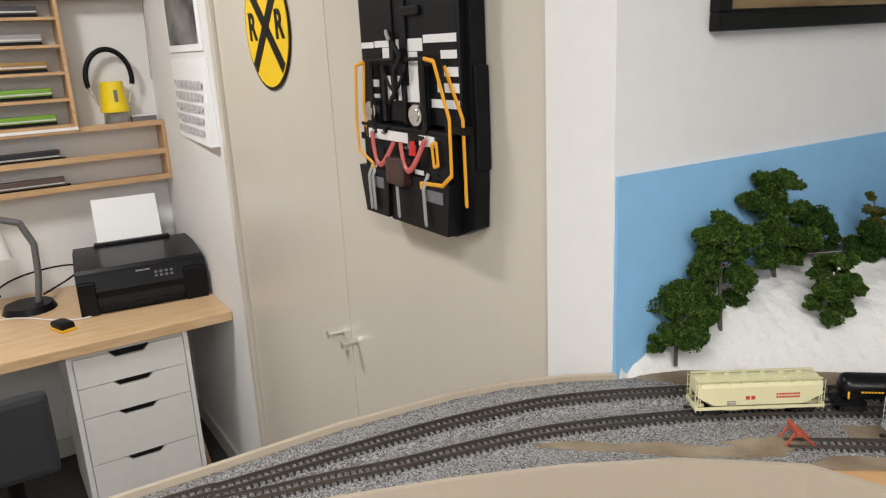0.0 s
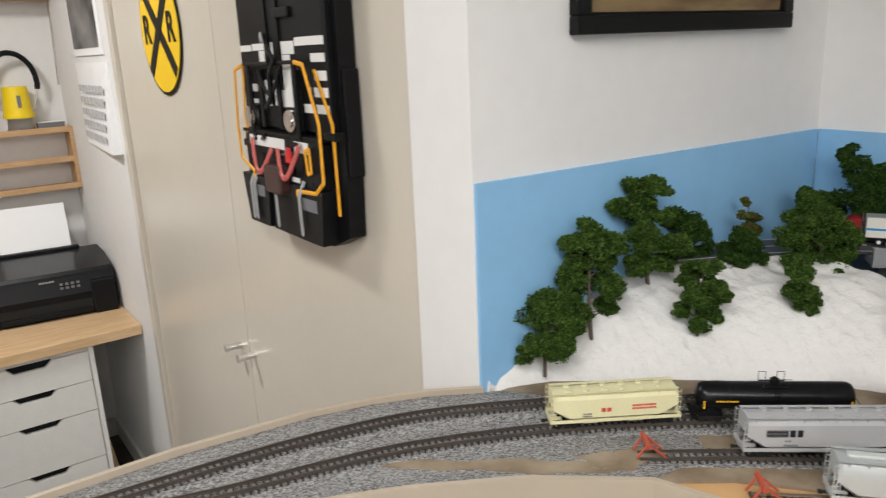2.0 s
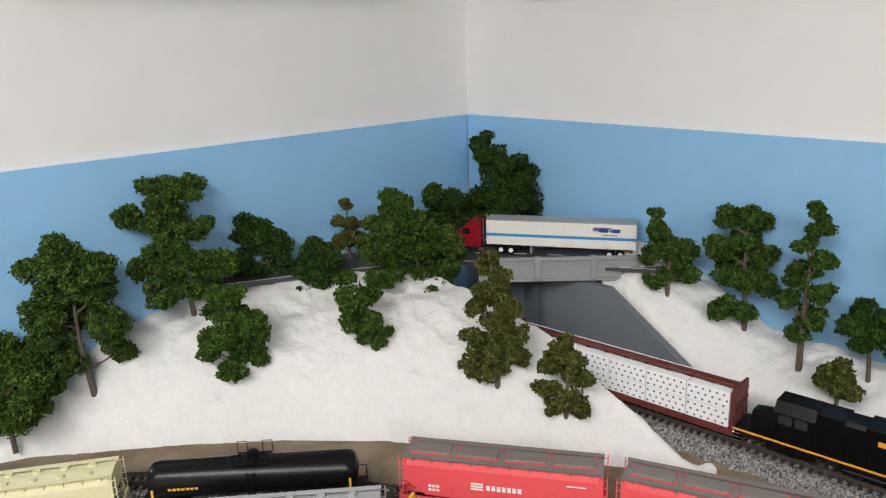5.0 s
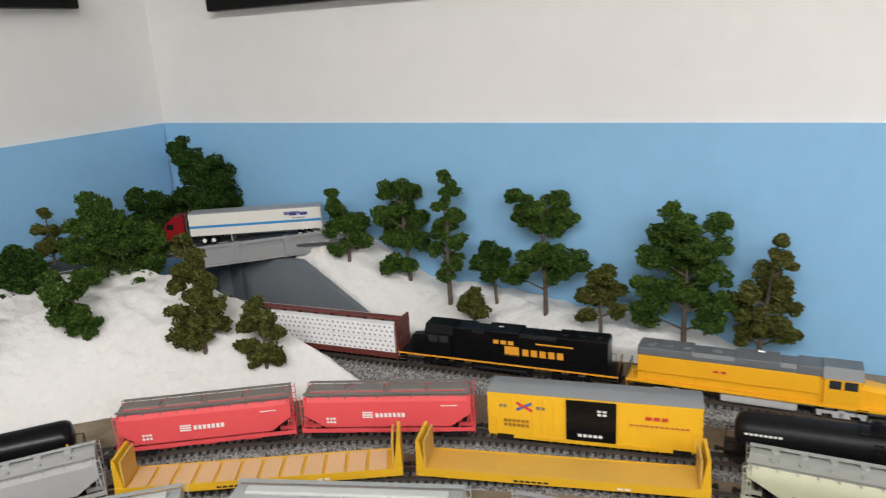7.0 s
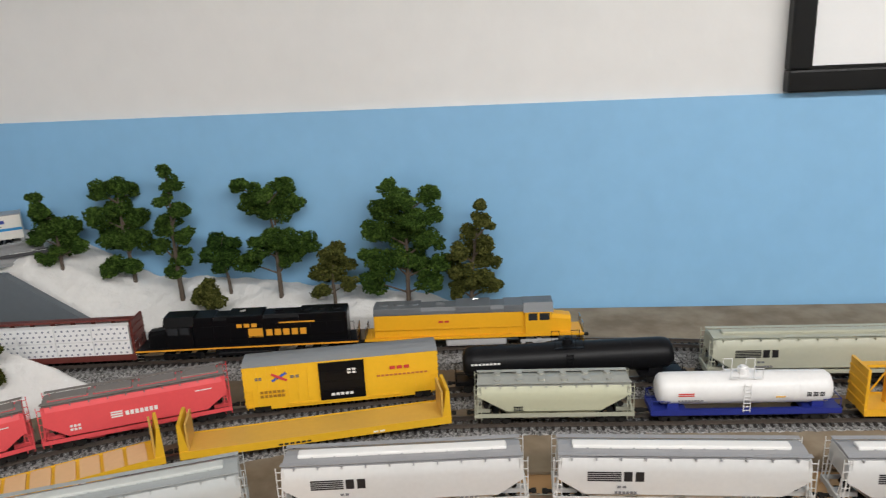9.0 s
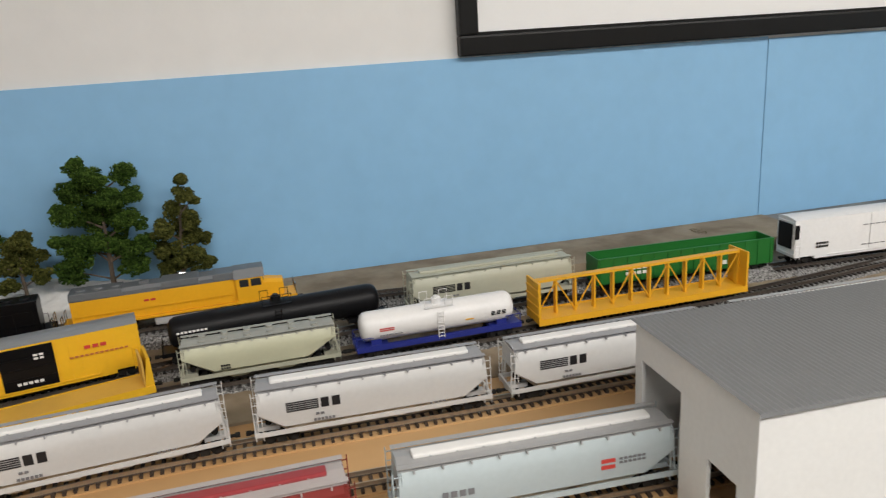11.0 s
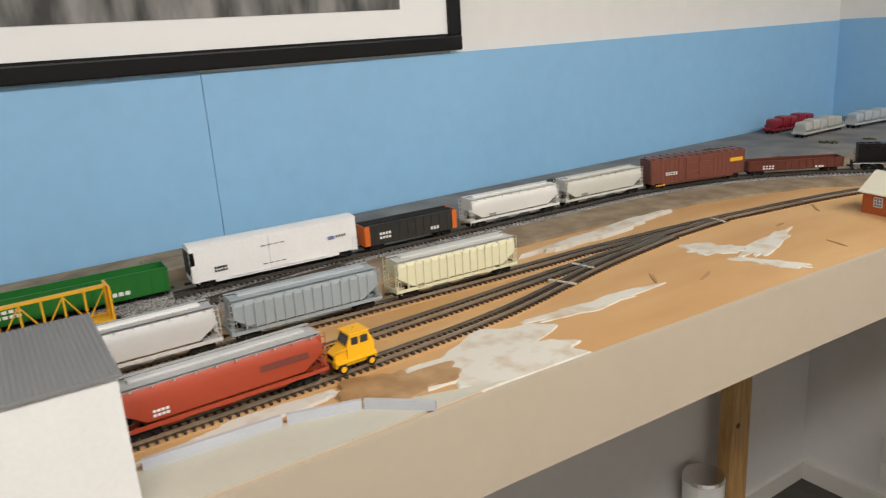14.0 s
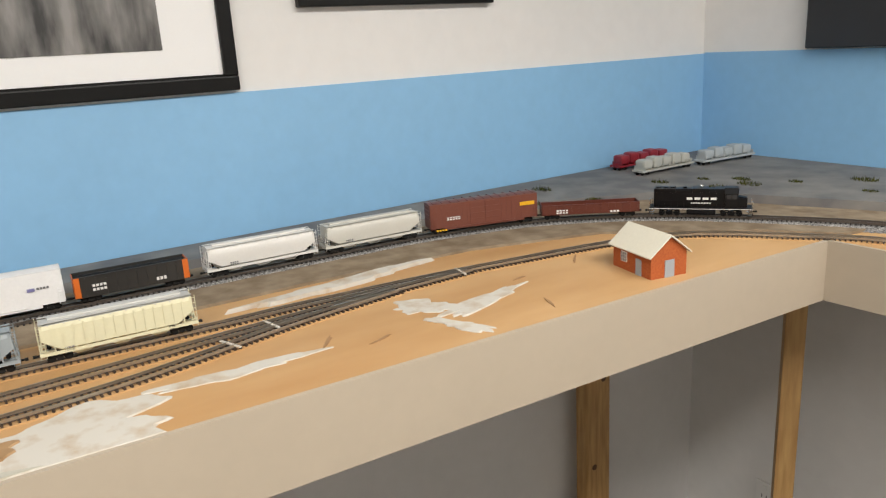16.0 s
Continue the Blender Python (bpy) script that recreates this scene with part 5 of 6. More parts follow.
def semi_truck():
    a, b = Vector((1.572, 0.812)), Vector((1.676, 0.642))
    d = b - a
    t = thing("semi_truck", Matrix.Translation((*a, ROADZ + 0.0006)) @ pose(0, 0, 0, 0, 0, math.degrees(math.atan2(d.y, d.x))), "red tractor with a white box trailer, blue side stripe", "truck")
    L, w0, w1 = d.length, 0.0, 0.029
    tr = part("trailer", slab(0, L, w0, w1, 0.0135, 0.047), paint(0.74, 0.72, 0.66), t, "white ribbed box trailer")
    part("trailer_roof", slab(-0.0003, L + 0.0003, w0 - 0.0003, w1 + 0.0003, 0.047, 0.0484), paint(0.32, 0.33, 0.34), tr)
    part("blue_stripe", slab(0, L, w0 - 0.0004, w0, 0.0255, 0.0292), paint(0.02, 0.25, 0.55), tr)
    for k in range(40):
        x = L * (k + 0.5) / 40
        part("side_rib", slab(x - 0.0004, x + 0.0004, w0 - 0.0003, w0, 0.0138, 0.0467), paint(0.74, 0.72, 0.66), tr)
    part("bumper", slab(L * 0.98, L, w0, w1, 0.007, 0.0135), paint(0.4, 0.4, 0.4), tr)
    bars(tr, L * 0.76, L * 0.92, 0.036, 0.044, w0 - 0.0007, paint(0.03, 0.05, 0.25), 1, 2)
    bars(tr, L * 0.72, L * 0.84, 0.0375, 0.043, w0 - 0.0007, paint(0.03, 0.05, 0.25), 3, 0)
    bars(tr, L * 0.78, L * 0.88, 0.0315, 0.034, w0 - 0.0007, INK, 1, 7)
    for x in (0.02, 0.034, L - 0.034, L - 0.02):
        for y in (w0 + 0.003, w1 - 0.003):
            w = part("tyre", rod(B(), (x, y - 0.003, 0.0058), (x, y + 0.003, 0.0058), 0.0058, seg=18), BLACK, t)
            part("rim", rod(B(), (x, y - 0.0034, 0.0058), (x, y + 0.0034, 0.0058), 0.0032, seg=14), WHITE, w)
    part("landing_leg", slab(L * 0.3, L * 0.31, w0 + 0.003, w1 - 0.003, 0.001, 0.0135), GREYP, t)
    part("chassis", slab(-0.05, 0.045, w0 + 0.008, w1 - 0.008, 0.006, 0.012), BLACK, t)
    red = paint(0.24, 0.010, 0.014, 0.25)
    cab = part("cab", loft(B(), [[(-0.008, y, 0.008), (-0.008, y, 0.044), (-0.022, y, 0.046), (-0.036, y, 0.034), (-0.038, y, 0.026), (-0.058, y, 0.023), (-0.060, y, 0.008)] for y in (w0 + 0.0015, w1 - 0.0015)]), red, t, "dark red cab")
    part("side_window", slab(-0.034, -0.024, w0 + 0.001, w0 + 0.0016, 0.026, 0.034), BLACK, cab)
    for y in (w0 + 0.003, w1 - 0.003):
        w = part("tyre", rod(B(), (-0.048, y - 0.002, 0.0058), (-0.048, y + 0.002, 0.0058), 0.0058, seg=18), BLACK, t)
        part("exhaust_pipe", rod(B(), (-0.005, y, 0.01), (-0.005, y, 0.05), 0.001, seg=8), CHROME, t)


semi_truck()


for x, y, a in ((1.166, -1.19, -70), (1.20, -1.26, -80), (1.222, -1.60, -100), (1.15, -1.98, -115)):
    single("throw_bar", slab(-0.0022, 0.0022, -0.021, 0.021, 0, 0.0016), paint(0.55, 0.50, 0.42), "pale throw bar across a turnout", "turnout bar", pose(x, y, RAIL - 0.0115, 0, 0, a), "turnout bars")

# ---- trees ----
def foliage(name, deep, mid, tip):
    """Foam crumbs, each of its own shade between deep green and a lighter tip."""
    m = bpy.data.materials.new(name)
    m.use_nodes = True
    n, l = m.node_tree.nodes, m.node_tree.links
    b = n["Principled BSDF"]
    b.inputs["Roughness"].default_value, b.inputs["Specular IOR Level"].default_value = 0.9, 0.1
    geo, co, patch = n.new("ShaderNodeNewGeometry"), n.new("ShaderNodeTexCoord"), n.new("ShaderNodeTexNoise")
    patch.inputs["Scale"].default_value = 90
    l.new(co.outputs["Object"], patch.inputs["Vector"])
    add, ramp = n.new("ShaderNodeMath"), n.new("ShaderNodeValToRGB")
    add.operation = "MULTIPLY_ADD"
    add.inputs[1].default_value = 0.7
    l.new(geo.outputs["Random Per Island"], add.inputs[0])
    shift = n.new("ShaderNodeMath")
    shift.operation = "MULTIPLY_ADD"
    shift.inputs[1].default_value, shift.inputs[2].default_value = 0.9, -0.3
    l.new(patch.outputs[0], shift.inputs[0]), l.new(shift.outputs[0], add.inputs[2])
    ramp.color_ramp.elements[0].position, ramp.color_ramp.elements[0].color = 0.1, (*deep, 1)
    ramp.color_ramp.elements[1].position, ramp.color_ramp.elements[1].color = 0.95, (*tip, 1)
    ramp.color_ramp.elements.new(0.55).color = (*mid, 1)
    l.new(add.outputs[0], ramp.inputs[0]), l.new(ramp.outputs[0], b.inputs["Base Color"])
    return m


LEAVES = {"dark": foliage("dark green foam foliage", (0.006, 0.016, 0.004), (0.022, 0.052, 0.009), (0.070, 0.130, 0.024)),
          "mid": foliage("green foam foliage", (0.010, 0.022, 0.004), (0.036, 0.074, 0.012), (0.110, 0.180, 0.035)),
          "olive": foliage("olive foam foliage", (0.022, 0.028, 0.006), (0.064, 0.070, 0.016), (0.160, 0.160, 0.045))}
HUE_WORDS = {"dark": "dark green", "mid": "green", "olive": "olive"}


def tree(place, H, W, hue, seed, lobes, habit, foot=0.0):
    """A bent wire trunk with limbs, and a crown of foam pads; each lobe is (across / W, up / H, radius / W)."""
    x, y, up = place
    rnd, rs = random.Random(seed), np.random.RandomState(seed)
    t = thing("model_tree", pose(x, y, DECK + up), f"{habit} model tree with {HUE_WORDS[hue]} crumbly foam foliage", "tree", "trees on the hills")
    ahead = Vector((x - 0.85, y - 0.05, 0)).normalized()
    side = Vector((ahead.y, -ahead.x, 0))
    bm, r0 = B(), 0.0016 + H * 0.012
    high = sorted(lobes, key=lambda q: q[1])

    def axis(v):
        """The trunk's bend: it leans towards the lobes near its height."""
        near = [q for q in high if abs(q[1] - v) < 0.3] or high
        return side * (W * min(1.0, v * 1.6) * 0.75 * sum(q[0] for q in near) / len(near)) + Vector((0, 0, H * v))

    spine = [Vector((0, 0, -0.008 - foot))] + [axis(v) for v in (0.12, 0.3, 0.5, 0.7, 0.88)]
    for i in range(5):
        k = 1 - 0.17 * i
        rod(bm, spine[i], spine[i + 1], r0 * k, r0 * (k - 0.17) + 0.0003, 7)
    pads = []
    for u, v, r in lobes:
        c = side * (u * W) + ahead * (rnd.uniform(-0.5, 0.5) * (0.5 - 0.4 * abs(u)) * W) + Vector((0, 0, v * H))
        rod(bm, axis(max(0.1, v - 0.12)), c, r0 * 0.42, r0 * 0.15, 5)
        for k in range(9):
            d = Vector((rnd.gauss(0, 1), rnd.gauss(0, 1), rnd.gauss(0, 1))).normalized()
            q = c + Vector((d.x, d.y, d.z * 0.8)) * (r * W * rnd.uniform(0.5, 1.0))
            pads.append((q, max(0.005, r * W * rnd.uniform(0.45, 0.72))))
    part("trunk", bm, BARK, t)
    points, normals = [], []
    for c, r in pads:
        n = int(min(380, max(70, 4 * math.pi * r * r / 5.6e-6)))
        d = rs.normal(size=(n, 3))
        d /= np.linalg.norm(d, axis=1)[:, None]
        lump = 1 + 0.2 * np.sin(d[:, 0] * 8 + seed) * np.sin(d[:, 1] * 7 + c.z * 90)
        points.append(d * (r * lump * rs.uniform(0.72, 1.06, n))[:, None] * np.array([1, 1, 0.7]) + np.array(c))
        normals.append(d)
    q, d = np.concatenate(points), np.concatenate(normals)
    n = len(q)
    size = rs.uniform(0.0012, 0.0027, n)[:, None]
    a = rs.normal(size=(n, 3))
    a -= d * (a * d).sum(1)[:, None] * 0.6
    a /= np.linalg.norm(a, axis=1)[:, None]
    b = np.cross(d, a) + rs.normal(size=(n, 3)) * 0.35
    b /= np.linalg.norm(b, axis=1)[:, None]
    verts = np.stack([q + a * size, q - a * size * 0.5 + b * size * 0.9, q - a * size * 0.6 - b * size * 0.8, q + d * size * 0.9], 1).reshape(-1, 3)
    k = np.arange(n)[:, None] * 4
    faces = np.concatenate([k + np.array([[0, 1, 3]]), k + np.array([[1, 2, 3]]), k + np.array([[2, 0, 3]])])
    me = bpy.data.meshes.new("crown")
    me.from_pydata(verts.tolist(), [], faces.tolist())
    me.materials.append(LEAVES[hue])
    new("crown", me).parent = t


# against the north wall and on the hill
tree((0.998, 0.958, 0.034), 0.118, 0.088, "mid", 40, ((.05, .85, .20), (-.1, .62, .28), (.22, .55, .24), (-.25, .35, .22), (.1, .35, .30), (.4, .3, .16), (-.3, .14, .15)), "low bushy", 0.012)
tree((1.083, 0.950, 0.068), 0.167, 0.112, "mid", 41, ((-.1, .92, .18), (-.3, .85, .15), (.13, .8, .18), (-.1, .66, .19), (.2, .62, .14), (-.35, .52, .18), (-.05, .45, .2), (.25, .42, .18), (-.4, .33, .14), (-.2, .2, .22), (.25, .13, .15), (-.4, .13, .14)), "broad layered", 0.01)
tree((1.213, 0.956, 0.100), 0.186, 0.122, "mid", 42, ((-.25, .88, .18), (0, .92, .15), (.13, .93, .09), (-.5, .78, .13), (-.2, .7, .2), (.05, .68, .15), (-.15, .48, .2), (-.45, .38, .16), (.2, .42, .18), (-.25, .3, .16), (.1, .28, .13)), "tall open-branched")
tree((1.209, 0.858, 0.062), 0.121, 0.080, "mid", 43, ((.05, .9, .18), (-.1, .72, .23), (.2, .62, .2), (-.1, .5, .23), (.35, .48, .18), (.1, .35, .27), (-.28, .3, .16), (.25, .18, .18), (-.05, .12, .16)), "slender", 0.004)
tree((1.318, 0.964, 0.092), 0.123, 0.090, "dark", 44, ((-.2, .85, .25), (.05, .75, .23), (-.4, .6, .2), (.2, .6, .23), (-.1, .45, .27), (.3, .4, .14)), "rounded")
tree((1.361, 0.894, 0.102), 0.095, 0.070, "dark", 45, ((-.15, .82, .23), (.1, .65, .25), (-.3, .5, .23), (0, .4, .27), (-.35, .22, .14), (.3, .4, .17)), "small rounded")
tree((1.341, 0.763, 0.078), 0.102, 0.060, "mid", 46, ((-.5, .88, .17), (-.4, .7, .26), (-.1, .65, .2), (-.35, .45, .26), (-.1, .4, .23), (.1, .22, .2), (-.2, .22, .2), (.05, .12, .12)), "leaning", 0.004)
tree((1.453, 0.817, 0.099), 0.152, 0.124, "mid", 47, ((-.2, .88, .16), (-.3, .72, .18), (-.05, .72, .18), (-.4, .5, .18), (-.12, .5, .23), (.15, .55, .18), (.32, .5, .14), (.3, .3, .18), (0, .25, .2), (-.35, .3, .16), (.15, .12, .14)), "broad round-crowned")
tree((1.675, 0.868, 0.136), 0.152, 0.120, "dark", 48, ((-.3, .92, .14), (-.2, .75, .18), (.05, .75, .18), (.15, .6, .2), (-.15, .5, .23), (.3, .35, .2), (0, .3, .23), (-.35, .3, .18), (.35, .14, .14)), "tall broad")
tree((1.605, 0.916, 0.136), 0.090, 0.077, "dark", 49, ((-.25, .75, .25), (.15, .7, .23), (0, .4, .3), (.3, .35, .23), (-.3, .4, .23)), "low rounded")
tree((1.405, 0.632, 0.056), 0.159, 0.076, "olive", 50, ((-.1, .95, .09), (-.12, .85, .14), (.05, .8, .14), (-.1, .68, .2), (.15, .62, .16), (-.33, .58, .13), (0, .48, .23), (.25, .42, .16), (-.3, .38, .18), (.1, .28, .23), (.3, .22, .13), (-.3, .19, .18), (-.05, .14, .16)), "conical")
tree((1.431, 0.558, 0.036), 0.100, 0.061, "olive", 51, ((-.1, .88, .18), (.15, .75, .18), (-.25, .65, .2), (.05, .55, .26), (.3, .5, .14), (-.3, .35, .2), (.1, .3, .23), (-.25, .14, .14), (.25, .17, .14)), "small conical", 0.004)
tree((1.430, 0.935, 0.134), 0.088, 0.055, "olive", 52, ((0, .9, .14), (-.2, .7, .16), (.15, .65, .18), (-.1, .4, .23), (.25, .35, .18), (-.3, .3, .14)), "thin sparse")
# along the east backdrop
tree((1.657, 0.582, 0.114), 0.110, 0.072, "mid", 53, ((-.25, .92, .12), (-.2, .75, .18), (-.05, .55, .26), (.25, .5, .18), (-.3, .4, .18), (.1, .3, .27), (.35, .25, .14), (-.25, .17, .14)), "pointed", 0.03)
tree((1.682, 0.493, 0.078), 0.157, 0.080, "mid", 54, ((-.4, .88, .18), (0, .92, .16), (.15, .85, .15), (-.45, .65, .2), (-.1, .68, .23), (.2, .6, .18), (-.2, .45, .27), (.1, .4, .23), (-.3, .22, .2), (-.05, .17, .18)), "broad flat-topped", 0.01)
tree((1.669, 0.422, 0.075), 0.180, 0.058, "mid", 55, ((0, .94, .15), (.1, .82, .2), (-.1, .72, .2), (.2, .62, .2), (-.1, .5, .25), (.2, .42, .23), (-.3, .35, .2), (.1, .25, .26), (-.1, .14, .18)), "tall narrow", 0.01)
tree((1.680, 0.355, 0.080), 0.074, 0.058, "dark", 56, ((-.2, .8, .23), (.1, .7, .23), (-.4, .55, .18), (0, .5, .27), (-.2, .3, .18)), "low bushy", 0.01)
tree((1.674, 0.281, 0.072), 0.159, 0.108, "mid", 57, ((-.1, .9, .14), (-.4, .9, .11), (.15, .88, .13), (-.25, .75, .15), (.25, .72, .13), (0, .68, .18), (.05, .45, .18), (.35, .38, .15), (-.2, .4, .14), (-.35, .25, .14), (.15, .25, .14)), "open-branched", 0.01)
tree((1.632, 0.367, 0.050), 0.052, 0.044, "olive", 58, ((0, .7, .27), (-.25, .45, .27), (.25, .45, .27), (0, .3, .27)), "tiny bushy", 0.01)
tree((1.655, 0.201, 0.056), 0.087, 0.060, "olive", 59, ((.1, .85, .2), (-.1, .7, .23), (.3, .6, .18), (-.3, .5, .2), (.05, .45, .25), (.35, .3, .16), (-.25, .25, .18)), "small rounded", 0.01)
tree((1.668, 0.101, 0.045), 0.180, 0.119, "mid", 60, ((-.15, .93, .1), (0, .85, .14), (.3, .85, .12), (-.2, .75, .14), (.1, .7, .16), (.35, .7, .09), (-.3, .6, .15), (0, .55, .18), (.28, .52, .14), (-.4, .4, .12), (-.15, .35, .18), (.15, .35, .16), (.38, .35, .11), (-.35, .2, .14), (.25, .2, .13)), "large spreading", 0.01)
tree((1.668, 0.016, 0.040), 0.152, 0.083, "olive", 61, ((.2, .94, .09), (.15, .82, .14), (.35, .78, .09), (.05, .68, .16), (.3, .6, .14), (-.15, .55, .15), (.1, .48, .2), (.35, .4, .14), (-.15, .33, .18), (.2, .25, .2), (-.2, .17, .15), (.4, .18, .11)), "conical", 0.03)


def tuft(x, y, z, r, seed):
    rs = np.random.RandomState(seed)
    verts, faces = [], []
    for _ in range(130):
        a, d = rs.uniform(0, 6.28), r * math.sqrt(rs.uniform())
        px, py, h = d * math.cos(a) * 1.5, d * math.sin(a), rs.uniform(0.2, 1.0) * r * 0.5
        i = len(verts)
        verts += [(px - 0.0012, py, 0), (px + 0.0012, py, 0), (px + rs.uniform(-1, 1) * 0.003, py + rs.uniform(-1, 1) * 0.003, h)]
        faces.append((i, i + 1, i + 2))
    me = bpy.data.meshes.new("grass_tuft")
    me.from_pydata(verts, [], faces)
    me.materials.append(LEAVES["olive"])
    ob = new("grass_tuft", me)
    ob.matrix_basis = pose(x, y, z)
    tagged(ob, "tuft of olive static grass on the grey ground", "grass tuft", "grass tufts", "stuff")


for k, (x, y) in enumerate(((1.62, -1.12), (1.63, -1.6), (1.6, -2.1), (1.40, -2.45), (1.33, -2.5), (1.28, -2.46), (1.22, -2.55), (1.45, -2.35), (1.3, -2.38), (1.05, -2.55), (0.95, -2.5), (1.12, -2.66), (1.66, -0.75), (1.42, -2.1), (1.50, -1.98))):
    tuft(x, y, DECK + 0.019, 0.012 + 0.004 * (k % 3), k)

# ---- pictures on the walls ----


def picture(m, w, h, label, frame_mat, border, mount, image, art=None):
    """A framed picture; local x runs along the wall, z up from the lower edge, and -y faces the room."""
    t = thing("framed_picture", m, label, "picture", "pictures on the walls")
    f = part("frame", slab(0, w, -0.02, 0, 0, border, 0.003), frame_mat, t)
    part("frame_top", slab(0, w, -0.02, 0, h - border, h, 0.003), frame_mat, f)
    part("frame_left", slab(0, border, -0.0195, 0, border, h - border, 0.003), frame_mat, f)
    part("frame_right", slab(w - border, w, -0.0195, 0, border, h - border, 0.003), frame_mat, f)
    part("frame_bead", slab(border - 0.002, w - border + 0.002, -0.014, -0.002, border - 0.002, border + 0.004), frame_mat, f)
    part("mount", slab(border * 0.8, w - border * 0.8, -0.010, -0.002, border * 0.8, h - border * 0.8), mount, t)
    if art:
        part("print", slab(art[0], w - art[0], -0.0115, -0.0102, art[1], h - art[0]), image, t)
    return t


BROWNART = two_tone("brown and green painting", (0.10, 0.05, 0.03), (0.30, 0.22, 0.10), 6, 0.3, 0.7, 0.6, (1, 1, 4))
GREYART = two_tone("grey photograph", (0.035, 0.035, 0.035), (0.28, 0.27, 0.26), 5, 0.35, 0.65, 0.4, (5, 1, 1.2))
BLK = mat("black frame lacquer", (0.006, 0.006, 0.006), 0.35, vary=0.05, spec=0.2)
GREENART = two_tone("green landscape print", (0.03, 0.04, 0.02), (0.15, 0.17, 0.08), 6, 0.3, 0.7, 0.5)
picture(pose(1.075, 0.994, 1.775), 0.50, 0.40, "black-framed brown landscape picture", BLK, 0.026, BROWNART, BROWNART, (0.03, 0.03))
picture(pose(1.716, 0.84, 1.762, 0, 0, -90), 0.50, 0.40, "black-framed green landscape picture on the wall", BLK, 0.026, GREENART, GREENART, (0.03, 0.03))
picture(pose(1.716, -0.391, 1.59, 0, 0, -90), 1.03, 0.75, "large black-framed grey photograph with a white mount", BLK, 0.028, PAPER, GREYART, (0.135, 0.082))
picture(pose(1.716, -1.56, 1.742, 0, 0, -90), 0.49, 0.35, "dark framed picture on the white wall", BLK, 0.02, INK, INK, (0.03, 0.03))
picture(pose(1.716, -2.17, 1.76, 0, 0, -90), 0.3, 0.3, "small dark framed picture", BLK, 0.02, INK, INK, (0.03, 0.03))
t = thing("wall_screen", pose(1.375, -2.838, 1.592, 0, 0, 180), "dark grey flat screen on the white wall", "screen")
part("screen_panel", slab(0, 0.9, -0.04, 0, 0, 0.5, 0.004), mat("dark screen", (0.02, 0.021, 0.024), 0.35, vary=0.05), t)

# ---- under the layout ----
t = thing("paint_can", pose(1.635, -2.165, 0), "tall white paint can with a grey lid on the floor", "paint can")
part("can", rod(B(), (0, 0, 0), (0, 0, 0.325), 0.060, seg=32), WHITE, t, smooth=True)
part("lid", rod(B(), (0, 0, 0.325), (0, 0, 0.328), 0.053, seg=32), paint(0.22, 0.26, 0.28), t)
part("rim", rod(B(), (0, 0, 0.321), (0, 0, 0.331), 0.062, 0.058, seg=32), CHROME, t)
t = thing("power_outlet", pose(1.45, -2.838, 0.21, 0, 0, 180), "white double wall socket", "socket", "sockets on the wall")
part("plate", slab(0, 0.12, -0.01, 0, 0, 0.075, 0.003), WHITE, t)
for x in (0.03, 0.09):
    part("switch", slab(x - 0.008, x + 0.008, -0.014, -0.01, 0.05, 0.066, 0.001), WHITE, t)
    # pin holes are not cut; dark slabs paint the shade in them
    for dx in (-0.008, 0.008):
        part("slot_shade", slab(x + dx - 0.0015, x + dx + 0.0015, -0.0108, -0.0098, 0.022, 0.034), INK, t)
t = thing("power_outlet", pose(1.45, -2.838, 0.12, 0, 0, 180), "white blank wall plate", "socket", "sockets on the wall")
part("plate", slab(0, 0.12, -0.01, 0, 0, 0.075, 0.003), WHITE, t)

# ---- closet ----


def closet_door(v0, v1, knob_v):
    t = thing("closet_door", OFFICE, "tall flat beige closet door, closed", "closet door", "closet doors")
    part("door_leaf", slab(0.012, 0.032, v0, v1, 0.02, 2.295, 0.002), CLOSET, t)
    kn = part("knob", rod(B(), (-0.028, knob_v, 1.04), (0.012, knob_v, 1.04), 0.009, seg=20), CHROME, t, "short brushed steel bar knob", smooth=True)
    part("knob_face", rod(B(), (-0.032, knob_v, 1.04), (-0.028, knob_v, 1.04), 0.0105, seg=20), CHROME, kn)


closet_door(0.143, 0.945, 0.916)
closet_door(0.949, 1.815, 1.003)
setting("trim_closet", slab(-0.004, 0.03, 1.818, 1.858, 0, 2.3, 0.003), CLOSET, "beige closet frame", "trim", m=OFFICE)
t = thing("railroad_sign", OFFICE @ pose(0.009, 1.33, 1.842, 0, 0, -90), "round yellow railroad crossing sign on the closet door", "sign")
part("rim", rod(B(), (0, 0.0, 0), (0, -0.002, 0), 0.172, seg=64), BLACK, t)
part("disc", rod(B(), (0, -0.002, 0), (0, -0.004, 0), 0.163, seg=64), paint(0.85, 0.55, 0.01), t)
for s in (-1, 1):
    part("cross_bar", slab(-0.018, 0.018, -0.0052 - 0.0004 * s, -0.004, -0.158, 0.158), BLACK, t, at=pose(0, 0, 0, 0, 45 * s, 0))
    cu = bpy.data.curves.new("letter_r", "FONT")
    cu.body, cu.size, cu.align_x, cu.align_y, cu.extrude, cu.offset = "R", 0.105, "CENTER", "CENTER", 0.0005, 0.003
    tmp = bpy.data.objects.new("letter_r", cu)
    me = bpy.data.meshes.new_from_object(tmp)
    bpy.data.objects.remove(tmp)
    me.materials.append(BLACK)
    ob = new("letter", me)
    ob.parent, ob.matrix_basis = t, pose(s * 0.105, -0.0052, 0, 90, 0, 0)


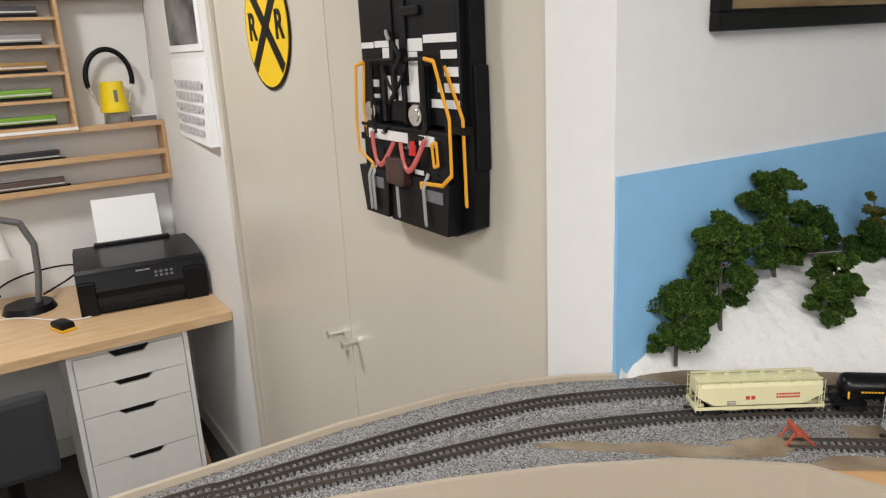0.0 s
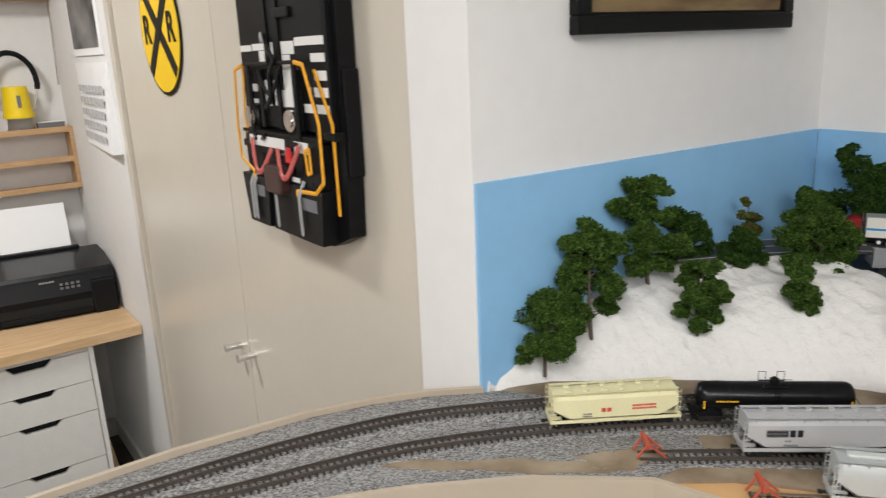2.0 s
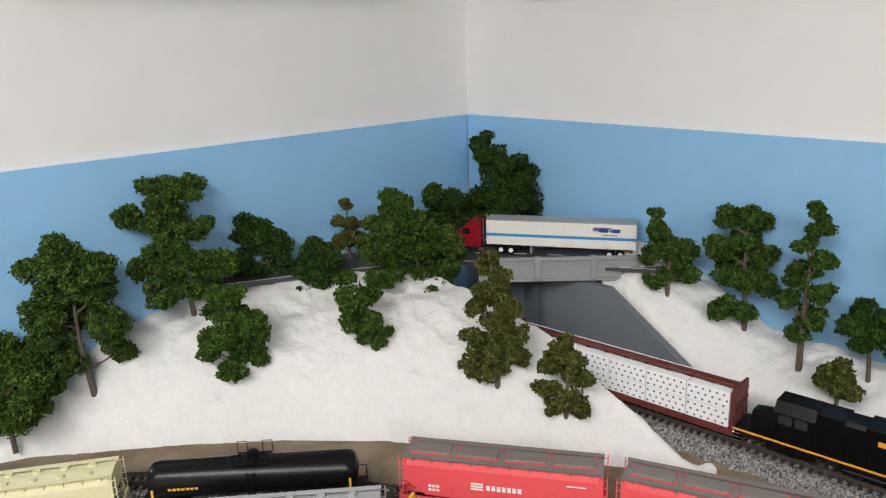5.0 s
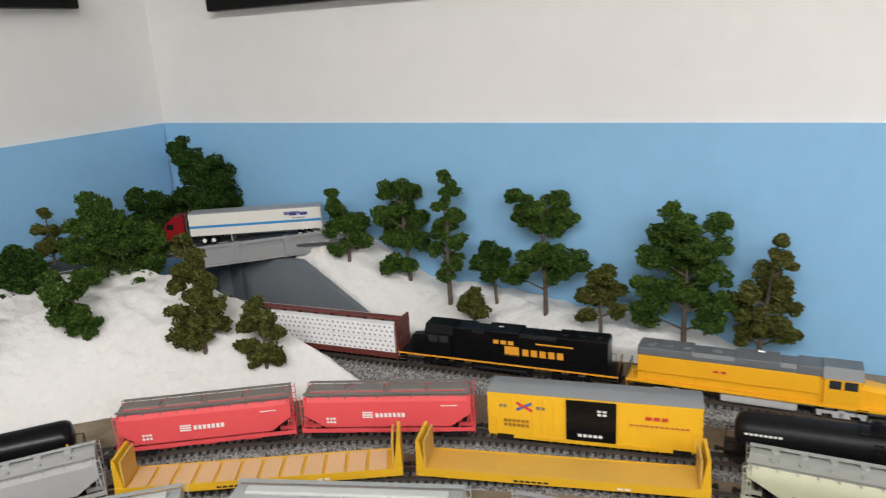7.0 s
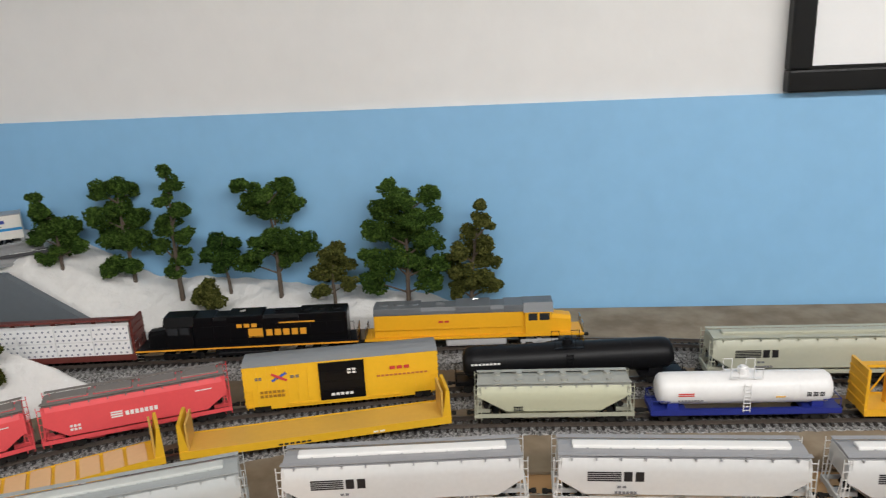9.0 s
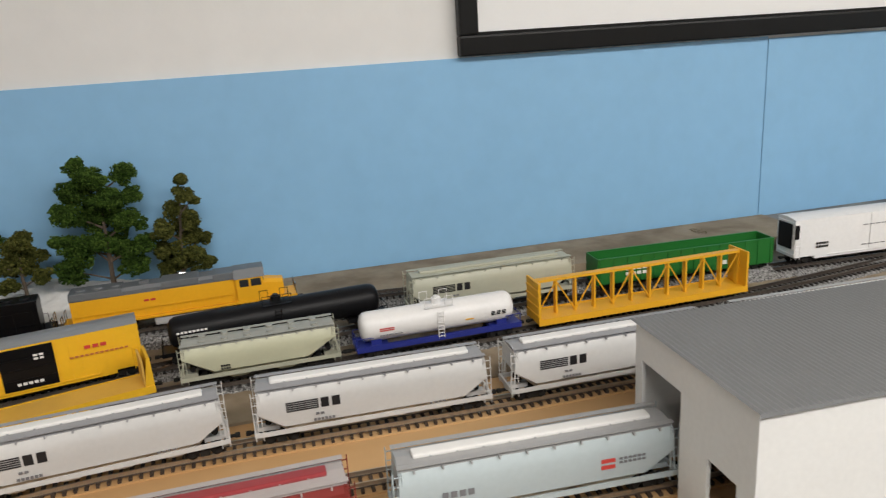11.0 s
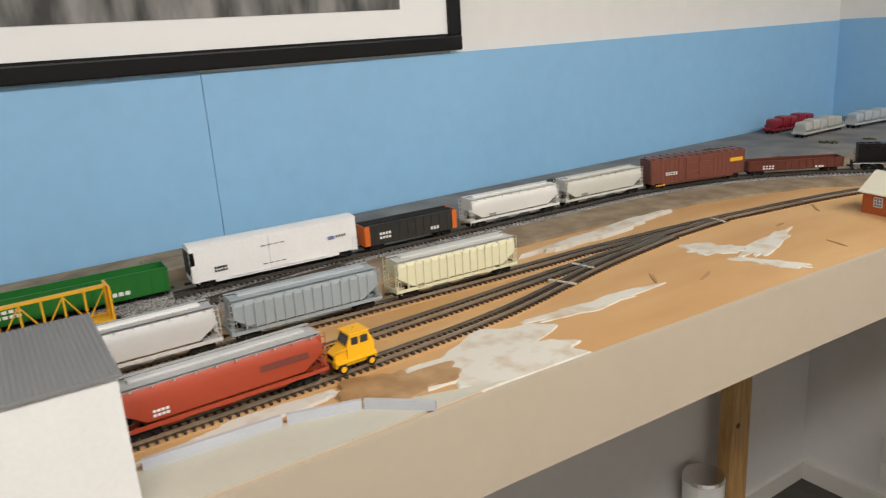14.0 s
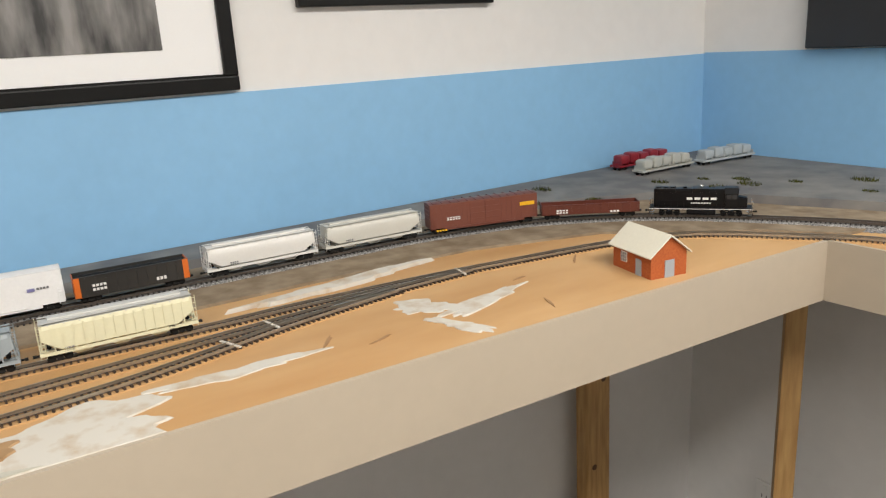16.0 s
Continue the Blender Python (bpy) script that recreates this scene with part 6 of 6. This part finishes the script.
def loco_front():
    """A large moulded front of a locomotive, hung on the closet door. Local x across, z up, -y to the room."""
    t = thing("wall_locomotive_front", OFFICE @ pose(0.008, 0.495, 1.652, 0, 0, -90) @ Matrix.Diagonal((1.05, 0.42, 0.875, 1)), "black model locomotive front on the closet door, yellow handrails", "wall display")
    d = 0.13
    sh = B()
    out = [(-0.185, -0.13), (-0.18, -0.215), (-0.15, -0.25), (0.12, -0.25), (0.18, -0.22), (0.185, -0.13), (0.185, 0.3), (-0.185, 0.3)]
    loft(sh, [[(x, 0, z) for x, z in out], [(x, -d * 0.55, z) for x, z in out]])
    part("housing", sh, BLACK, t)
    part("hood", slab(-0.17, 0.17, -d * 0.8, -d * 0.5, -0.02, 0.3, 0.008), BLACK, t)
    part("nose_center", slab(-0.012, 0.012, -d * 0.88, -d * 0.78, 0.06, 0.3), BLACK, t)
    wh = [(-0.165, -0.115, 0.139, 0.152), (-0.11, -0.054, 0.140, 0.154), (-0.081, -0.054, 0.111, 0.139), (-0.029, 0.061, 0.130, 0.155), (0.065, 0.165, 0.145, 0.161), (0.0, 0.043, 0.025, 0.129),
          (0.118, 0.165, 0.114, 0.130), (0.126, 0.167, 0.080, 0.098), (0.104, 0.168, 0.049, 0.067), (0.083, 0.168, 0.018, 0.035), (-0.127, -0.103, 0.054, 0.070), (-0.125, -0.103, 0.029, 0.038), (-0.07, -0.045, 0.025, 0.079), (-0.03, -0.014, 0.027, 0.079)]
    for a, b, z0, z1 in wh:
        part("white_stripe", slab(a, b, -d * 0.815, -d * 0.795, z0, z1), WHITE, t)
    part("walkway_plate", slab(-0.17, 0.15, -d, -d * 0.6, -0.035, -0.028), BLACK, t)
    for a, b in ((-0.14, 0.01), (0.05, 0.10)):
        part("white_number_panel", slab(a, b, -d * 1.005, -d * 0.98, -0.062, -0.04), WHITE, t)
    part("lower_panel", slab(-0.165, 0.14, -d * 0.98, -d * 0.55, -0.17, -0.035, 0.006), BLACK, t)
    for a, b in ((-0.18, -0.06), (0.03, 0.15)):
        part("plow_plate", loft(B(), [[(a, -d * 1.12, -0.13), (b, -d * 1.12, -0.13), (b, -d * 0.6, -0.13), (a, -d * 0.6, -0.13)], [(a + 0.02, -d * 1.12, -0.24), (b - 0.01, -d * 1.12, -0.24), (b - 0.01, -d * 0.6, -0.24), (a + 0.02, -d * 0.6, -0.24)]]), BLACK, t)
    part("plow_center", slab(-0.07, 0.04, -d * 1.0, -d * 0.6, -0.245, -0.16, 0.006), BLACK, t)
    part("coupler_box", slab(-0.05, 0.015, -d * 1.35, -d * 0.9, -0.155, -0.095, 0.008), paint(0.055, 0.022, 0.018), t, "dark brown coupler")
    for x in (-0.125, 0.045):
        hl = part("headlight", rod(B(), (x, -d * 0.8, 0.0), (x, -d * 1.05, 0.0), 0.022, seg=24), CHROME, t, "round silver ditch light")
        part("lens", rod(B(), (x, -d * 1.05, 0.0), (x, -d * 1.08, 0.0), 0.013, seg=24), CHROME, hl)
        part("light_bracket", slab(x - 0.026, x + 0.026, -d * 0.9, -d * 0.75, -0.028, 0.026), BLACK, t)
    yel = paint(0.80, 0.36, 0.01)
    for s, pts in ((-1, [(-0.13, 0.11), (-0.165, 0.10), (-0.178, -0.02), (-0.175, -0.095), (-0.12, -0.12), (-0.12, -0.135)]), (1, [(0.09, 0.115), (0.12, 0.11), (0.16, 0.0), (0.16, -0.11), (0.13, -0.135), (0.06, -0.14), (0.06, -0.15)])):
        part("yellow_handrail", tube(B(), [(x, -d * 1.12, z) for x, z in pts], 0.0045, 8), yel, t)
    part("yellow_handrail", tube(B(), [(0.13, -d * 0.85, 0.10), (0.178, -d * 0.85, 0.0), (0.18, -d * 0.85, -0.17)], 0.0045, 8), yel, t)
    part("yellow_lever", tube(B(), [(0.10, -d * 1.1, -0.055), (0.115, -d * 1.1, -0.05), (0.118, -d * 1.1, -0.095), (0.105, -d * 1.1, -0.10), (0.10, -d * 1.1, -0.055)], 0.004, 8), yel, t)
    hose = paint(0.50, 0.10, 0.09)
    for s in (-1, 1):
        c = [(-0.02 + s * (0.012 + 0.085 * u), -d * (1.1 + 0.2 * math.sin(u * math.pi)), -0.062 - 0.06 * math.sin(math.pi * u) + 0.012 * u) for u in [k / 14 for k in range(15)]]
        part("red_hose", tube(B(), c, 0.0065, 8), hose, t)
        part("hose_end", rod(B(), c[-1], (c[-1][0], -d * 0.9, c[-1][2] + 0.012), 0.004, seg=8), GREYP, t)
    part("red_valve", rod(B(), (0.03, -d * 1.05, -0.085), (0.03, -d * 1.05, -0.055), 0.012, 0.008, seg=10), paint(0.6, 0.02, 0.02), t)
    for x in (-0.13, -0.115, -0.02, 0.075):
        part("air_hose", tube(B(), [(x, -d * 1.0, -0.12), (x, -d * 1.22, -0.15), (x + 0.006, -d * 1.25, -0.225)], 0.005, 8), GREYP, t)
    for x in (-0.135, -0.075, 0.0, 0.075):
        part("grab_post", slab(x - 0.006, x + 0.006, -d * 0.95, -d * 0.86, -0.02, 0.10), BLACK, t)
    part("safety_chain", tube(B(), [(-0.07 + 0.0875 * u, -d * 1.02, 0.10 - 0.05 * math.sin(u * math.pi / 1)) for u in [k / 10 for k in range(11)]], 0.005, 8), BLACK, t)
    part("top_rail", tube(B(), [(-0.13, -d * 1.02, 0.112), (0.09, -d * 1.02, 0.115)], 0.004, 8), BLACK, t)
    part("number_bar", slab(0.03, 0.06, -d * 1.0, -d * 0.985, -0.125, -0.115), WHITE, t)
    part("bell_lever", tube(B(), [(-0.055, -d * 0.9, 0.172), (-0.03, -d * 1.1, 0.158)], 0.006, 8), GREYP, t, "short grey lever")
    part("signal_hook", tube(B(), [(-0.045, -d * 1.05, 0.02), (-0.02, -d * 1.05, 0.045), (-0.015, -d * 1.1, 0.09), (0.01, -d * 1.1, 0.12), (-0.012, -d * 1.1, 0.145), (-0.02, -d * 1.05, 0.115)], 0.007, 8), BLACK, t)
    part("door_seam", slab(-0.05, -0.036, -d * 0.87, -d * 0.79, 0.03, 0.3), BLACK, t)
    for z in (0.2, 0.24):
        part("door_latch", slab(0.0, 0.06, -d * 0.93, -d * 0.79, z, z + 0.02, 0.004), BLACK, t)
    for s in (-1, 1):
        part("stanchion", tube(B(), [(s * 0.095 - 0.02, -d * 1.02, 0.112), (s * 0.095 - 0.02, -d * 1.02, -0.03)], 0.007, 8), BLACK, t)
        part("inner_handrail", tube(B(), [(s * 0.135 - 0.01, -d * 0.95, 0.108), (s * 0.15 - 0.01, -d * 0.95, 0.0), (s * 0.14 - 0.01, -d * 0.95, -0.06)], 0.004, 8), yel if s < 0 else BLACK, t)
        part("side_step", slab(*sorted((s * 0.15, s * 0.185)), -d * 0.9, -d * 0.4, 0.02 * s - 0.05, 0.02 * s - 0.035), BLACK, t)
    rnd = random.Random(8)
    for k in range(16):
        x, z = rnd.uniform(-0.14, 0.12), rnd.uniform(-0.15, -0.045)
        part("valve_fitting", slab(x, x + rnd.uniform(0.008, 0.03), -d * rnd.uniform(1.0, 1.12), -d * 0.9, z, z + rnd.uniform(0.006, 0.02), 0.002), BLACK if k % 4 else INK, t)
    for a in (-0.165, 0.045):
        part("plow_slot", slab(a + 0.03, a + 0.085, -d * 1.135, -d * 1.115, -0.175, -0.15), INK, t)
    part("side_panel", slab(0.186, 0.192, -d * 0.5, 0, -0.1, 0.1, 0.002), BLACK, t)


loco_front()

# ---- office corner ----
t = thing("desk", OFFICE, "timber-topped desk against the white wall", "desk")
part("desktop", slab(-1.5, -0.002, 2.03, 2.845, 0.766, 0.806, 0.004), OAK, t)
part("leg", slab(-1.45, -1.40, 2.06, 2.11, 0, 0.766), WHITE, t)
part("leg", slab(-1.45, -1.40, 2.75, 2.80, 0, 0.766), WHITE, t)
t = thing("drawer_unit", OFFICE @ pose(-0.60, 2.055, 0), "white drawer unit with cut-out handles under the desk", "drawer unit")
part("carcass", slab(0, 0.425, 0.012, 0.58, 0.02, 0.762, 0.002), WHITE, t)
for x in (0, 0.407):
    part("side_panel", slab(x, x + 0.018, -0.001, 0.012, 0.02, 0.762, 0.001), WHITE, t)
zs = (0.745, 0.631, 0.512, 0.32, 0.03)
for z1, z0 in zip(zs, zs[1:]):
    bm = B()
    out = [(0.021, z0 + 0.003), (0.404, z0 + 0.003), (0.404, z1), (0.285, z1), (0.262, z1 - 0.022), (0.163, z1 - 0.022), (0.14, z1), (0.021, z1)]
    loft(bm, [[(x, -0.006, z) for x, z in out], [(x, 0.010, z) for x, z in out]])
    dr = part("drawer_front", bm, paint(0.74, 0.73, 0.70, 0.35), t)
    # black strip behind the notch stands for the shade inside it
    part("handle_gap_shade", slab(0.142, 0.283, 0.0105, 0.0118, z1 - 0.024, z1 + 0.001), BLACK, dr, "black strip for the shade in the handle cut-out")
single("timber_offcut", slab(-0.02, 0.0, -0.01, 0.01, 0, 0.62, 0.002), OAK, "timber strip leaning beside the drawers", "timber strip", OFFICE @ pose(-0.10, 2.3, 0, 0, -8, 0))


def printer():
    t = thing("printer", OFFICE @ pose(-0.50, 2.34, 0.806, 0, 0, -6) @ Matrix.Scale(1.1, 4), "black inkjet printer with a sheet of paper at the back", "printer")
    part("base", slab(0, 0.44, 0.0, 0.32, 0.0, 0.10, 0.008), BLACK, t)
    part("front_wing", slab(0, 0.06, -0.012, 0.01, 0.0, 0.125, 0.006), BLACK, t)
    part("front_wing", slab(0.36, 0.44, -0.012, 0.01, 0.0, 0.125, 0.006), BLACK, t)
    part("upper_body", loft(B(), [[(x, -0.008, 0.085), (x, 0.02, 0.15), (x, 0.33, 0.165), (x, 0.33, 0.085)] for x in (0, 0.44)]), BLACK, t)
    part("scanner_lid", loft(B(), [[(x, 0.015, 0.151), (x, 0.02, 0.165), (x, 0.32, 0.18), (x, 0.32, 0.165)] for x in (0.004, 0.436)]), GLOSSB, t)
    # the paper opening is solid; a darker slab paints the shade inside
    part("output_slot_shade", slab(0.06, 0.36, -0.004, 0.002, 0.03, 0.06), mat("opening shade black", (0.004, 0.004, 0.004), 0.8), t)
    part("paper_tray", slab(0.07, 0.35, -0.012, 0.0, 0.012, 0.03, 0.002), BLACK, t)
    part("display", slab(0.165, 0.235, -0.0098, -0.0075, 0.085, 0.118), GREYP, t, "small grey display", at=pose(0, 0.008, 0, -14, 0, 0))
    for i in range(4):
        for j in range(3):
            part("button", slab(0.262 + i * 0.018, 0.272 + i * 0.018, -0.001, 0.004, 0.092 + j * 0.014, 0.100 + j * 0.014), INK, t)
    part("paper_guide", slab(0.08, 0.36, 0.30, 0.33, 0.16, 0.19, 0.004), BLACK, t)
    part("paper_sheet", loft(B(), [[(0.095, 0.315, 0.17), (0.335, 0.315, 0.17), (0.335, 0.316, 0.17), (0.095, 0.316, 0.17)], [(0.095, 0.38, 0.35), (0.335, 0.38, 0.35), (0.335, 0.381, 0.35), (0.095, 0.381, 0.35)]]), PAPER, t, "white paper sheet")
    bars(t, 0.2, 0.25, 0.135, 0.145, 0.006, GREYP, 1, 5, name="maker_mark")


printer()
t = thing("desk_lamp", OFFICE @ pose(-0.66, 2.60, 0.806) @ Matrix.Scale(1.2, 4), "desk lamp with a white shade and black base", "desk lamp")
part("base", rod(B(), (0, 0, 0), (0, 0, 0.022), 0.085, 0.075, 28), BLACK, t, smooth=True)
part("neck", tube(B(), [(0.03, 0, 0.02), (0.045, 0, 0.12), (0.05, 0, 0.22), (0.02, 0, 0.30), (-0.05, 0, 0.325), (-0.08, 0, 0.31)], 0.011, 10), paint(0.12, 0.12, 0.12), t, smooth=True)
part("shade", rod(B(), (-0.09, -0.01, 0.20), (-0.075, 0, 0.34), 0.072, 0.03, 28), WHITE, t, "white cone shade", smooth=True)
t = thing("computer_mouse", OFFICE @ pose(-0.575, 2.25, 0.806, 0, 0, 20), "black and yellow computer mouse", "mouse")
part("shell", box(B(), -0.028, 0.028, -0.045, 0.045, 0.006, 0.034, 0.012), BLACK, t, smooth=True)
part("skirt", box(B(), -0.029, 0.029, -0.047, 0.046, 0.0, 0.011, 0.004), YELLOW, t)
single("cable", tube(B(), [(-0.9 + 0.6 * u, 2.42 + 0.10 * math.sin(u * 7), 0.81) for u in [k / 24 for k in range(25)]], 0.003, 6), WHITE, "white cable lying on the desk", "cable", OFFICE)
single("power_cable", tube(B(), [(-0.60 + 0.16 * math.sin(u * 5), 2.70 + 0.08 * u, 0.83 + 0.10 * math.sin(u * 3.1)) for u in [k / 24 for k in range(25)]], 0.004, 6), BLACK, "black cable behind the desk lamp", "cable", OFFICE)
t = thing("office_chair", OFFICE @ pose(-0.78, 1.92, 0), "dark grey office chair at the desk", "chair")
part("backrest", slab(-0.22, 0.10, -0.03, 0.03, 0.42, 0.72, 0.025), paint(0.03, 0.032, 0.036, 0.8), t)
part("seat", slab(-0.24, 0.10, 0.04, 0.45, 0.42, 0.49, 0.03), paint(0.03, 0.032, 0.036, 0.8), t)
part("stem", rod(B(), (-0.05, 0.2, 0.06), (-0.05, 0.2, 0.42), 0.03, seg=16), BLACK, t)
for k in range(5):
    a = k * math.tau / 5
    part("foot", rod(B(), (-0.05, 0.2, 0.07), (-0.05 + 0.27 * math.cos(a), 0.2 + 0.27 * math.sin(a), 0.04), 0.02, 0.012, 8), BLACK, t)


def shelf_unit():
    t = thing("display_shelves", OFFICE, "timber wall shelves holding model trains", "shelf unit")
    for z in (1.245, 1.36, 1.485):
        part("shelf_board", slab(-1.4, -0.002, 2.735, 2.845, z, z + 0.012, 0.001), SHELF, t)
        part("shelf_lip", slab(-1.4, -0.002, 2.725, 2.735, z, z + 0.024, 0.001), SHELF, t)
    part("end_board", slab(-0.016, -0.001, 2.725, 2.845, 1.245, 1.50, 0.001), SHELF, t)
    part("case_side", slab(-0.365, -0.35, 2.70, 2.845, 1.51, 2.12, 0.001), SHELF, t)
    for k in range(6):
        z = 1.51 + 0.107 * k
        part("case_shelf", slab(-1.4, -0.365, 2.71, 2.845, z, z + 0.012, 0.001), SHELF, t)
    part("case_bottom_strip", slab(-1.4, -0.352, 2.695, 2.70, 1.50, 1.512), WHITE, t)
    part("top_board", slab(-1.4, -0.002, 2.735, 2.845, 2.02, 2.032, 0.001), SHELF, t)
    return t


shelf_unit()
rnd = random.Random(6)
HUES = ((0.05, 0.05, 0.055), (0.3, 0.3, 0.31), (0.30, 0.18, 0.05), (0.10, 0.16, 0.20), (0.16, 0.34, 0.03), (0.28, 0.26, 0.24))
for k in range(5):
    z = 1.5222 + 0.107 * k
    c = HUES[(4 - k) % 6] if k != 1 else HUES[4]
    t = thing("model_locomotive", OFFICE @ pose(-0.56, 2.78, z), "small model locomotive on a display shelf", "model train", "models on the shelves")
    part("chassis", slab(-0.25, 0.14, -0.014, 0.014, 0.002, 0.014), BLACK, t)
    part("body", slab(-0.25, 0.14, -0.016, 0.016, 0.014, 0.044, 0.004), paint(*c), t)
    part("stripe", slab(-0.25, 0.141, -0.0166, -0.016, 0.020, 0.026), paint(0.55, 0.55, 0.52), t)
for z, c in ((1.372, (0.02, 0.02, 0.022)), (1.257, (0.10, 0.07, 0.06))):
    t = thing("model_locomotive", OFFICE @ pose(-0.58, 2.79, z), "black model locomotive on an open shelf", "model train", "models on the shelves")
    part("chassis", slab(-0.25, 0.17, -0.014, 0.014, 0.002, 0.012), BLACK, t)
    part("body", slab(-0.25, 0.15, -0.016, 0.016, 0.012, 0.046, 0.004), paint(*c), t)
    part("stripe", slab(-0.25, 0.151, -0.0166, -0.016, 0.018, 0.024), paint(0.45, 0.45, 0.42), t)
t = thing("small_model", OFFICE @ pose(-0.07, 2.79, 1.497), "small dark model wagon on the shelf", "model train", "models on the shelves")
part("body", slab(-0.055, 0.05, -0.015, 0.015, 0.003, 0.03, 0.002), INK, t)
part("roof_strip", slab(-0.055, 0.05, -0.0155, 0.0155, 0.03, 0.034), WHITE, t)
t = thing("yellow_lantern", OFFICE @ pose(-0.185, 2.785, 1.497), "yellow railway lantern with a black arched handle and clear base", "lantern")
part("clear_base", rod(B(), (0, 0, 0), (0, 0, 0.06), 0.052, 0.046, 28), GLASS, t, smooth=True)
part("body", rod(B(), (0, 0, 0.06), (0, 0, 0.185), 0.056, 0.046, 28), paint(0.85, 0.62, 0.01), t, smooth=True)
part("collar", rod(B(), (0, 0, 0.058), (0, 0, 0.075), 0.06, seg=28), paint(0.85, 0.62, 0.01), t)
part("handle_wire", tube(B(), [(0.06, 0, 0.09), (0.085, 0, 0.17)], 0.004, 8), CHROME, t)
part("handle_wire", tube(B(), [(-0.06, 0, 0.09), (-0.095, 0, 0.17)], 0.004, 8), CHROME, t)
part("arched_handle", tube(B(), [(0.092 * math.cos(a) - 0.004, 0, 0.20 + 0.12 * math.sin(a)) for a in [-0.25 + 3.64 * k / 16 for k in range(17)]], 0.011, 10), BLACK, t, smooth=True)
part("label_bar", slab(-0.004, 0.01, -0.053, -0.05, 0.10, 0.15), INK, t)
single("wall_bracket", rod(B(), (-0.02, 2.76, 1.68), (0.0, 2.80, 2.02), 0.004, seg=8), CHROME, "thin steel shelf bracket", "bracket", OFFICE)
t = thing("wall_calendar", OFFICE, "hanging wall calendar with a grey photograph", "calendar")
part("picture_page", slab(-0.006, -0.001, 1.95, 2.42, 1.79, 2.15), PAPER, t)
part("photograph", slab(-0.0075, -0.006, 1.99, 2.40, 1.815, 2.12), GREYART, t)
part("month_page", loft(B(), [[(-0.001, 1.93, 1.765), (-0.008, 1.93, 1.765), (-0.001, 2.45, 1.765)], [(-0.001, 1.90, 1.46), (-0.035, 1.90, 1.46), (-0.001, 2.45, 1.46)]]), PAPER, t)
for i in range(7):
    for j in range(5):
        v, z = 1.975 + i * 0.062, 1.49 + j * 0.043
        k = (1.765 - z) / 0.305
        x = -0.0085 - 0.027 * k * (2.45 - v) / 0.55 - 0.007 * (1 - k) * (2.45 - v) / 0.5
        part("day_mark", slab(x - 0.0025, x, v, v + 0.04, z, z + 0.024), paint(0.5, 0.5, 0.52), t)
